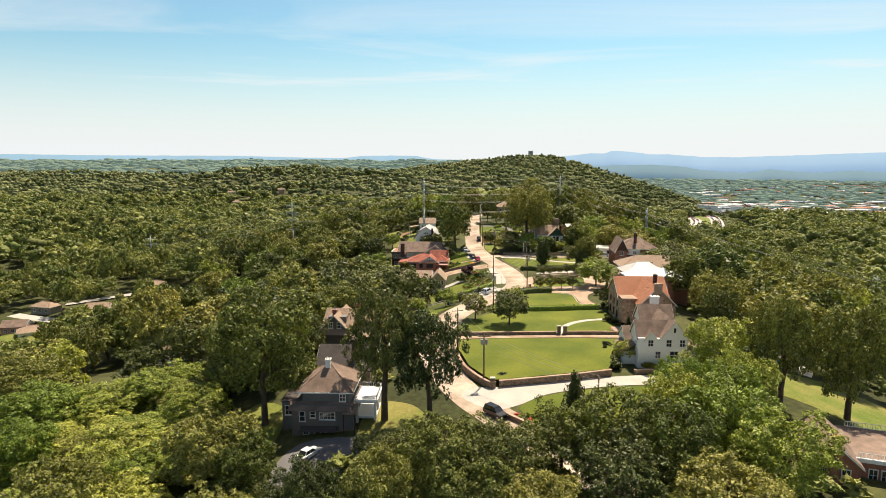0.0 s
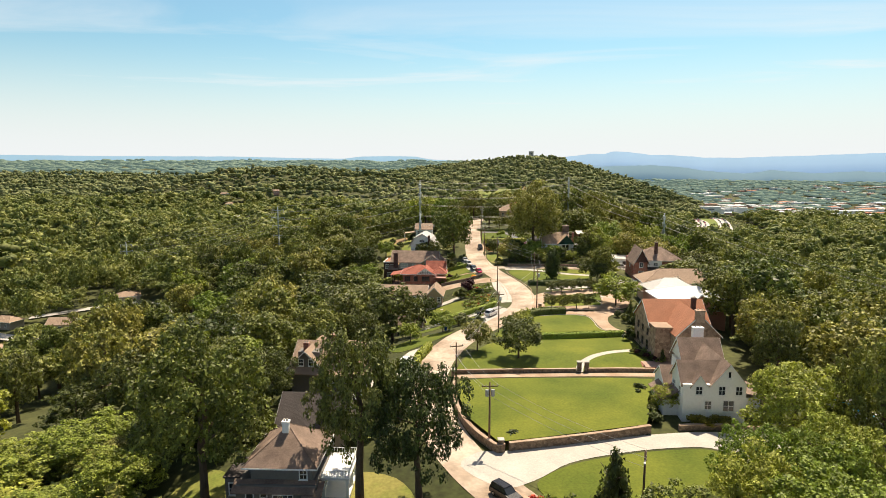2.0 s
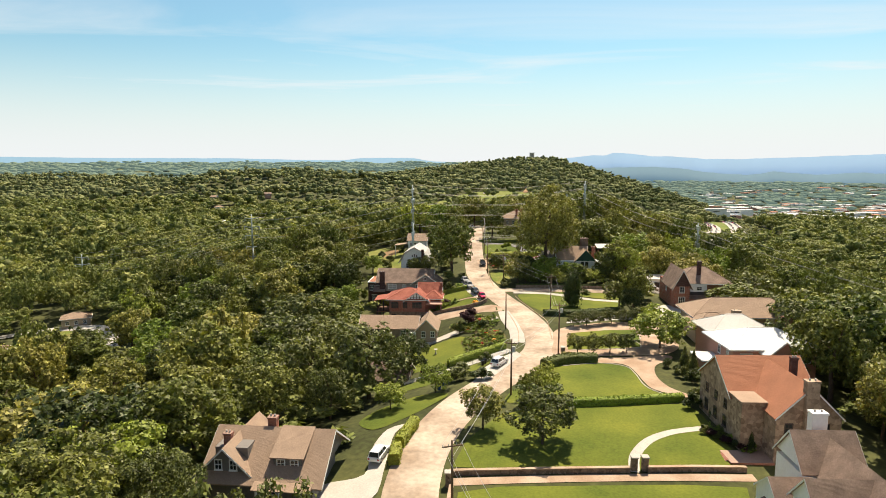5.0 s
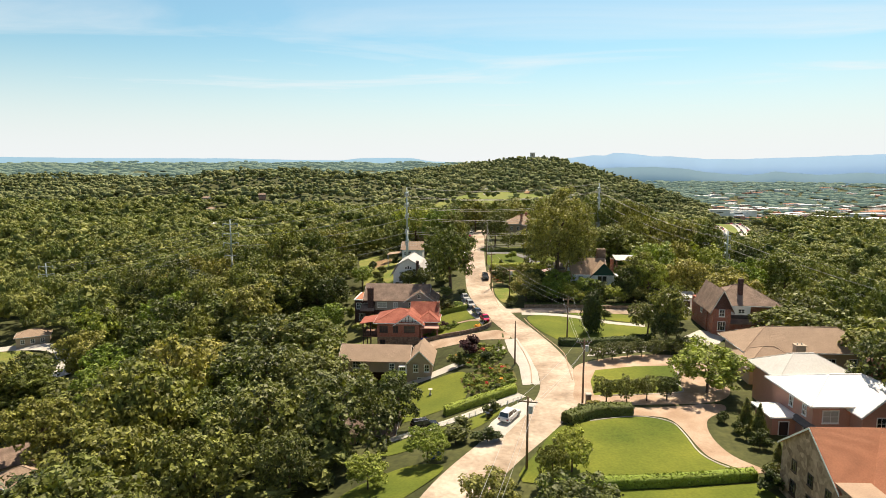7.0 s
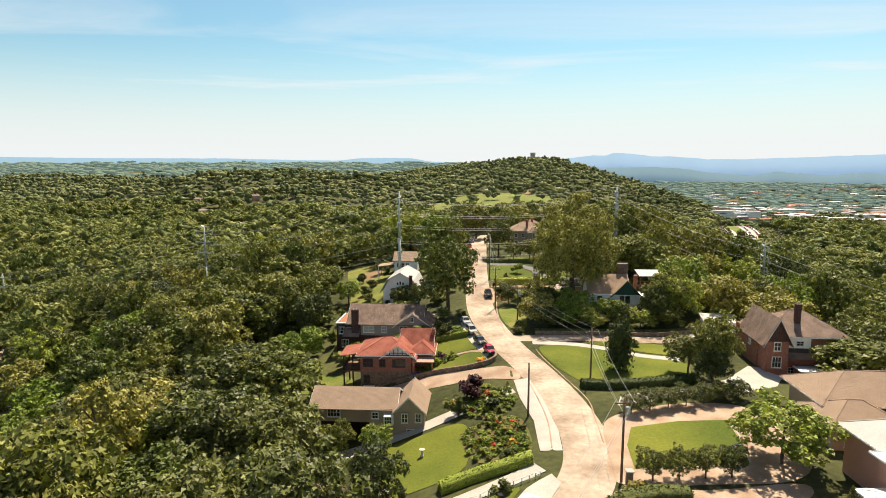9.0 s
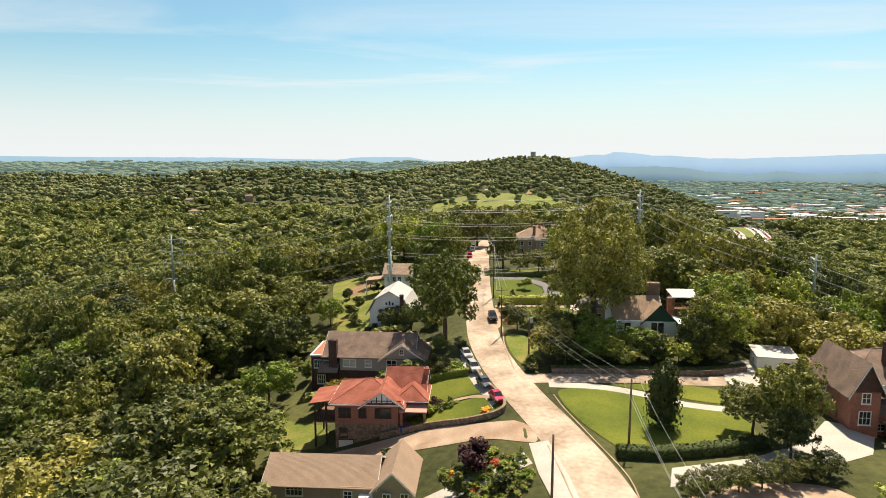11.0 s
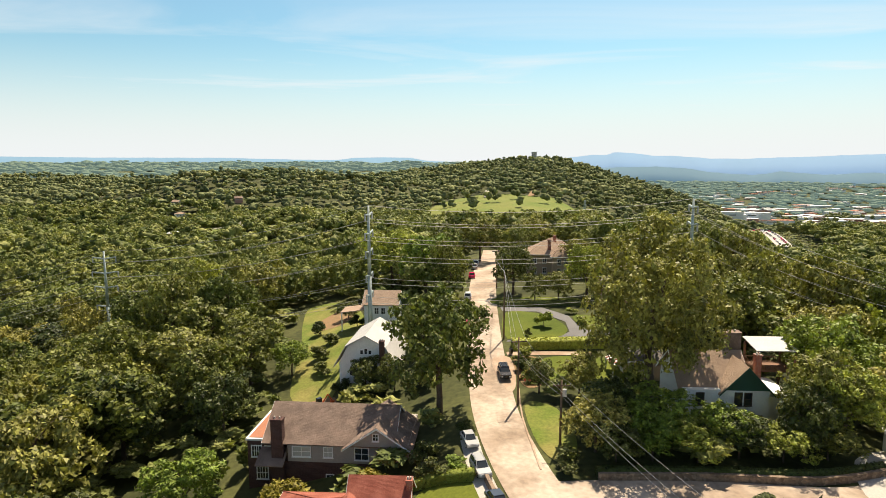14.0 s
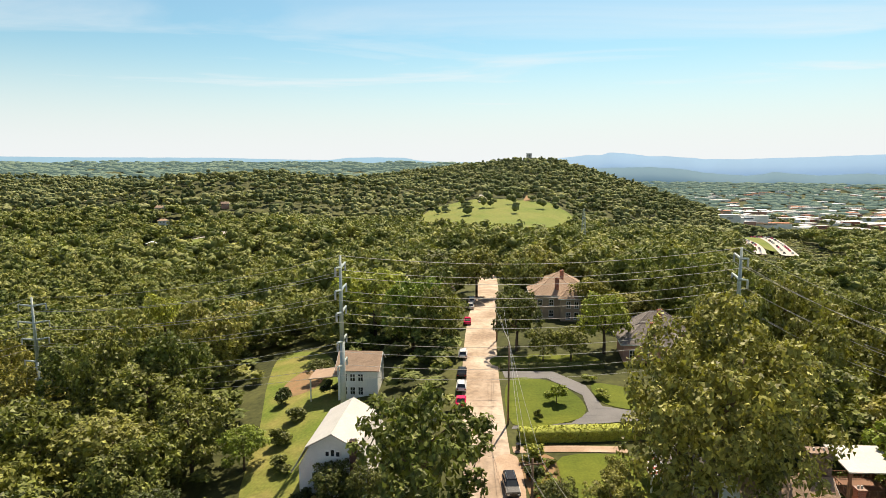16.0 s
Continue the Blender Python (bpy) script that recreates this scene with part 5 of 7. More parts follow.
h.slope(7.4, 15.0, -2.2, 1.0, 2.4, 3.4, M["roof_tan"])
for u in (8, 11, 14.6):
    h.post(u, -1.9, -2, 2.4)
h.chimney(2.6, 2.6, 5, 7.9, M["brickwall"], 1.0, 0.8)
h.chimney(7.2, 6.6, 6, 8.6, M["brickwall"], 1.2, 0.9)

# grey foursquare house with balcony porch
zt = z_at(-22, 104) - 0.3
h = House("grey_foursquare_house", -29.4, 103.4, zt, -2, "dark grey foursquare house with white trim and a brown hip roof")
h.block(2.4, 13.4, 0, 10, -1, 5.4, M["slate"])
h.block(4.2, 12.6, 1.0, 10, 5.4, 7.6, M["slate"], "upper_wall")
h.hip(4.2, 12.6, 1.0, 10, 7.6, 3.8, M["roof_brown"], 0.9)
h.block(0, 2.5, 2.5, 8, -1, 5.0, M["slate"], "bay_wall")
h.block(-0.2, 2.6, 2.3, 8.2, 5.0, 5.25, M["roof_dark"], "bay_roof")
h.slope(2.0, 13.2, -0.9, 1.0, 4.6, 5.6, M["roof_brown"])
h.block(13.4, 17.2, 2.5, 9.5, 2.0, 2.4, M["trim"], "porch_floor")
h.block(13.3, 17.4, 2.3, 9.7, 5.0, 5.3, M["trim"], "porch_roof")
h.rail([(13.5, 2.5), (17.2, 2.5), (17.2, 9.5), (13.5, 9.5)], 5.3, 0.95)
for u, v in ((13.7, 2.7), (17.0, 2.7), (17.0, 6), (17.0, 9.3)):
    h.post(u, v, -1.5, 5.0, 0.2)
h.slope(11.6, 14.2, -1.2, 1.4, 4.2, 5.2, M["roof_brown"])
for u in (11.9, 13.9):
    h.post(u, -1.0, -1, 4.3, 0.1, M["darktrim"])
for u, z, w, hh, b in ((4.3, 2.5, 0.9, 1.7, 0), (6.2, 3.2, 0.8, 1.0, 0), (8.8, 2.9, 2.6, 1.1, 3), (4.9, -0.6, 0.9, 1.0, 1), (7.0, -0.8, 0.9, 1.6, 0), (9.0, -0.6, 1.0, 1.2, 1)):
    h.win("S", 0, u, z, w, hh, b)
h.win("S", 1.0, 11.4, 5.9, 0.9, 1.2)
h.win("W", 0, 5, 2.4, 1.2, 1.6, 1)
h.win("S", 2.5, 1.2, 2.6, 1.2, 1.6, 1)
h.slope(4.0, 10.6, -1.3, 0, 0.9, 1.4, M["roof_dark"])
h.chimney(8.2, 4.6, 9.6, 12.6, M["white"], 0.9, 0.8)
h.win("E", 13.4, 5, 2.6, 1.2, 1.6)
bm = bmesh.new()
for k in range(5):
    box(bm, 14.2, 16.2, 0.2 + 0.4 * k, 2.5, -1.0 + 0.36 * k, -0.64 + 0.36 * k)
part("steps", bm, M["concrete"], h.root)
h = House("dark_roofed_house", -26.0, 121.0, z_at(-19, 124) - 0.2, -4, "house with a large dark shingle gable roof")
h.block(0, 11, 0, 9, -1, 3.8, M["taupe"])
h.gable(0, 11, 0, 9, 3.8, 3.6, "x", M["roof_dark"], M["taupe"])
h.chimney(7.5, 2, 4, 9.6, M["brickdark"], 1.0, 0.9)
for u in (2.5, 5.5, 8.5):
    h.win("S", 0, u, 0.9, 1.1, 1.4)
h = House("carport", -27.5, 82.0, z_at(-24, 85) - 0.6, -35, "low shed with a dark shingle roof", "shed")
h.block(0, 6, 0, 6, -1.5, 2.4, M["greywall"])
h.hip(0, 6, 0, 6, 2.4, 1.6, M["roof_brown"], 0.5)
h.win("S", 0, 3, 0.8, 1.2, 1.0)

# chimneyed stone cottage below the tan house
h = House("cottage", -14.5, 196.5, z_at(-12, 198) - 0.5, -8, "low cottage with a brown shingle roof and stone chimney")
h.block(0, 9, 0, 8, -1.5, 2.9, M["taupe"])
h.gable(0, 9, 0, 8, 2.9, 2.6, "x", M["roof_brown"], M["taupe"])
h.chimney(8.6, 4.0, 2, 8.2, M["stonewall"], 1.3, 1.2)
h.win("S", 0, 3, 0.7, 1.2, 1.3)
h.win("S", 0, 6, 0.7, 1.2, 1.3)

# brick house with flat roofs, lower right at the start
h = House("brick_house", 54.0, 84.5, z_at(60, 90) - 1.5, -20, "red brick house with flat roof decks and white balustrades")
h.block(0, 6.5, 0, 12, -2, 4.2, M["brickwall"])
h.gable(0, 6.5, 0, 12, 4.2, 2.8, "y", M["roof_brown"], M["brickwall"], over=0.5)
h.block(6.5, 24, 3, 15, -2, 3.8, M["brickwall"])
h.block(6.5, 24.3, 2.7, 15.3, 3.8, 4.0, M["roof_brown"], "flat_roof")
h.block(6.4, 24.4, 2.5, 2.9, 3.7, 4.3, M["trim"], "cornice")
h.rail([(6.8, 3), (12, 3), (12, 0.4), (17, 0.4), (17, 3), (24, 3)], 4.1, 0.9)
h.rail([(24, 3), (24, 15), (8, 15)], 4.1, 0.9)
h.block(12, 17, 0.2, 3, -2, 3.9, M["brickwall"], "bay_wall")
h.chimney(3.3, -0.2, -1, 8.6, M["brickwall"], 1.1, 0.9)
h.win("S", 0, 4.8, 1.6, 1.0, 1.7)
h.win("S", 0, 1.8, 1.6, 1.0, 1.7)
h.win("S", 0, 4.9, -1.2, 1.0, 1.6)
for u in (9, 10.6, 19, 21):
    h.win("S", 3, u, 0.9, 1.0, 1.7)

# houses in the valley woods
random.seed(11)
VALLEY = [(-180, 250), (-172, 285), (-196, 262), (-208, 300), (-150, 205), (-93, 212), (-86, 206), (-74, 186), (-88, 182), (-160, 320), (-240, 938), (-300, 900), (-330, 960), (-360, 1020), (-280, 1040), (-520, 1100), (-640, 1350)]
for k, (x, y) in enumerate(VALLEY):
    w, d = random.uniform(9, 13), random.uniform(7, 9)
    h = House("valley_house", x, y, z_at(x + w / 2, y + d / 2) + (0.5 if y < 400 else 3.5), random.uniform(-40, 40), "small pale house with a shingle roof among valley trees")
    h.block(0, w, 0, d, -4, 3.2, M[("siding", "beige", "pink", "greywall")[k % 4]])
    (h.gable(0, w, 0, d, 3.2, 2.2, "x", M[("roof_grey", "roof_tan", "roof_brown")[k % 3]], M["siding"]) if k % 3 else h.hip(0, w, 0, d, 3.2, 2.0, M["roof_tan"]))
    for u in (0.2, 0.5, 0.8):
        h.win("S", 0, w * u, 0.8, 1.2, 1.4)
    h.clear(-3, w + 3, -26, d, 2)
h = House("low_hall", -262, 784, z_at(-250, 784) + 1.0, 8, "long low building with a pale roof beside a valley road", "hall")
h.block(0, 24, 0, 12, -3, 3.4, M["beige"])
h.hip(0, 24, 0, 12, 3.4, 1.5, M["roof_white"], 1.2)
for k in range(5):
    h.win("S", 0, 3 + 4 * k, 0.8, 2.0, 1.6)
h.clear(0, 24, -40, 12, 4)
# business district in the far valley
random.seed(5)
for k in range(190):
    y = random.uniform(1750, 3500) if k % 3 else random.uniform(1750, 2600)
    x = y * random.uniform(0.40, 0.84)
    w, d, hh = random.uniform(18, 60) * (1.9 if k % 4 == 0 else 1.0), random.uniform(14, 40), random.uniform(6, 11)
    h = House("warehouse", x, y, z_at(x, y) + 1, random.uniform(-12, 20), "pale flat-roofed warehouse in the far valley", "warehouse")
    h.block(0, w, 0, d, -8, hh, M[("white", "beige", "white", "brickwall", "siding", "pink")[k % 6]])
    h.block(-0.6, w + 0.6, -0.6, d + 0.6, hh, hh + 0.6, M[("roof_white", "roof_metal", "roof_white", "roof_terra", "roof_metal")[k % 5]], "roof")
    h.win("S", 0, w * 0.5, 2, w * 0.3, 2.4, 3)
    OPEN.append([h.at(u, v) for u, v in ((-14, -70), (w + 14, -70), (w + 14, d + 6), (-14, d + 6))])
h = House("water_tower", 282, 2030, z_at(282, 2030), 0, "square pale tower on the wooded hilltop", "tower")
h.block(0, 14, 0, 10, -2, 30, M["concrete"])
h.block(-0.6, 14.6, -0.6, 10.6, 30, 31, M["roof_metal"], "roof")
h.win("S", 0, 7, 22, 3, 4, 1)

# ---- trees ----


def ico(sub):
    bm = bmesh.new()
    bmesh.ops.create_icosphere(bm, subdivisions=sub, radius=1.0)
    v = np.array([p.co[:] for p in bm.verts])
    f = np.array([[q.index for q in p.verts] for p in bm.faces])
    bm.free()
    return v, f


ICO1, ICO2 = ico(1), ico(2)


def crown_arrays(seed, lobes, leaves, size, shape="round", sub=ICO1, core=0.84):
    """A crown of radius about 1: inner lobes and many small leaf sprays round them."""
    rng = np.random.default_rng(seed)
    vs, fs, base = [], [], 0
    cs, rs = [], []
    for k in range(lobes):
        if shape == "cone":
            t = (k + 0.5) / lobes
            a = k * 2.4
            rad = 0.62 * (1 - t) + 0.05
            c = np.array([rad * math.cos(a) * 0.7, rad * math.sin(a) * 0.7, -0.95 + 1.85 * t])
            r = 0.5 * (1 - t) + 0.16
        elif shape == "column":
            t = (k + 0.5) / lobes
            c = np.array([rng.normal(0, 0.16), rng.normal(0, 0.16), -0.85 + 1.7 * t])
            r = 0.62 * (1 - (2 * t - 0.9) ** 2 * 0.5) * rng.uniform(0.85, 1.1)
        else:
            while True:
                c = rng.uniform(-1, 1, 3)
                if 0.2 < np.linalg.norm(c) < 1:
                    break
            c = c * np.array([0.74, 0.74, 0.70])
            if c[2] < 0:
                c[2] *= 0.75
            r = rng.uniform(0.17, 0.38) * (1.3 if lobes < 12 else 1.0)
        cs.append(c)
        rs.append(r)
        v = sub[0] * (1 + 0.22 * np.sin(sub[0] @ rng.normal(0, 4, 3) + rng.uniform(0, 6)))[:, None] * r * core + c
        vs.append(v)
        fs.append(sub[1] + base)
        base += len(v)
    cs, rs = np.array(cs), np.array(rs)
    pick = rng.choice(lobes, leaves, p=rs ** 2 / (rs ** 2).sum())
    d = rng.normal(0, 1, (leaves, 3))
    d[:, 2] += 0.25
    d /= np.linalg.norm(d, axis=1)[:, None]
    spread = rng.uniform(0.66, 1.22, leaves)
    p = cs[pick] + d * (rs[pick] * spread)[:, None]
    n = d * 0.6 + rng.normal(0, 0.8, (leaves, 3)) + np.array([0, 0, 0.3])
    n /= np.linalg.norm(n, axis=1)[:, None]
    a = np.cross(n, rng.normal(0, 1, (leaves, 3)))
    a /= np.linalg.norm(a, axis=1)[:, None]
    b = np.cross(n, a)
    s = size * rng.uniform(0.6, 1.5, leaves)[:, None]
    q = np.stack([p - a * s - b * s * 0.55, p + b * s * 0.75 + n * s * 0.2, p + a * s - b * s * 0.45], 1).reshape(-1, 3)
    tris = base + np.arange(leaves * 3).reshape(-1, 3)
    return np.concatenate(vs + [q]), np.concatenate(fs + [tris])


def canopy(seed, boughs, clumps, leaves, size, clump=0.15, core=0.8):
    """A broadleaf crown of radius about 1: boughs, each set with clumps of small leaves, dark gaps between."""
    rng = np.random.default_rng(seed)
    cs, rs = [np.array([0.0, 0.0, 0.1])], [0.56]
    for k in range(boughs):
        a = k * 2.4 + rng.uniform(-0.4, 0.4)
        t = (k + 0.5) / boughs
        zz = -0.55 + 1.2 * t
        out = 0.58 * math.sqrt(max(0.05, 1 - (zz * 0.95) ** 2)) * rng.uniform(0.85, 1.15)
        cs.append(np.array([out * math.cos(a), out * math.sin(a), zz * 0.85]))
        rs.append(rng.uniform(0.3, 0.44))
    cs, rs = np.array(cs), np.array(rs)
    vs, fs, base = [], [], 0
    for c, r in zip(cs, rs) if core else ():
        v = ICO1[0] * (1 + 0.25 * np.sin(ICO1[0] @ rng.normal(0, 4, 3) + rng.uniform(0, 6)))[:, None] * r * core + c
        vs.append(v)
        fs.append(ICO1[1] + base)
        base += len(v)
    ps, outs = [], []
    while len(ps) < clumps:
        j = rng.choice(len(rs), p=rs ** 2 / (rs ** 2).sum())
        d = rng.normal(0, 1, 3)
        d /= np.linalg.norm(d)
        if d[2] < -0.55:
            continue
        p = cs[j] + d * rs[j] * rng.uniform(0.86, 1.12)
        gap = np.linalg.norm(cs - p, axis=1) / rs
        gap[j] = 9
        if gap.min() < 0.82:
            continue
        ps.append(p)
        outs.append(d)
    ps, outs = np.array(ps), np.array(outs)
    cr = clump * rng.uniform(0.6, 1.35, clumps)
    pick = rng.choice(clumps, leaves, p=cr ** 2 / (cr ** 2).sum())
    d = rng.normal(0, 1, (leaves, 3)) + outs[pick] * 0.7 + np.array([0, 0, 0.35])
    d /= np.linalg.norm(d, axis=1)[:, None]
    p = ps[pick] + d * (cr[pick] * rng.uniform(0.45, 1.15, leaves))[:, None] * np.array([1, 1, 0.8])
    inner = rng.random(leaves) < (0.0 if core else 0.14)
    jj = rng.choice(len(rs), leaves)
    p = np.where(inner[:, None], cs[jj] + d * (rs[jj] * rng.uniform(0.2, 0.8, leaves))[:, None], p)
    n = d * 0.8 + rng.normal(0, 0.5, (leaves, 3)) + np.array([0, 0, 0.3])
    n /= np.linalg.norm(n, axis=1)[:, None]
    a = np.cross(n, rng.normal(0, 1, (leaves, 3)))
    a /= np.linalg.norm(a, axis=1)[:, None]
    b = np.cross(n, a)
    s = (size * rng.uniform(0.6, 1.5, leaves) * np.where(inner, 1.5, 1.0))[:, None]
    q = np.stack([p - a * s - b * s * 0.55, p + b * s * 0.75 + n * s * 0.2, p + a * s - b * s * 0.45], 1).reshape(-1, 3)
    tris = base + np.arange(leaves * 3).reshape(-1, 3)
    return np.concatenate(vs + [q]), np.concatenate(fs + [tris])


def array_mesh(name, v, f, mat):
    me = bpy.data.meshes.new(name)
    me.vertices.add(len(v))
    me.vertices.foreach_set("co", np.ascontiguousarray(v, np.float32).ravel())
    me.loops.add(len(f) * 3)
    me.loops.foreach_set("vertex_index", np.ascontiguousarray(f, np.int32).ravel())
    me.polygons.add(len(f))
    me.polygons.foreach_set("loop_start", np.arange(0, len(f) * 3, 3, dtype=np.int32))
    me.materials.append(mat)
    me.update(calc_edges=True)
    return me


CROWN = {}
for kind_, leafmat, shape_, lob, lv, sz, seeds in (("cone", "leaf_dark", "cone", 12, 2600, 0.06, (31,)), ("column", "leaf_dark", "column", 12, 3200, 0.06, (41,)), ("plum", "leaf_purple", "round", 10, 1200, 0.1, (51,)), ("yellow", "leaf_yellow", "round", 10, 1200, 0.1, (61,)), ("shrub", "leaf_dark", "round", 9, 900, 0.11, (71, 72)), ("brightshrub", "leaf_bright", "round", 9, 900, 0.11, (81,))):
    for s in seeds:
        v, f = crown_arrays(s, lob, lv, sz, shape_, ICO1, core=0.8)
        CROWN.setdefault(kind_, []).append(array_mesh("crown", v, f, M[leafmat]))
# boughs, clumps, leaves, leaf size, clump size
for kind_, leafmat, dims, seeds in (("oak", "leaf", (8, 140, 4800, 0.043, 0.145), (1, 2, 3, 4, 5, 6)), ("dark", "leaf_dark", (8, 140, 4800, 0.043, 0.145), (11, 12, 13)), ("bright", "leaf_bright", (8, 140, 4800, 0.043, 0.145), (21, 22, 23)), ("grand", "leaf", (13, 320, 18000, 0.023, 0.115), (95,)), ("thin", "leaf", (11, 130, 5200, 0.045, 0.14), (91, 92))):
    for s in seeds:
        CROWN.setdefault(kind_, []).append(array_mesh("crown", *canopy(s, *dims, core=0.0), M[leafmat]))


def trunk_mesh(seed, limbs=6):
    """Unit trunk: 1 high, with limbs reaching into the crown."""
    rng = random.Random(seed)
    bm = bmesh.new()
    p, r = Vector((0, 0, -0.06)), 0.028
    for k in range(4):
        q = Vector((rng.uniform(-.015, .015) * k, rng.uniform(-.015, .015) * k, 0.2 * (k + 1)))
        rod(bm, p, q, r, r * 0.82, 7)
        p, r = q, r * 0.82
        if k:
            for _ in range(2):
                a = rng.uniform(0, math.tau)
                e = p + Vector((math.cos(a) * 0.16, math.sin(a) * 0.16, rng.uniform(0.08, 0.18)))
                rod(bm, p, e, r * 0.6, r * 0.2, 5)
    me = bpy.data.meshes.new("trunk")
    bm.to_mesh(me)
    bm.free()
    me.materials.append(M["bark"])
    return me


FINE = {}
for kind_, leafmat, seeds in (("oak", "leaf", (601, 602)), ("dark", "leaf_dark", (611,)), ("bright", "leaf_bright", (621, 622)), ("thin", "leaf_dark", (631,))):
    FINE[kind_] = [array_mesh("crown", *canopy(s, 12, 260, 14500, 0.0255, 0.115, core=0.0), M[leafmat]) for s in seeds]
TRUNK = [trunk_mesh(s) for s in range(3)]
TREE_LABEL = {"oak": "broad leafy oak with mid-green crown", "dark": "dense dark green broadleaf tree", "bright": "bright green leafy tree in sun", "cone": "dark conical evergreen tree", "column": "upright dense dark green tree", "plum": "small plum-leaved ornamental tree", "yellow": "yellow-green rounded garden shrub", "shrub": "rounded dark green garden shrub", "brightshrub": "rounded bright green garden shrub", "grand": "very large spreading oak above a house", "thin": "open-crowned oak with gaps in its leaves"}
count_ = [0]


def tree(x, y, height, r, kind_="oak", base=0.0, squash=None):
    count_[0] += 1
    k = count_[0]
    rng = random.Random(k * 7 + 1)
    low = kind_ in ("shrub", "brightshrub", "yellow")
    root = thing("shrub" if low else "tree", pose(x, y, z_at(x, y) + base, 0, 0, rng.uniform(0, 360)), TREE_LABEL[kind_], "shrub" if low else "tree")
    cr = new("crown", rng.choice((FINE if y < 136 and kind_ in FINE else CROWN)[kind_]))
    cr.parent = root
    half = squash or (height * 0.5 if low else min(height * (0.47 if kind_ in ("cone", "column") else 0.45), 99 if kind_ in ("cone", "column") else r * 1.75))
    cr.location = (0, 0, height - half * 0.95)
    cr.rotation_euler = (0, 0, rng.uniform(0, 6.28))
    cr.scale = (r * rng.uniform(1.02, 1.2), r * rng.uniform(1.02, 1.2), half * 1.05)
    tr = new("trunk", TRUNK[k % 3])
    tr.parent = root
    tr.scale = (height * 1.0, height * 1.0, height * 0.9)
    return root


# left slope, near
for x, y, hgt, r, kd in ((-10.6, 105.5, 25, 5.9, "dark"), (-2.4, 104, 20.5, 6.0, "dark"), (-41, 127, 19, 8.6, "oak"), (-33.5, 109, 25, 8.8, "oak"), (-57, 84, 16, 6.2, "oak"), (-47, 146, 19, 8, "dark"), (-43, 133, 17, 8, "dark"), (-70, 123.4, 9, 8, "bright"), (-59.4, 126.5, 9, 7, "bright"), (-82.4, 120, 13, 8, "bright"), (-76.8, 103.4, 13.8, 5.8, "bright"), (-37, 92, 14.5, 6.9, "oak"), (-55, 100, 9.5, 7, "bright"), (-48, 84, 10, 7, "bright"), (-62, 90, 7, 9, "bright"), (-68, 110, 7, 9, "bright"), (-50, 108, 6, 7, "bright"), (-44, 97, 6, 6, "bright")):
    tree(x, y, hgt, r, kd)
for x, y, hgt, r, kd in ((-17.8, 76.6, 11.5, 3.5, "dark"), (-7.7, 73.8, 13.2, 4.4, "oak"), (0.3, 79.2, 14.3, 6.0, "oak"), (9.0, 77, 13.4, 5.6, "dark"), (17, 82, 13, 5, "oak"), (24.2, 80.4, 15.6, 6.3, "oak"), (31.6, 77.2, 14.7, 5.7, "oak"), (42.1, 85.3, 14.6, 6.3, "bright"), (37, 92, 13, 5.0, "bright"), (53.4, 113, 15.6, 6.4, "bright"), (21.6, 95.4, 11.4, 3.1, "cone"), (48, 97, 13, 5, "bright"), (34, 67, 13, 6, "oak"), (12, 66, 12, 5, "oak"), (-14, 66, 11, 4.5, "dark"), (-30, 72, 12, 6, "oak"), (4, 72, 12, 5.5, "oak"), (22, 72, 13, 6, "dark"), (45, 76, 14, 6, "bright"), (52, 100, 13, 5, "bright"), (41, 101, 12, 4.4, "bright"), (-22, 80, 8, 3.5, "dark"), (-31, 88, 11, 4.6, "oak"), (-11, 91, 6, 3, "dark"), (-6, 86, 9, 4, "dark")):
    tree(x, y, hgt, r, kd)
# left slope, middle
for x, y, hgt, r, kd in ((-35.8, 223, 17, 9.6, "dark"), (-23.5, 214, 15, 8.6, "dark"), (-12.5, 184, 15.4, 7.4, "dark"), (-24.5, 186.6, 16.4, 7.4, "dark"), (-5.5, 197, 10.6, 4.4, "dark"), (-30, 241.5, 15, 9, "oak"), (-41.2, 244.9, 17, 9.6, "dark"), (-52.4, 231, 17, 9.6, "oak"), (-69.4, 236, 17, 10.5, "dark"), (-38, 200, 16, 8, "oak"), (-30, 170, 14, 6, "oak"), (-36, 156, 15, 7, "oak"), (-18, 172, 10, 4, "dark"), (-46, 178, 16, 8, "oak"), (-32, 135, 13, 5, "dark"), (-41, 142, 15, 7, "bright"), (-7, 170.5, 5, 2.6, "bright"), (0.9, 176, 5.4, 2.8, "bright"), (-14.4, 220.6, 6.9, 2.6, "oak")):
    tree(x, y, hgt, r, kd)
for x, y, hgt, r, kd in ((-65.4, 224.4, 14.6, 7.6, "oak"), (-64, 241, 16, 8, "dark"), (-65, 285, 17, 8.8, "oak"), (-82, 217, 16.6, 6.6, "oak"), (-93, 268, 13, 6.7, "oak"), (-32.4, 243.3, 14, 6, "oak"), (-78.9, 282.5, 18, 8.2, "dark"), (-53.1, 288.4, 18, 9.2, "thin"), (-31.4, 268.4, 10.4, 5.0, "bright"), (-7.4, 218.4, 6.0, 2.8, "bright"), (-44.5, 257, 14.4, 6.0, "dark"), (-69, 265, 16.8, 6.8, "oak"), (-51, 289.7, 17.2, 7.2, "dark"), (-34.9, 312, 15, 6.4, "oak"), (-48.8, 327, 17, 8.5, "oak"), (-33, 290, 13, 5.5, "dark"), (-40, 300, 15, 6.5, "oak")):
    tree(x, y, hgt, r, kd)
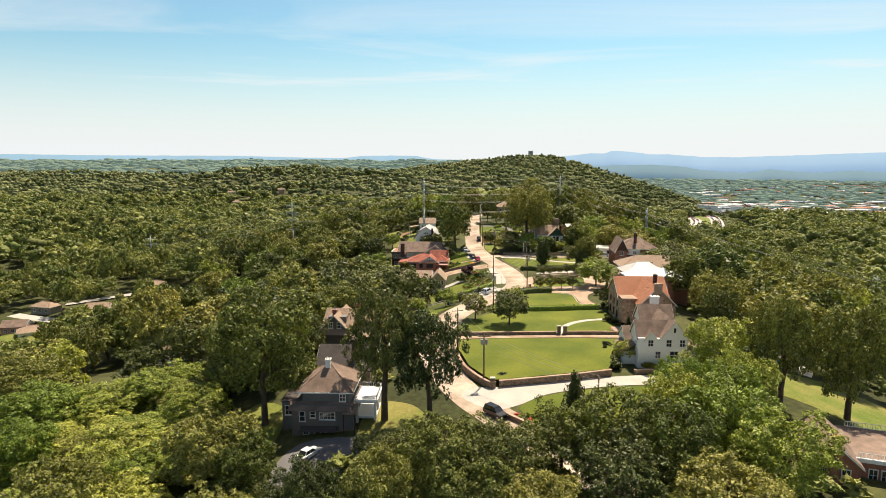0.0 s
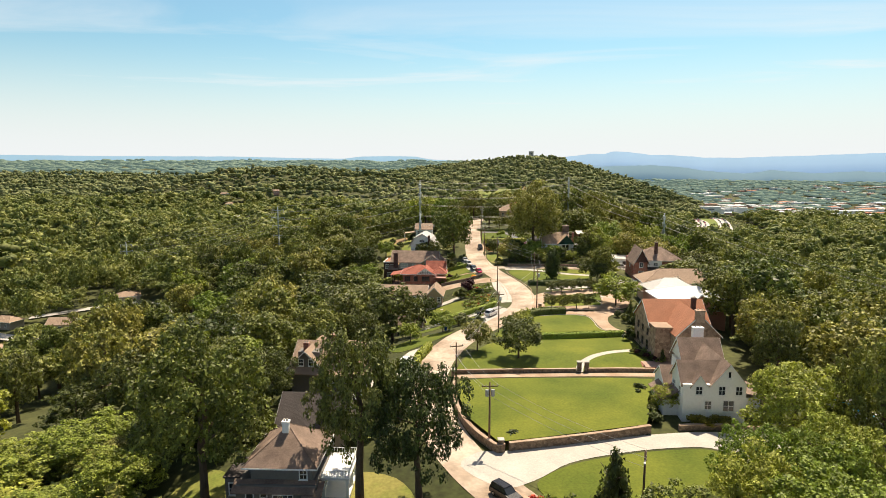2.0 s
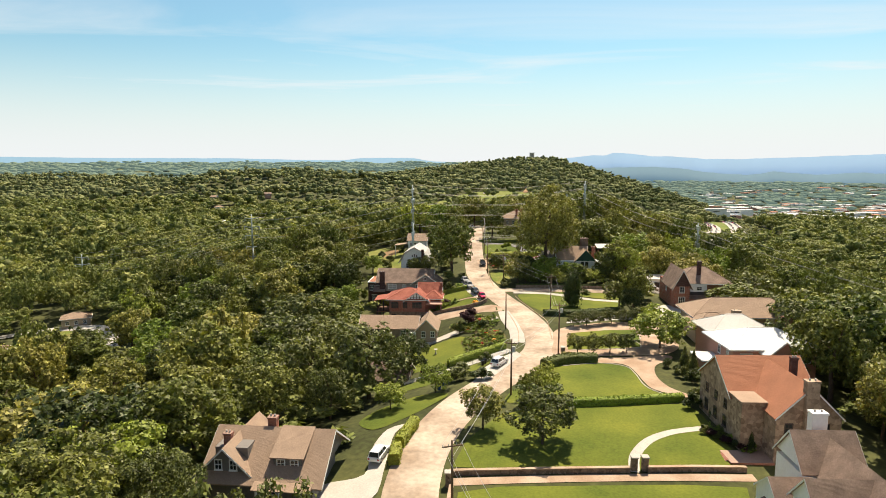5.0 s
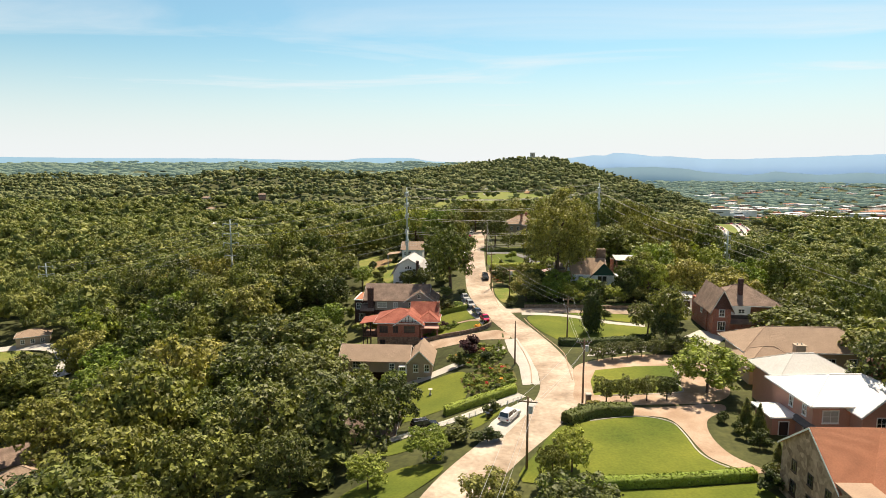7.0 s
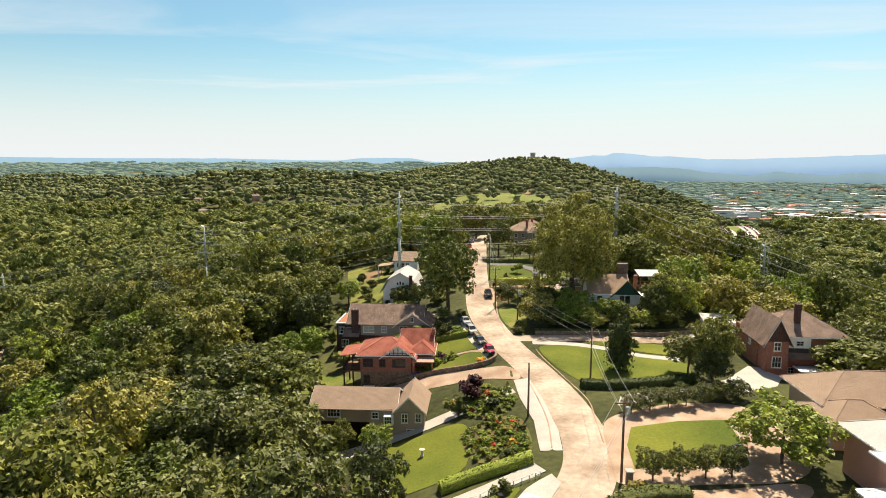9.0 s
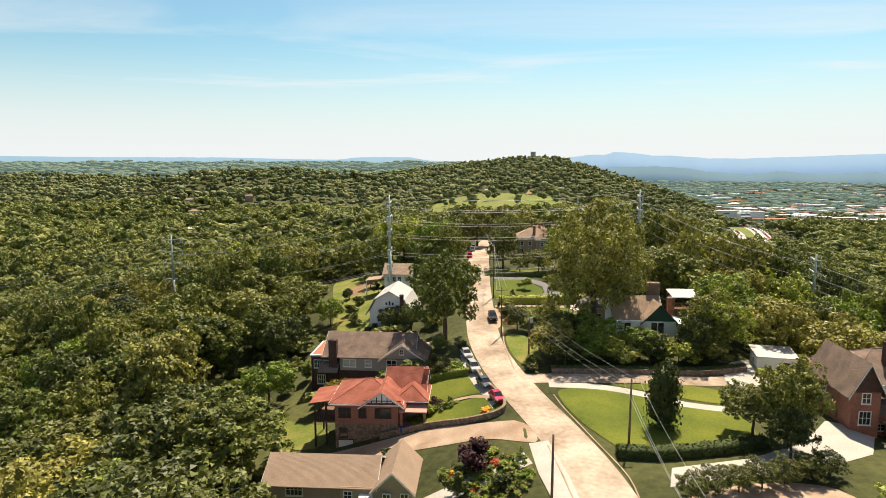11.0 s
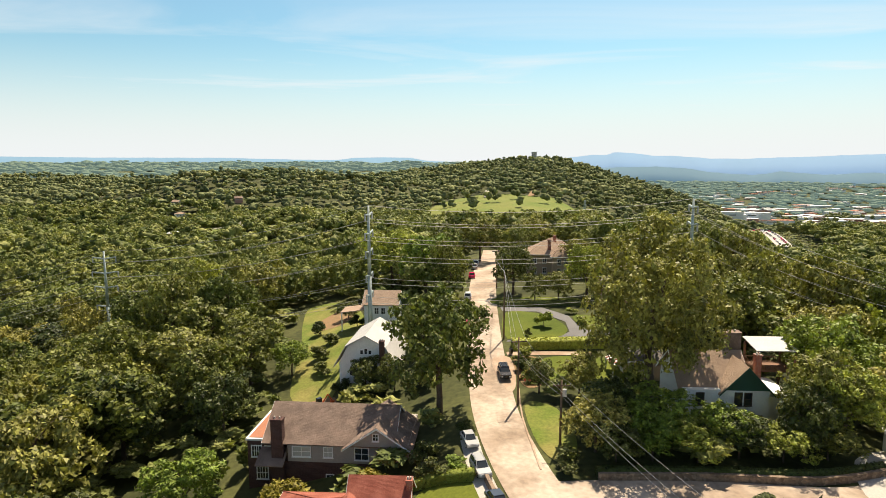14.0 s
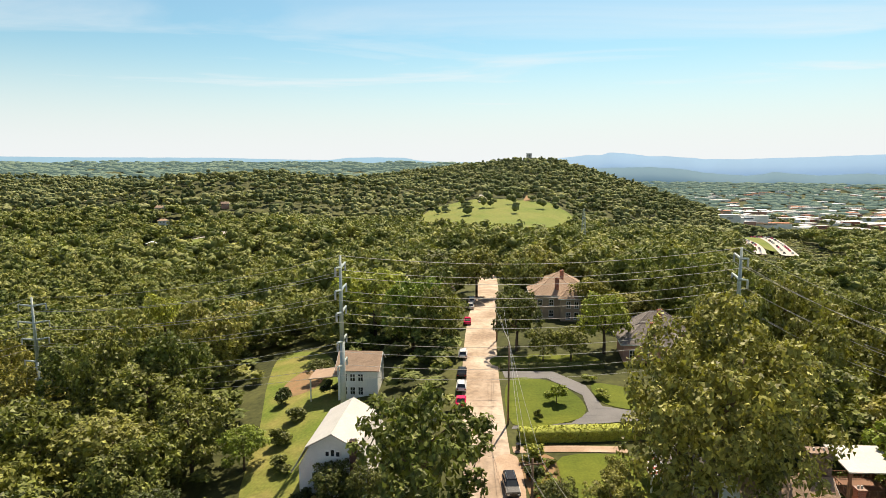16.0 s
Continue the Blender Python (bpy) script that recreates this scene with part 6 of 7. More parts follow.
# along the road and on the right
for x, y, hgt, r, kd in ((17.2, 153.6, 8.6, 5.0, "dark"), (8.6, 158.6, 7.1, 3.2, "oak"), (39.4, 237, 10.2, 3.0, "column"), (51.6, 233.6, 8.4, 3.8, "dark"), (54.6, 230, 13.6, 4.2, "oak"), (53, 226, 8, 3, "dark"), (20.6, 171.6, 5.9, 2.6, "bright"), (17.2, 167.6, 6.2, 2.0, "oak"), (5.6, 280.5, 21, 7.4, "oak"), (-8.4, 297, 6.8, 3.0, "dark"), (-2.7, 294, 6.6, 2.7, "dark"), (27.4, 266.6, 8.4, 4.2, "oak"), (36.6, 268, 8.8, 5.2, "bright"), (45, 266, 7.4, 4.0, "bright"), (31, 274, 8, 3.6, "dark"), (29.5, 264, 6, 3.4, "dark"), (34.5, 264.2, 7, 3.8, "bright"), (40.5, 263.8, 6.4, 4.0, "bright"), (46.5, 264.6, 6.8, 3.8, "dark"), (52, 263.6, 5.8, 3.8, "bright"), (58.4, 264.2, 5.6, 3.4, "oak"), (63, 268, 12, 5, "bright")):
    tree(x, y, hgt, r, kd)
for x, y, hgt, r, kd in ((59.4, 268.6, 13.4, 5.4, "oak"), (55.4, 264.4, 10.5, 3.6, "dark"), (38.4, 277.5, 30, 10.5, "grand"), (45, 289, 22, 6.5, "oak"), (-8.7, 368.7, 20, 9.6, "bright"), (1.7, 353, 18, 7.0, "bright"), (8.4, 346, 15, 4.6, "oak"), (25.2, 345.4, 14.3, 4.8, "dark"), (44.3, 343.2, 14.6, 5.2, "bright"), (30, 339, 7, 3.4, "oak"), (36, 339, 7.5, 3.6, "oak"), (59.7, 413, 18, 10, "oak"), (20, 400, 16, 8, "oak"), (38, 405, 16, 8, "oak"), (8, 415, 16, 8, "dark"), (32, 292.5, 5, 2.0, "oak"), (22.6, 286, 6, 2.6, "dark"), (29, 284, 7, 3.4, "oak")):
    tree(x, y, hgt, r, kd)
for x, y, hgt, r, kd in ((78, 139, 17, 7.5, "oak"), (74, 106, 22, 6.2, "oak"), (62, 107, 21, 5.2, "oak"), (66, 141, 13, 4.6, "dark"), (69, 150, 15, 5.6, "oak"), (72, 172, 17, 6, "oak"), (74, 186, 16, 6, "dark"), (91, 134, 17, 7.5, "oak"), (93, 203, 18, 12, "oak"), (95, 181, 18, 9.6, "dark"), (76, 158, 13, 6, "oak"), (88, 164, 19, 8, "oak"), (82, 179, 21, 10.5, "oak"), (80, 190, 16, 6, "oak"), (75, 164, 15, 5, "oak"), (70, 156, 10, 4, "dark"), (86, 152, 17, 7, "oak"), (100, 160, 17, 8, "oak"), (66, 198, 6, 2.4, "thin"), (84, 262, 15, 7, "oak"), (92, 240, 17, 8, "dark"), (100, 225, 17, 8, "oak"), (76, 272, 14, 6, "oak"), (70, 285, 15, 7, "bright"), (80, 300, 15, 7, "oak"), (66, 276, 11, 5, "bright")):
    tree(x, y, hgt, r, kd)
tree(51.0, 199.5, 9.6, 6.6, "bright", squash=4.9)
# two rows of small trees beside the forecourt
for k in range(4):
    tree(31.6 + 3.6 * k, 195.2 + 0.25 * k, 4.6, 1.9, "dark")
for k in range(7):
    tree(35.4 + 3.4 * k, 216.6 + 0.9 * k, 3.8, 1.9, "dark")
# shrubs
for x, y, hgt, r, kd in ((38.3, 137.5, 1.6, 1.3, "shrub"), (37.0, 134.8, 1.5, 1.2, "shrub"), (36.8, 128.4, 1.8, 1.5, "shrub"), (36.4, 125.0, 1.9, 1.6, "shrub"), (12.2, 119.2, 1.7, 1.5, "shrub"), (40.2, 129.6, 4.6, 2.4, "bright"), (44.4, 124.2, 1.6, 2.0, "yellow"), (47.4, 124.0, 1.5, 2.0, "yellow"), (55.4, 124.4, 3.4, 2.2, "shrub"), (12.4, 223.5, 2.2, 1.7, "shrub"), (9.4, 229.6, 4.4, 2.9, "plum"), (6.8, 224.4, 3.4, 1.7, "shrub"), (-3.5, 262.5, 3.6, 2.6, "yellow"), (-16, 266, 4.2, 3.0, "yellow"), (2.0, 249.8, 1.8, 1.4, "brightshrub"), (3.6, 252.4, 1.6, 1.2, "plum")):
    tree(x, y, hgt, r, kd)
for x, y, hgt, r, kd in ((4.6, 263.5, 3.0, 2.2, "shrub"), (8.0, 264.4, 1.6, 1.8, "brightshrub"), (9.5, 272, 2.4, 1.4, "shrub"), (3.2, 268, 3.2, 2.2, "shrub"), (28.6, 192.0, 1.4, 1.4, "yellow"), (22.4, 262, 2.8, 2.2, "shrub"), (-21, 318, 3.2, 2.4, "shrub"), (-20.5, 326, 2.8, 2.2, "shrub"), (-19, 309, 2.8, 2.2, "shrub"), (-24, 334, 3.6, 2.2, "shrub"), (-18.5, 344, 5, 2.6, "dark"), (-26, 312, 8, 4.0, "bright"), (-15, 335, 3.0, 1.8, "shrub"), (37, 328, 1.6, 1.4, "brightshrub"), (38, 321, 1.6, 1.5, "brightshrub"), (24.6, 313, 1.8, 0.8, "shrub"), (28.9, 318.7, 3.6, 2.0, "brightshrub"), (21.6, 300, 3.4, 1.8, "brightshrub"), (-12.4, 297.6, 3, 2, "shrub"), (-6, 296, 4, 2.2, "shrub"), (27, 366, 10, 4, "oak"), (48, 368, 12, 5, "oak"), (20.6, 296, 2.2, 1.6, "shrub"), (22.4, 292, 1.8, 1.6, "yellow")):
    tree(x, y, hgt, r, kd)
for x, y, hgt, r, kd in ((6, 186.4, 2.6, 2.4, "shrub"), (11.6, 193.6, 2.2, 1.5, "shrub"), (9.8, 180.4, 2.2, 2.0, "shrub"), (5, 181, 2.8, 2.4, "shrub"), (-4, 240, 1.4, 1.2, "shrub"), (13.6, 204.6, 1.4, 1.4, "shrub"), (10.6, 212, 1.2, 1.3, "brightshrub"), (14.6, 213.6, 1.0, 1.2, "yellow"), (11, 207.6, 1.1, 1.2, "brightshrub"), (14, 227, 1.2, 1.4, "brightshrub"), (16.4, 224, 1.0, 1.0, "brightshrub"), (12, 232, 1.2, 1.3, "brightshrub"), (57, 246, 1.4, 1.2, "shrub"), (44.6, 253.2, 1.5, 1.9, "shrub"), (47.2, 252.6, 1.5, 1.7, "shrub"), (53, 130, 2.6, 2.0, "shrub")):
    tree(x, y, hgt, r, kd)
# clipped balls beside the pink house and the stone house
for x, y, r in ((48.2, 186.6, 1.15), (48.6, 183.8, 1.1), (49.0, 181.0, 1.35), (50.6, 179.8, 1.3), (49.6, 178.2, 1.4), (46.2, 169.4, 1.7), (45.0, 166.8, 1.6), (47.0, 165.6, 1.1)):
    tree(x, y, r * 1.7, r, "shrub")
for x, y, hh in ((50.6, 184.6, 5.0), (51.4, 182.2, 5.0), (46.6, 162.4, 2.8), (47.4, 151.6, 3.0), (50.2, 174.4, 2.8), (51.4, 174.2, 2.8), (52.6, 174, 2.8), (53.8, 173.8, 2.8)):
    tree(x, y, hh, hh * 0.24, "cone")
for k in range(6):
    tree(43.2 + 0.55 * k, 157.0 - 1.15 * k, 1.3, 0.85, "plum" if k % 2 else "shrub")

# ---- hedges ----


def hedge(line, h, w, mat, label):
    """Clipped hedge: leaf sprays thick on a long rounded body."""
    pts = smooth_loop(line, False, 5)
    root = thing("hedge", pose(pts[0].x, pts[0].y, z_at(pts[0].x, pts[0].y)), label, "hedge")
    o = root.matrix_basis.translation
    rng = np.random.default_rng(int(abs(line[0][0] * 10 + line[0][1])))
    vs, fs = [], []
    rows = []
    for i, p in enumerate(pts):
        d = (pts[min(i + 1, len(pts) - 1)] - pts[max(i - 1, 0)]).normalized()
        s = Vector((-d.y, d.x))
        z = z_at(p.x, p.y)
        for a, b in ((-0.5, -0.1), (-0.5, 0.8), (-0.36, 1.0), (0.36, 1.0), (0.5, 0.8), (0.5, -0.1)):
            q = p + s * w * a * (0.95 + 0.1 * rng.random())
            vs.append((q.x - o.x, q.y - o.y, z + h * b * (0.96 + 0.06 * rng.random()) - o.z))
    for i in range(len(pts) - 1):
        for k in range(5):
            a, b = i * 6 + k, (i + 1) * 6 + k
            fs += [(a, a + 1, b + 1), (a, b + 1, b)]
    n0 = len(pts)
    for e in (0, (n0 - 1) * 6):
        fs += [(e, e + k, e + k + 1) for k in range(1, 5)]
    vs = np.array(vs)
    base = len(vs)
    length = sum((b - a).length for a, b in zip(pts, pts[1:]))
    leaves = int(min(4200, length * (2 * h + w) * 22))
    tri = np.array(fs)
    area = np.linalg.norm(np.cross(vs[tri[:, 1]] - vs[tri[:, 0]], vs[tri[:, 2]] - vs[tri[:, 0]]), axis=1)
    pick = rng.choice(len(tri), leaves, p=area / area.sum())
    u, v = rng.random((2, leaves, 1))
    u, v = np.where(u + v > 1, 1 - u, u), np.where(u + v > 1, 1 - v, v)
    p = vs[tri[pick, 0]] * (1 - u - v) + vs[tri[pick, 1]] * u + vs[tri[pick, 2]] * v
    a = rng.normal(0, 1, (leaves, 3)) * 0.13
    b = rng.normal(0, 1, (leaves, 3)) * 0.13
    q = np.stack([p - a, p + b, p + a], 1).reshape(-1, 3)
    f = np.concatenate([tri, base + np.arange(leaves * 3).reshape(-1, 3)])
    ob = new("foliage", array_mesh("foliage", np.concatenate([vs, q]), f, mat))
    ob.parent = root
    return root


hedge([(15.6, 167.2), (24, 167.8), (34, 168.6), (44.6, 170.0)], 1.3, 1.5, M["leaf_bright"], "long clipped green hedge between two lawns")
hedge([(23.0, 186.8), (27, 189.6), (31, 190.6), (34.6, 190.4)], 1.7, 2.4, M["leaf_dark"], "thick clipped hedge beside a drive")
hedge([(3.5, 199.6), (9, 200.8), (16.6, 201.6)], 1.5, 2.0, M["leaf_bright"], "broad clipped hedge above a retaining wall")
hedge([(29.6, 228), (36, 227.6), (44, 228.8), (52, 230.6)], 1.5, 2.0, M["leaf_dark"], "dark clipped hedge round a corner lawn")
hedge([(26, 260.6), (40, 260.4), (54, 259.6), (64, 261.4)], 1.2, 1.2, M["leaf_dark"], "long dark hedge along a side street")
hedge([(20.4, 306.6), (28, 306.8), (36, 307.2), (43, 307.6)], 1.9, 2.6, M["leaf_bright"], "tall clipped hedge between two gardens")
hedge([(20.4, 334.6), (30, 334.8), (42, 335.4)], 1.2, 1.4, M["leaf_dark"], "low clipped hedge before a front garden")
hedge([(-4.6, 147.6), (-4.4, 151.4)], 1.7, 1.5, M["leaf_bright"], "clipped hedge block beside the road")
hedge([(-4.2, 152.6), (-3.2, 156.4), (-2.2, 160)], 1.7, 1.5, M["leaf_bright"], "clipped hedge block beside the road")
hedge([(1.6, 262.6), (6, 262.4), (10.2, 261.2)], 1.3, 1.4, M["leaf_bright"], "clipped hedge above parked cars")
hedge([(65, 258.4), (69, 257.6)], 1.4, 1.4, M["leaf_bright"], "short clipped hedge before a white garage")

# ---- woods ----


def scatter(region, spacing, seed, keep):
    rng = np.random.default_rng(seed)
    x0, x1, y0, y1 = region
    xs, ys = np.meshgrid(np.arange(x0, x1, spacing), np.arange(y0, y1, spacing))
    p = np.stack([xs.ravel(), ys.ravel()], 1) + rng.uniform(-0.42, 0.42, (xs.size, 2)) * spacing
    return np.array([q for q in p if keep(q[0], q[1])])


BOXES = [(min(a for a, _ in o), max(a for a, _ in o), min(b for _, b in o), max(b for _, b in o), o) for o in OPEN]


def is_open(x, y, g=3.0):
    for a, b, c, d, o in BOXES:
        if a - g < x < b + g and c - g < y < d + g:
            if inside((x, y), o) or min((x - u) ** 2 + (y - v) ** 2 for u, v in o) < g * g:
                return True
    return False


def woods(name, points, templates, rad, hgt, mat, label, seed):
    rng = np.random.default_rng(seed)
    vs, fs, base = [], [], 0
    zs = land(points[:, 0], points[:, 1])
    for (x, y), z in zip(points, zs):
        v, f = templates[rng.integers(len(templates))]
        a = rng.uniform(0, math.tau)
        r, h_ = rng.uniform(*rad), rng.uniform(*hgt)
        c, s = math.cos(a) * r, math.sin(a) * r
        w = np.empty_like(v)
        w[:, 0], w[:, 1], w[:, 2] = x + v[:, 0] * c - v[:, 1] * s, y + v[:, 0] * s + v[:, 1] * c, z + h_ * (0.6 + 0.42 * v[:, 2])
        vs.append(w)
        fs.append(f + base)
        base += len(v)
    ob = new(name, array_mesh(name, np.concatenate(vs), np.concatenate(fs), mat))
    return tagged(ob, label, "woods", kind="stuff")


LISTED = [(o.matrix_basis.translation.x, o.matrix_basis.translation.y) for o in scene.objects if o.get("category") == "tree"]


def clear_of_trees(x, y, g=6.0):
    return all((x - a) ** 2 + (y - b) ** 2 > g * g for a, b in LISTED)


def hill_open(x, y):
    if y > 1000 and -60 < x < 240 and y < 1310 and math.sin(x * 0.09) * math.sin(y * 0.06) > 0.5:
        return False
    return (-60 < x < 240 and 860 < y < 1310 and inside((x, y), BOXES_MEADOW) and (y < 1040 or math.sin(x * 0.09) * math.sin(y * 0.06) < 0.5)) or is_open(x, y, 6)


ROADS_R = [o for o in OPEN if o is not LOW and max(a for a, _ in o) > 380 and 330 < min(a for a, _ in o) < 420 and max(b for _, b in o) < 1200]
BOXES_MEADOW = [o for o in OPEN if 850 < min(b for _, b in o) < 900 and 200 < max(a for a, _ in o) < 215][0]
near_t = [canopy(100 + k, 6, 46, 1150, 0.075, 0.19, core=0.0) for k in range(6)]
# the nearest woodland trees, one by one
for region, seed_ in (((-118, -44, 92, 395), 31), ((62, 128, 150, 370), 32)):
    rng = random.Random(seed_)
    for x, y in scatter(region, 13.6, seed_, lambda x, y: abs(x) < 0.75 * y + 30 and (y > 130 or x > 0) and not is_open(x, y) and clear_of_trees(x, y, 8.5)):
        tree(float(x), float(y), rng.uniform(9, 24), rng.uniform(5.4, 9.0), rng.choice(("oak", "oak", "oak", "dark", "bright", "thin")))
rng = random.Random(33)
for x, y in scatter((-100, -44, 70, 130), 8.5, 33, lambda x, y: not is_open(x, y) and clear_of_trees(x, y, 5.0)):
    tree(float(x), float(y), rng.uniform(4.5, 9), rng.uniform(4.0, 6.0), rng.choice(("bright", "bright", "oak")), squash=rng.uniform(2.8, 4.2))
pts = scatter((-260, -118, 90, 420), 12.4, 1, lambda x, y: x > -0.75 * y - 40 and not is_open(x, y) and clear_of_trees(x, y))
pts = np.concatenate([pts, scatter((-118, -44, 395, 420), 12.4, 11, lambda x, y: not is_open(x, y) and clear_of_trees(x, y))])
woods("woodland", pts, near_t, (5.4, 9.6), (9, 24), M["woods"], "dense mixed broadleaf woodland on the ridge side", 1)
pts = scatter((128, 290, 150, 420), 12.4, 2, lambda x, y: x < 0.75 * y + 40 and not is_open(x, y) and clear_of_trees(x, y))
pts = np.concatenate([pts, scatter((62, 128, 370, 420), 12.4, 12, lambda x, y: not is_open(x, y) and clear_of_trees(x, y))])
woods("woodland", pts, near_t, (5.4, 9.6), (9, 24), M["woods"], "dense mixed broadleaf woodland below the houses", 2)
pts = scatter((-44, 62, 350, 420), 10.5, 3, lambda x, y: not is_open(x, y) and clear_of_trees(x, y) and abs(x - float(curve_at(y, ROAD_X))) > 9)
woods("woodland", pts, near_t, (4.6, 7.0), (11, 16), M["woods"], "tall trees on the crest of the ridge", 3)
brush_t = [crown_arrays(150 + k, 3, 90, 0.24, core=0.9) for k in range(4)]
pts = scatter((-70, 112, 62, 420), 5.6, 7, lambda x, y: (x < -11 or x > 60 or y < 94 or y > 350 or (x < 11 and y > 263) or (22 < x < 66 and 262 < y < 302)) and not is_open(x, y, 3.2) and not (x > 20 and y < 62))
woods("undergrowth", pts, brush_t, (2.4, 4.2), (2.2, 5.0), M["woods"], "tangled shrubs and saplings below the trees", 7)
pts = scatter((300, 520, 740, 1130), 9, 8, lambda x, y: inside((x, y), LOW) and not any(inside((x, y), o) for o in ROADS_R))
woods("scrub", pts, brush_t, (3.6, 6.0), (1.5, 3.2), M["woods"], "low scrub on the slope above the highway", 8)
mid_t = [canopy(200 + k, 3, 16, 170, 0.13, 0.28, core=0.9) for k in range(6)]
band_t = [canopy(250 + k, 4, 30, 560, 0.095, 0.22, core=0.6) for k in range(5)]
pts = scatter((-500, 520, 420, 620), 13.2, 14, lambda x, y: abs(x) < 0.72 * (y - 150) + 60 and not is_open(x, y, 6))
woods("far_woodland", pts, band_t, (6.0, 10.5), (10, 23), M["woods"], "broadleaf woodland on the saddle beyond the crest", 14)
pts = scatter((-700, 760, 420, 1000), 14.2, 4, lambda x, y: abs(x) < 0.72 * y + 60 and not (y < 620 and abs(x) < 0.72 * (y - 150) + 60) and not is_open(x, y, 6))
woods("far_woodland", pts, mid_t, (6.8, 12.5), (11, 24), M["woods"], "rolling broadleaf woodland beyond the houses", 4)
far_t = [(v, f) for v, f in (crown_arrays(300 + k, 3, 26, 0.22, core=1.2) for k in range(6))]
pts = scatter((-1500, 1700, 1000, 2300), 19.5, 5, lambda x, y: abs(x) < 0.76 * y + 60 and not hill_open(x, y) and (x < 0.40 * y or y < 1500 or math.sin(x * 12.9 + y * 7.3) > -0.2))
woods("far_woodland", pts, far_t, (8, 15), (10, 25), M["farwoods_haze"], "distant wooded hills", 5)

# ---- mountains on the horizon ----


# distance haze painted as emission: land with this material glows in the haze colour
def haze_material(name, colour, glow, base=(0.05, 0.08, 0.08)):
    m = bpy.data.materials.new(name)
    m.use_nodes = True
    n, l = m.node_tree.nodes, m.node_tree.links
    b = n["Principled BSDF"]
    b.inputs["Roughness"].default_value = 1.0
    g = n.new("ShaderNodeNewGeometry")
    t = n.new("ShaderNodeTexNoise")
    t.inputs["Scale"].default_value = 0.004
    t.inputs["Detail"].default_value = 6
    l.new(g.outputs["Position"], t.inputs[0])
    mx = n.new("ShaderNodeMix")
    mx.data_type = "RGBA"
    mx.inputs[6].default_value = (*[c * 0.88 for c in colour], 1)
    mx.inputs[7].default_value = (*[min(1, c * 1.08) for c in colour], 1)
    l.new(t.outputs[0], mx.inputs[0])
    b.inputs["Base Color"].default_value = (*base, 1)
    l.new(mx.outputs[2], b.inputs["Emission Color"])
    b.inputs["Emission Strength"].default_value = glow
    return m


def mountains(name, dist, a0, a1, profile, colour, glow, label, foot=-200):
    """A range seen at the edge of the land; profile(angle) gives its crest."""
    vs, fs, n = [], [], 160
    for k in range(n + 1):
        a = radians(a0 + (a1 - a0) * k / n)
        top = profile(math.degrees(a))
        for r, z in ((dist, foot), (dist + 40, foot + (top - foot) * 0.55), (dist + 110, top), (dist + 200, foot)):
            vs.append((r * math.sin(a), r * math.cos(a), z))
    for k in range(n):
        for j in range(3):
            i = k * 4 + j
            fs.append((i, i + 4, i + 5, i + 1))
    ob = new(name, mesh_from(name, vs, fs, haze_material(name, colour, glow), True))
    return tagged(ob, label, "mountains", kind="structure")


def crest(base, *hills, rough=3.0):
    def f(a):
        z = base + sum(h_ * math.exp(-((a - c) / w) ** 2) for c, w, h_ in hills)
        return z + rough * noise.fractal((a * 0.9, base * 0.1, 0.0), 1.0, 2.0, 5)
    return f


# woods past 2300 m glow bluish, aerial haze put into their emission
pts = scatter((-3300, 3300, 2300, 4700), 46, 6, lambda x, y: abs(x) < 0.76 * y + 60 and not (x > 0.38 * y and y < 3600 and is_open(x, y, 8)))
woods("distant_woodland", pts, [(ICO1[0] * np.array([1, 1, 1.0]), ICO1[1])], (18, 30), (9, 19), haze_material("far_plain_haze", (0.068, 0.10, 0.095), 1.0, (0.11, 0.14, 0.07)), "hazy far plain covered with woods", 6)


def crest_table(table, rough, seed):
    return lambda a: float(curve_at(a, table)) + rough * noise.fractal((a * 0.8, seed, 0.0), 1.0, 2.0, 5)


# the blue of these ranges is haze, given as emission
mountains("mountain_range", 4780, -48, 8, crest_table(((-48, 84), (-36, 81), (-28, 74), (-19, 74), (-12, 60), (-9, 58), (-7.5, 74), (-5, 78), (-2.5, 74), (-1, 50), (2, 40), (8, 40)), 2.5, 1.0), (0.17, 0.28, 0.39), 1.0, "low hills on the horizon, pale blue haze painted as glow")
mountains("mountain_range", 4770, 4, 48, crest_table(((4, 40), (9, 46), (11.5, 74), (13.6, 94), (14.6, 92), (15.3, 110), (16.8, 106), (18.5, 84), (20, 84), (22.9, 64), (25, 62), (29.7, 73), (36, 93), (48, 100)), 3.0, 2.0), (0.205, 0.30, 0.43), 1.0, "long mountain range on the horizon, blue haze painted as glow")
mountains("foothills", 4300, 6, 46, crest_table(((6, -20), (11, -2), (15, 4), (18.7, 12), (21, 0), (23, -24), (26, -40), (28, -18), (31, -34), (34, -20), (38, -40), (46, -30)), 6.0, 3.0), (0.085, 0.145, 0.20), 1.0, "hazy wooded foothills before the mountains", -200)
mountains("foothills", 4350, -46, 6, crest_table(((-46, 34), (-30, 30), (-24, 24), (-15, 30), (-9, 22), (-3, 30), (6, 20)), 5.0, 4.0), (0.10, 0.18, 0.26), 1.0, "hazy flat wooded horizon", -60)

# ---- pylons, poles and cables ----


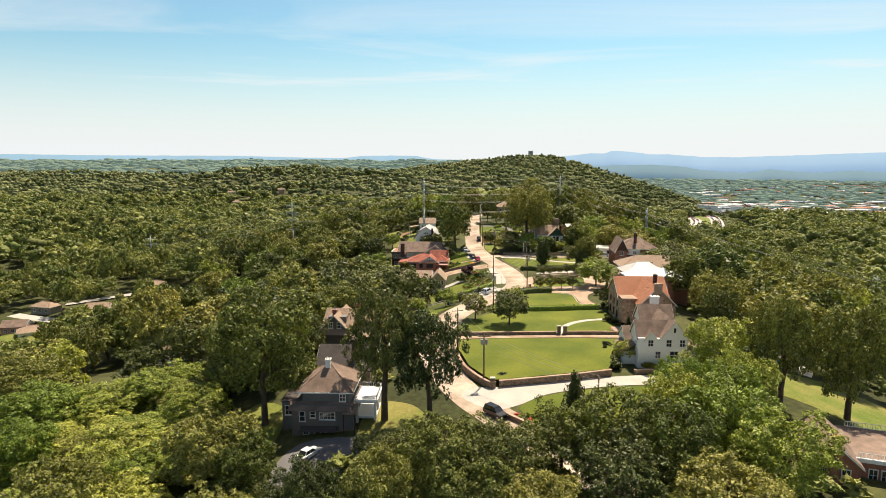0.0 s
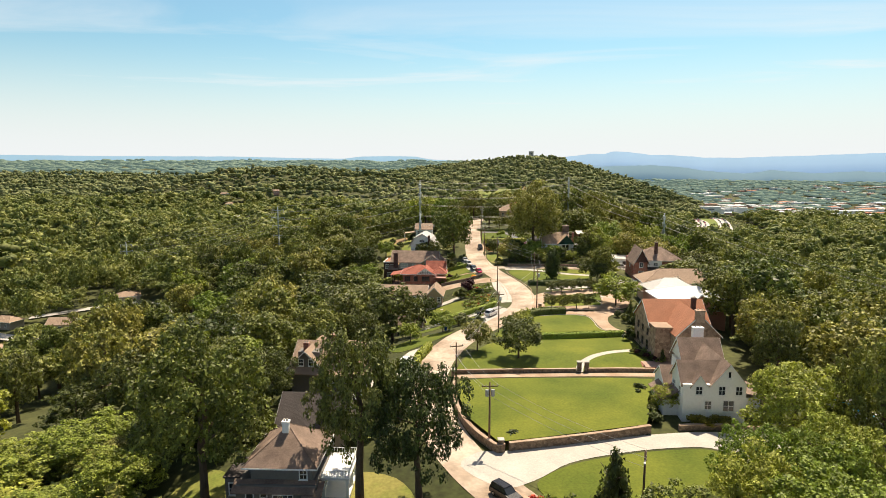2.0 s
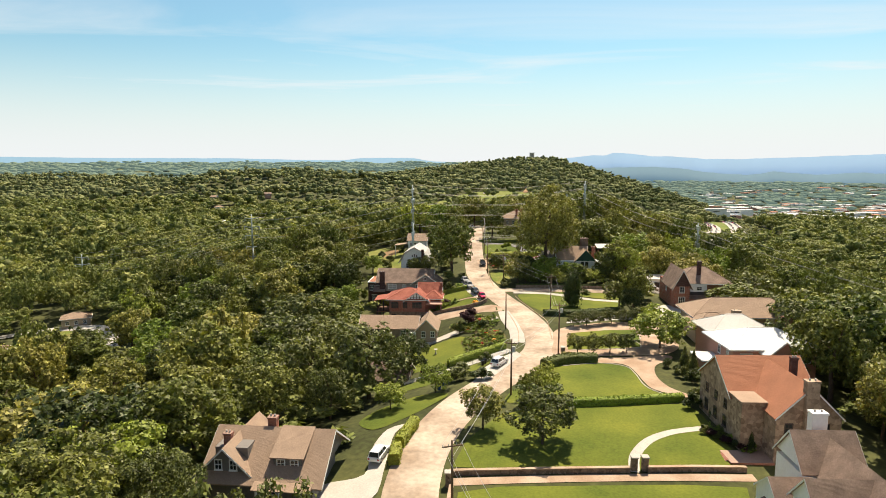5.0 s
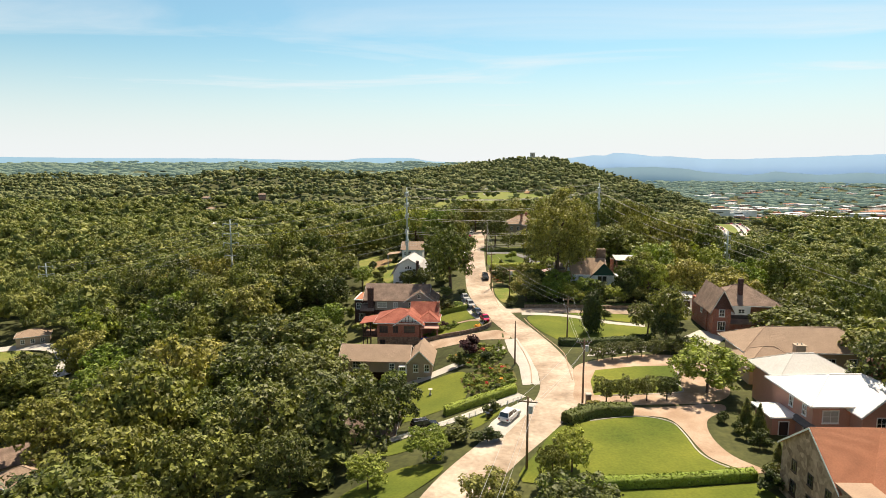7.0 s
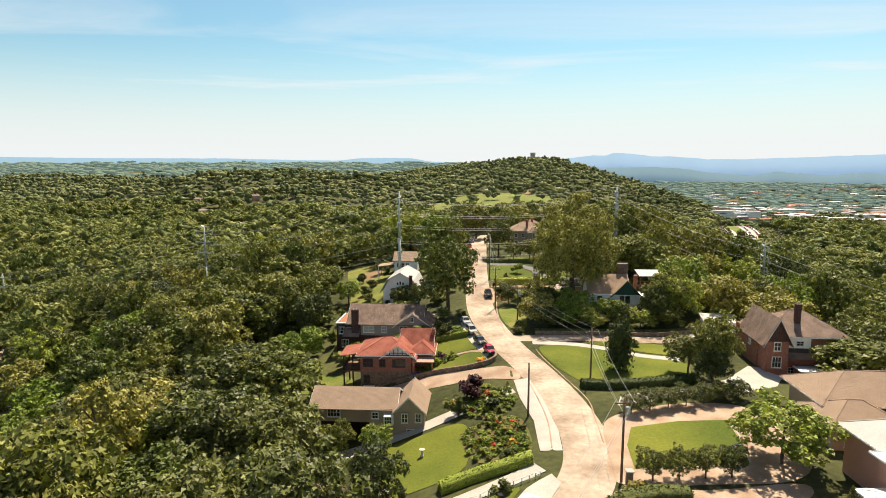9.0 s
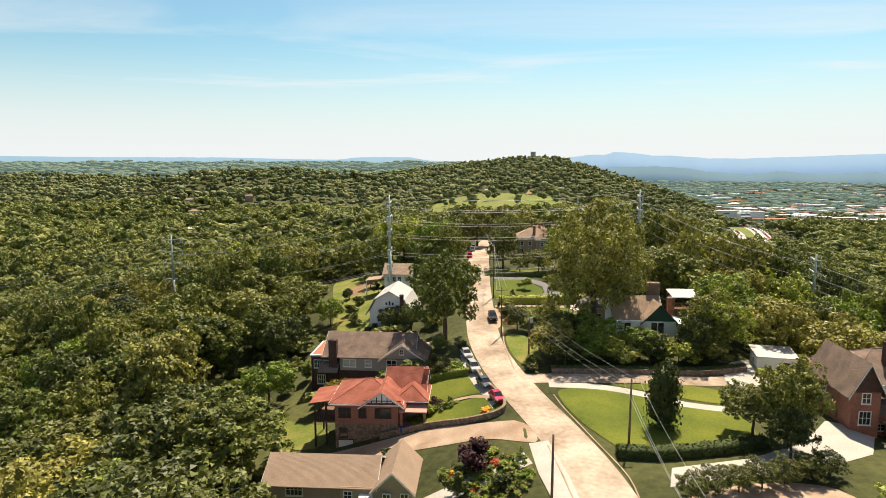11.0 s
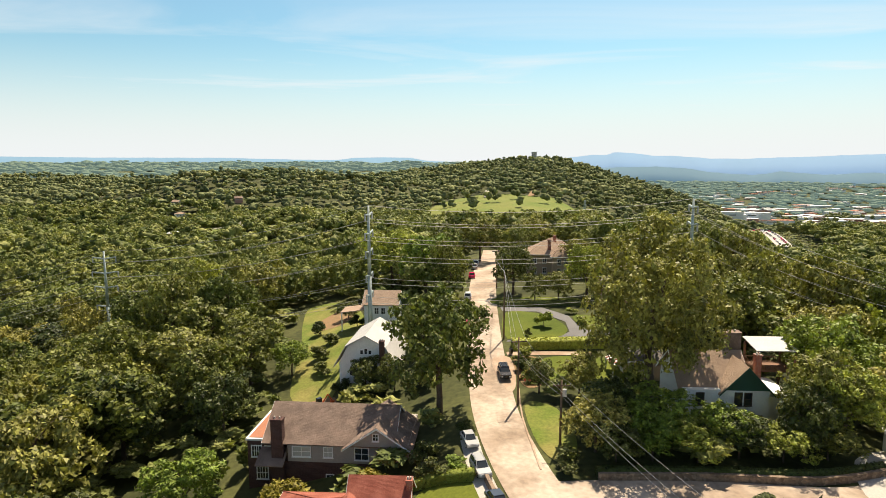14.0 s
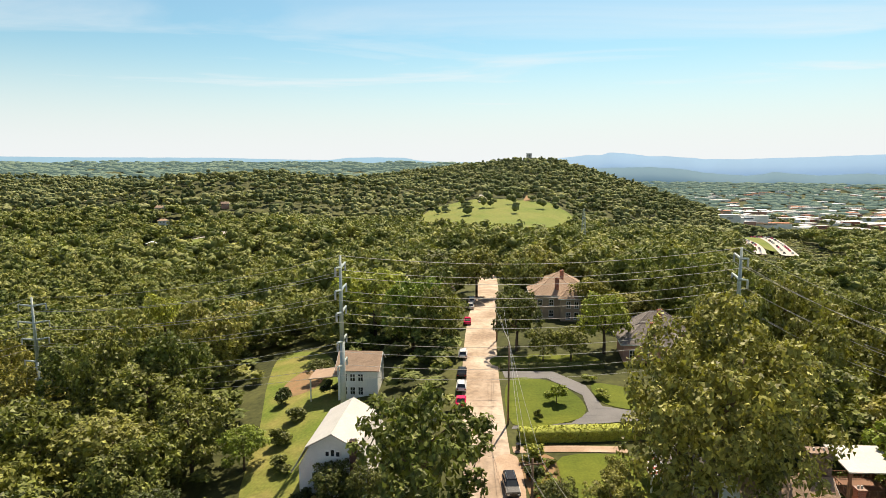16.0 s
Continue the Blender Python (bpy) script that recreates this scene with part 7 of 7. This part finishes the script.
def steel_pole(x, y, top, arms, label, turn, base=None):
    z0 = z_at(x, y) if base is None else base
    root = thing("pylon", pose(x, y, z0, 0, 0, turn), label, "pylon")
    hgt = top - z0
    bm = bmesh.new()
    rod(bm, (0, 0, -0.5), (0, 0, hgt * 0.5), 0.62, 0.45, 12)
    rod(bm, (0, 0, hgt * 0.5), (0, 0, hgt), 0.45, 0.22, 12)
    part("mast", bm, M["steel"], root, smooth=True)
    ends = []
    for z, reach in arms:
        for s in (-1, 1):
            bm = bmesh.new()
            rod(bm, (0, 0, hgt * z), (s * reach, 0, hgt * z + 0.5), 0.26, 0.17, 6)
            arm = part("crossarm", bm, M["steel"], root)
            bm = bmesh.new()
            rod(bm, (s * reach, 0, hgt * z + 0.45), (s * reach, 0, hgt * z - 1.0), 0.18, sides=6)
            part("insulator", bm, M["insulator"], arm)
            ends.append((s * reach, 0, hgt * z - 1.0))
    ends.append((0, 0, hgt))
    m = root.matrix_basis
    return [m @ Vector(e) for e in ends]


def cable(a, b, sag, r, name="power_line", label="slack aluminium power line", group="power lines"):
    pts = []
    for k in range(17):
        t = k / 16
        p = a.lerp(b, t)
        p.z -= sag * 4 * t * (1 - t)
        pts.append(p)
    vs, fs = [], []
    d = (b - a).normalized()
    s = d.cross(Vector((0, 0, 1))).normalized()
    for p in pts:
        for u, v in ((1, 0), (0, 1), (-1, 0), (0, -1)):
            vs.append(p + s * r * u + Vector((0, 0, r * v)))
    for k in range(16):
        for j in range(4):
            fs.append((k * 4 + j, k * 4 + (j + 1) % 4, k * 4 + 4 + (j + 1) % 4, k * 4 + 4 + j))
    ob = new(name, mesh_from(name, vs, fs, M["wire"]))
    return tagged(ob, label, "cable", group)


ARMS = ((0.93, 3.0), (0.80, 3.4), (0.67, 3.0), (0.50, 2.8), (0.36, 2.8))
ends = [steel_pole(-180, 372, -4, ARMS, "tall tapered steel transmission pole in the valley woods", 8),
        steel_pole(-88, 355, 17.5, ARMS, "tall tapered steel transmission pole above woods", 8),
        steel_pole(-10, 320.5, 32.5, ARMS, "tall tapered steel transmission pole by the white house", 82),
        steel_pole(61, 319, 34, ARMS, "tall tapered steel transmission pole behind oaks", 85),
        steel_pole(100.5, 300, 18.5, ARMS, "tall tapered steel transmission pole in dense woods", 80),
        steel_pole(190, 262, -8, ARMS, "tall tapered steel transmission pole down the slope", 80)]
for a, b in zip(ends, ends[1:]):
    for p, q in zip(a, b):
        cable(p.copy(), q.copy(), 2.2, 0.035)
# lattice tower far off
root = thing("lattice_tower", pose(152, 800, z_at(152, 800)), "grey steel lattice tower on the wooded hill", "tower")
for sx, sy in ((-1, -1), (1, -1), (1, 1), (-1, 1)):
    bm = bmesh.new()
    rod(bm, (3.2 * sx, 3.2 * sy, -1), (0.6 * sx, 0.6 * sy, 44), 0.28, 0.18, 4)
    part("leg", bm, M["steel"], root)
for k in range(9):
    z0, z1 = 44 * k / 9, 44 * (k + 1) / 9
    r0, r1 = 3.2 - 2.6 * k / 9, 3.2 - 2.6 * (k + 1) / 9
    bm = bmesh.new()
    c = ((-1, -1), (1, -1), (1, 1), (-1, 1))
    for j in range(4):
        a, b = c[j], c[(j + 1) % 4]
        rod(bm, (a[0] * r0, a[1] * r0, z0), (b[0] * r1, b[1] * r1, z1), 0.12, sides=4)
        rod(bm, (a[0] * r1, a[1] * r1, z1), (b[0] * r1, b[1] * r1, z1), 0.12, sides=4)
    part("brace", bm, M["steel"], root)


def wood_pole(x, y, h, arm=True, drum=False, turn=0.0, lamp=False, label="brown wooden utility pole"):
    root = thing("utility_pole", pose(x, y, z_at(x, y), 0, 0, turn), label, "pole")
    bm = bmesh.new()
    rod(bm, (0, 0, -0.5), (0, 0, h), 0.19, 0.13, 10)
    part("pole", bm, M["wood"], root, smooth=True)
    tops = [(0, 0, h)]
    if arm:
        bm = bmesh.new()
        box(bm, -1.3, 1.3, -0.18, -0.06, h - 0.75, h - 0.6)
        arm_ = part("crossarm", bm, M["wood"], root)
        for u in (-1.2, -0.5, 0.5, 1.2):
            bm = bmesh.new()
            rod(bm, (u, -0.12, h - 0.6), (u, -0.12, h - 0.35), 0.06, 0.04, 6)
            part("insulator", bm, M["insulator"], arm_)
        tops = [(-1.2, 0, h - 0.35), (1.2, 0, h - 0.35), (0, 0, h - 2.2)]
    if drum:
        for u in ((-0.45, 0.45) if drum == 2 else (0.4,)):
            bm = bmesh.new()
            rod(bm, (u, -0.25, h - 2.2), (u, -0.25, h - 1.2), 0.3, sides=12)
            part("transformer", bm, M["insulator"], root, "grey steel transformer can")
    if lamp:
        bm = bmesh.new()
        rod(bm, (0, 0, h - 1.2), (-1.6, 0, h - 0.8), 0.05, sides=6)
        box(bm, -2.1, -1.5, -0.14, 0.14, h - 0.92, h - 0.74)
        part("lamp_arm", bm, M["insulator"], root)
    return [root.matrix_basis @ Vector(t) for t in tops]


P0 = wood_pole(8.2, 117.8, 10.6, True, 2, 5, label="brown wooden utility pole with two transformers")
P1 = wood_pole(3.4, 137, 9.6, True, 0, 15)
PT = wood_pole(14.6, 172.5, 10.4, True, 1, -15)
PA = wood_pole(27.4, 195.0, 11.6, True, 1, 5, label="tall wooden utility pole with a transformer")
PC = wood_pole(18.2, 216.5, 9.2, False)
PB = wood_pole(31.8, 230, 10.6, True, 0, 5)
PF = wood_pole(22.8, 268.5, 9.6, True, 1, 0, label="wooden utility pole with a transformer among shrubs")
PE = wood_pole(18.4, 281.5, 11.4, True, 0, 10)
PD = wood_pole(19.2, 311.5, 14.5, False)
PL = wood_pole(26.5, 99.5, 9.4, True, 0, 70, True)
PG = wood_pole(21.4, 352, 11, True, 0, 0)
PH = wood_pole(-42, 246, 11, False, 0, 0, True, "valley street lamp on a wooden pole")
for a, b in ((PL, P0), (P0, P1), (P1, PT), (PT, PA), (PA, PB), (PB, PF), (PF, PE), (PE, PD), (PD, PG)):
    for k in range(max(len(a), len(b))):
        cable(a[min(k, len(a) - 1)].copy(), b[min(k, len(b) - 1)].copy(), 0.7, 0.022, label="thin overhead service cable", group="street cables")

# ---- cars ----


def car(x, y, heading, paint, size=(4.5, 1.8, 1.45), suv=False, label="parked car", lift=0.12):
    L, W, H = size
    root = thing("car", pose(x, y, z_at(x, y) + lift, 0, 0, heading), label, "car")
    g = 0.2
    bm = bmesh.new()
    belt = H * 0.62
    side = [(-L / 2, 0.42), (-L / 2 + 0.05, 0.28), (L / 2 - 0.1, 0.25), (L / 2, 0.45), (L / 2 - 0.06, belt * 0.82), (L * 0.2, belt), (-L / 2 + 0.12, belt), (-L / 2, belt * 0.8)]
    prism(bm, side, -W / 2, W / 2, lambda u, v, w: (u, w, v))
    soften(bm, 0.07, 2)
    part("body", bm, paint, root, smooth=False)
    rear = -L / 2 + 0.15 if suv else -L * 0.36
    cab = [(rear, belt - 0.02), (L * 0.23, belt - 0.02), (L * 0.06, H), (rear + (0.25 if suv else 0.55), H)]
    bm = bmesh.new()
    prism(bm, cab, -W / 2 + 0.14, W / 2 - 0.14, lambda u, v, w: (u, w * (1 - 0.14 * (v - belt) / (H - belt)), v))
    part("cabin_glass", bm, M["glass"], root, "dark tinted glass")
    bm = bmesh.new()
    r0, r1 = rear + (0.2 if suv else 0.5), L * 0.08
    box(bm, r0, r1, -W / 2 + 0.22, W / 2 - 0.22, H - 0.03, H + 0.04)
    soften(bm, 0.03)
    part("roof", bm, paint, root)
    for s in (-1, 1):
        for u0, u1 in ((L * 0.23, L * 0.07), (rear, rear + (0.25 if suv else 0.55)), (-L * 0.08, -L * 0.08)):
            bm = bmesh.new()
            rod(bm, (u0, s * (W / 2 - 0.14), belt - 0.02), (u1, s * (W / 2 - 0.24), H), 0.05, sides=4)
            part("pillar", bm, paint, root)
    for u in (-L * 0.31, L * 0.32):
        for s in (-1, 1):
            bm = bmesh.new()
            rod(bm, (u, s * (W / 2 - 0.2), 0.32), (u, s * (W / 2 + 0.01), 0.32), 0.33, sides=14)
            wh = part("wheel", bm, M["tyre"], root)
            bm = bmesh.new()
            rod(bm, (u, s * (W / 2 + 0.005), 0.32), (u, s * (W / 2 + 0.03), 0.32), 0.2, sides=10)
            part("rim", bm, M["chrome"], wh)
    for s in (-1, 1):
        bm = bmesh.new()
        box(bm, L / 2 - 0.12, L / 2 + 0.01, s * W * 0.36 - 0.17, s * W * 0.36 + 0.17, 0.55, 0.72)
        part("headlight", bm, M["lamp_glass"], root)
        bm = bmesh.new()
        box(bm, -L / 2 - 0.01, -L / 2 + 0.1, s * W * 0.38 - 0.14, s * W * 0.38 + 0.14, 0.6, 0.8)
        part("tail_light", bm, M["tail"], root)
    if suv:
        for s in (-1, 1):
            bm = bmesh.new()
            rod(bm, (r0, s * 0.6, H + 0.08), (r1, s * 0.6, H + 0.08), 0.03, sides=4)
            part("roof_rail", bm, M["chrome"], root)
    return root


car(14.3, 247.8, -75, M["car_red"], (4.1, 1.75, 1.5), False, "shiny red rounded car parked by the road", 0.2)
car(12.6, 254.4, -73, M["car_blue"], (4.5, 1.8, 1.45), False, "dark blue-grey car parked by the road", 0.2)
car(11.0, 262.0, -76, M["car_silver"], (4.6, 1.85, 1.7), True, "silver estate car with roof rails parked by the road", 0.2)
car(9.9, 269.5, -78, M["car_silver"], (4.4, 1.8, 1.45), False, "silver car in tree shade by the road", 0.2)
car(17.4, 293.0, -88, M["car_black"], (4.9, 1.95, 1.8), True, "black off-roader parked by the road", 0.2)
car(14.0, 188.4, 58, M["car_white"], (4.7, 1.9, 1.7), True, "white off-roader on a concrete pull-in", 0.2)
car(-6.9, 150.0, 75, M["car_white"], (4.6, 1.85, 1.6), True, "white car on a driveway behind a hedge", 0.2)
car(9.4, 104.0, -52, M["car_black"], (4.8, 1.9, 1.75), True, "black off-roader on the concrete road")
car(-22.6, 96.4, 60, M["car_white"], (4.7, 1.85, 1.5), False, "white car on a dark parking court", 0.2)
car(0.0, 193.8, 20, M["car_black"], (4.8, 1.9, 1.75), True, "black off-roader on a drive behind a hedge", 0.2)
car(50.5, 110, -80, M["car_black"], (4.7, 1.85, 1.5), False, "dark car on a concrete drive", 0.2)
car(57.2, 128.5, 100, M["car_black"], (4.6, 1.85, 1.5), False, "dark car beside a white house", 0.1)
car(54.5, 224.4, 20, M["car_silver"], (4.6, 1.85, 1.6), True, "silver car on a parking strip", 0.2)
car(68.5, 256.4, 170, M["car_white"], (4.6, 1.85, 1.5), False, "white car before a garage", 0.2)
for y, p, lab in ((318.5, "car_red", "dark red car parked at the kerb"), (325, "car_white", "white car parked at the kerb"), (331.5, "car_black", "black car parked at the kerb"), (342, "car_white", "white van-like car parked at the kerb"), (367, "car_red", "red car far up the road"), (384, "car_silver", "silver car far up the road"), (392, "car_white", "white car at the crest")):
    car(float(curve_at(y, ROAD_X)) - 4.2, y, 86, M[p], (4.6, 1.85, 1.6), p == "car_white", lab, 0.1)
# traffic on the valley highway, too far off to tell parts
random.seed(3)
for line, off in (([(399, 985), (392, 945), (376, 900), (356, 858)], 3), ([(470, 1090), (452, 1040), (436, 980), (418, 928), (384, 845)], 4)):
    pts = smooth_loop(line, False, 9)
    for k in range(0, len(pts) - 1):
        for lane in (-off, off):
            if random.random() < 0.6:
                p, d = pts[k], (pts[k + 1] - pts[k]).normalized()
                q = p + Vector((-d.y, d.x)) * lane
                car(q.x, q.y, math.degrees(math.atan2(d.y, d.x)), M[random.choice(("car_white", "car_silver", "car_black", "car_red"))], (5.2, 2.1, 1.7), True, "vehicle in slow highway traffic", 3.1)

# ---- garden and street details ----
root = thing("bird_bath", pose(0.6, 213.5, z_at(0.6, 213.5) + 0.1), "white stone bird bath on a lawn", "bird bath")
bm = bmesh.new()
rod(bm, (0, 0, 0), (0, 0, 0.25), 0.35, 0.22, 12)
rod(bm, (0, 0, 0.25), (0, 0, 1.0), 0.14, 0.12, 12)
part("pedestal", bm, M["concrete"], root)
bm = bmesh.new()
rod(bm, (0, 0, 1.0), (0, 0, 1.2), 0.2, 0.5, 14)
part("basin", bm, M["concrete"], root)
for x, y in ((28.2, 194.2), (3.0, 142.8), (28.7, 146.4), (30.2, 146.4), (9.9, 116.3)):
    root = thing("gate_pillar", pose(x, y, z_at(x, y)), "squat stone gate pillar with a pale cap", "pillar")
    bm = bmesh.new()
    box(bm, -0.4, 0.4, -0.4, 0.4, -0.2, 1.9)
    soften(bm, 0.05)
    part("shaft", bm, M["rubble"], root)
    bm = bmesh.new()
    box(bm, -0.52, 0.52, -0.52, 0.52, 1.9, 2.08)
    soften(bm, 0.04)
    part("cap", bm, M["concrete"], root)
for x, y, mt in ((1.6, 176.8, "bin"), (2.5, 177.2, "bin"), (11.2, 191.6, "car_black"), (10.6, 190.2, "car_black"), (-1.2, 246.0, "bin"), (-2.2, 246.0, "bin"), (19.8, 303.2, "car_black"), (3.4, 99, "bin")):
    root = thing("wheelie_bin", pose(x, y, z_at(x, y) + 0.15, 0, 0, 20), "plastic wheeled rubbish bin at a kerb", "bin")
    bm = bmesh.new()
    v = box(bm, -0.28, 0.28, -0.32, 0.32, 0.05, 1.0)
    for q in v[:4]:
        q.co.x *= 0.8
        q.co.y *= 0.8
    part("body", bm, M[mt], root)
    bm = bmesh.new()
    box(bm, -0.31, 0.31, -0.36, 0.36, 1.0, 1.08)
    soften(bm, 0.03)
    part("lid", bm, M[mt], root)
    for s in (-0.25, 0.25):
        bm = bmesh.new()
        rod(bm, (s, 0.28, 0.1), (s + 0.05, 0.28, 0.1), 0.1, sides=10)
        part("wheel", bm, M["tyre"], root)
# small orange digger in the yard behind the grey house
root = thing("mini_digger", pose(-16.6, 293.6, z_at(-16.6, 293.6) + 0.2, 0, 0, 40), "small orange tracked digger on dug earth", "digger")
for s in (-0.7, 0.7):
    bm = bmesh.new()
    box(bm, -1.0, 1.0, s - 0.18, s + 0.18, 0, 0.5)
    soften(bm, 0.15, 2)
    part("track", bm, M["tyre"], root)
bm = bmesh.new()
box(bm, -0.9, 0.7, -0.7, 0.7, 0.5, 1.2)
soften(bm, 0.1)
part("body", bm, M["orange"], root)
bm = bmesh.new()
box(bm, -0.6, 0.4, -0.6, 0.1, 1.2, 2.3)
soften(bm, 0.06)
part("cab", bm, M["glass"], root)
bm = bmesh.new()
rod(bm, (0.7, 0, 1.0), (1.9, 0, 2.4), 0.13, sides=6)
rod(bm, (1.9, 0, 2.4), (2.8, 0, 1.0), 0.11, sides=6)
box(bm, 2.5, 3.1, -0.3, 0.3, 0.5, 1.0)
part("boom", bm, M["orange"], root)
# flower clumps
rng = np.random.default_rng(9)
for x, y, w, key in ((12.0, 245.2, 1.6, "flower_orange"), (13.4, 103.4, 1.0, "flower_red"), (15.2, 101.4, 0.9, "flower_red"), (14.0, 226.6, 1.2, "flower_orange"), (12.4, 229, 1.0, "flower_red"), (28.2, 192.6, 0.9, "flower_orange"), (15.6, 215, 1.0, "flower_red")):
    v, f = crown_arrays(int(x * 10), 6, 260, 0.14, core=0.7)
    root = thing("flower_clump", pose(x, y, z_at(x, y) + 0.1), "clump of bright garden flowers", "flowers")
    ob = new("bloom_cluster", array_mesh("blooms", v * np.array([w, w, 0.5]) + np.array([0, 0, 0.35]), f, M[key]))
    ob.parent = root
BEDS = [[(4, 232), (9, 230), (16.6, 230), (16.6, 222), (13, 219), (9, 222), (6, 226)], [(7, 216.5), (12, 219), (16.8, 217), (17.4, 206), (14, 204.4), (9, 206)], [(20, 300.6), (25, 301), (24, 290), (20.4, 289)], [(15, 104.5), (18.4, 99.2), (17, 97.4), (12.6, 102.6)], [(1, 251.6), (4, 252.4), (8, 251.6), (7.6, 250.2), (1, 249.4)], [(37, 125.4), (39.6, 131), (40.6, 136), (38.6, 136), (36.6, 130)], [(-3, 252), (0.6, 252), (0.6, 247), (-1.6, 247)], [(43.6, 159), (45.8, 160), (49, 152), (46.4, 149.6)]]
bed_t = [crown_arrays(400 + k, 3, 60, 0.3, core=0.7) for k in range(4)]
for mat_, step_, sd in (("leaf_bright", 1.1, 21), ("leaf_dark", 1.9, 22), ("flower_red", 6.5, 23), ("flower_orange", 6.0, 24), ("leaf_yellow", 2.6, 25)):
    pts = np.concatenate([q for q in (scatter((min(p[0] for p in o), max(p[0] for p in o), min(p[1] for p in o), max(p[1] for p in o)), step_, sd, lambda x, y: inside((x, y), o)) for o in BEDS) if len(q)])
    woods("bedding_plants", pts, bed_t, (0.35, 0.85), (0.5, 1.3), M[mat_], "low flowering plants and herbs in garden beds", sd)
# fence beside the hedge drive
root = thing("fence", pose(0, 0, 0), "low white post-and-rail fence along a drive", "fence")
line = smooth_loop([(17.0, 196.6), (11, 194.8), (4, 192.6), (-5, 190.2)], False, 6)
for p, q in zip(line, line[1:]):
    bm = bmesh.new()
    z = z_at(p.x, p.y)
    box(bm, p.x - 0.06, p.x + 0.06, p.y - 0.06, p.y + 0.06, z - 0.2, z + 0.95)
    part("post", bm, M["trim"], root)
    for dz in (0.4, 0.85):
        bm = bmesh.new()
        rod(bm, (p.x, p.y, z + dz), (q.x, q.y, z_at(q.x, q.y) + dz), 0.04, sides=4)
        part("rail", bm, M["trim"], root)
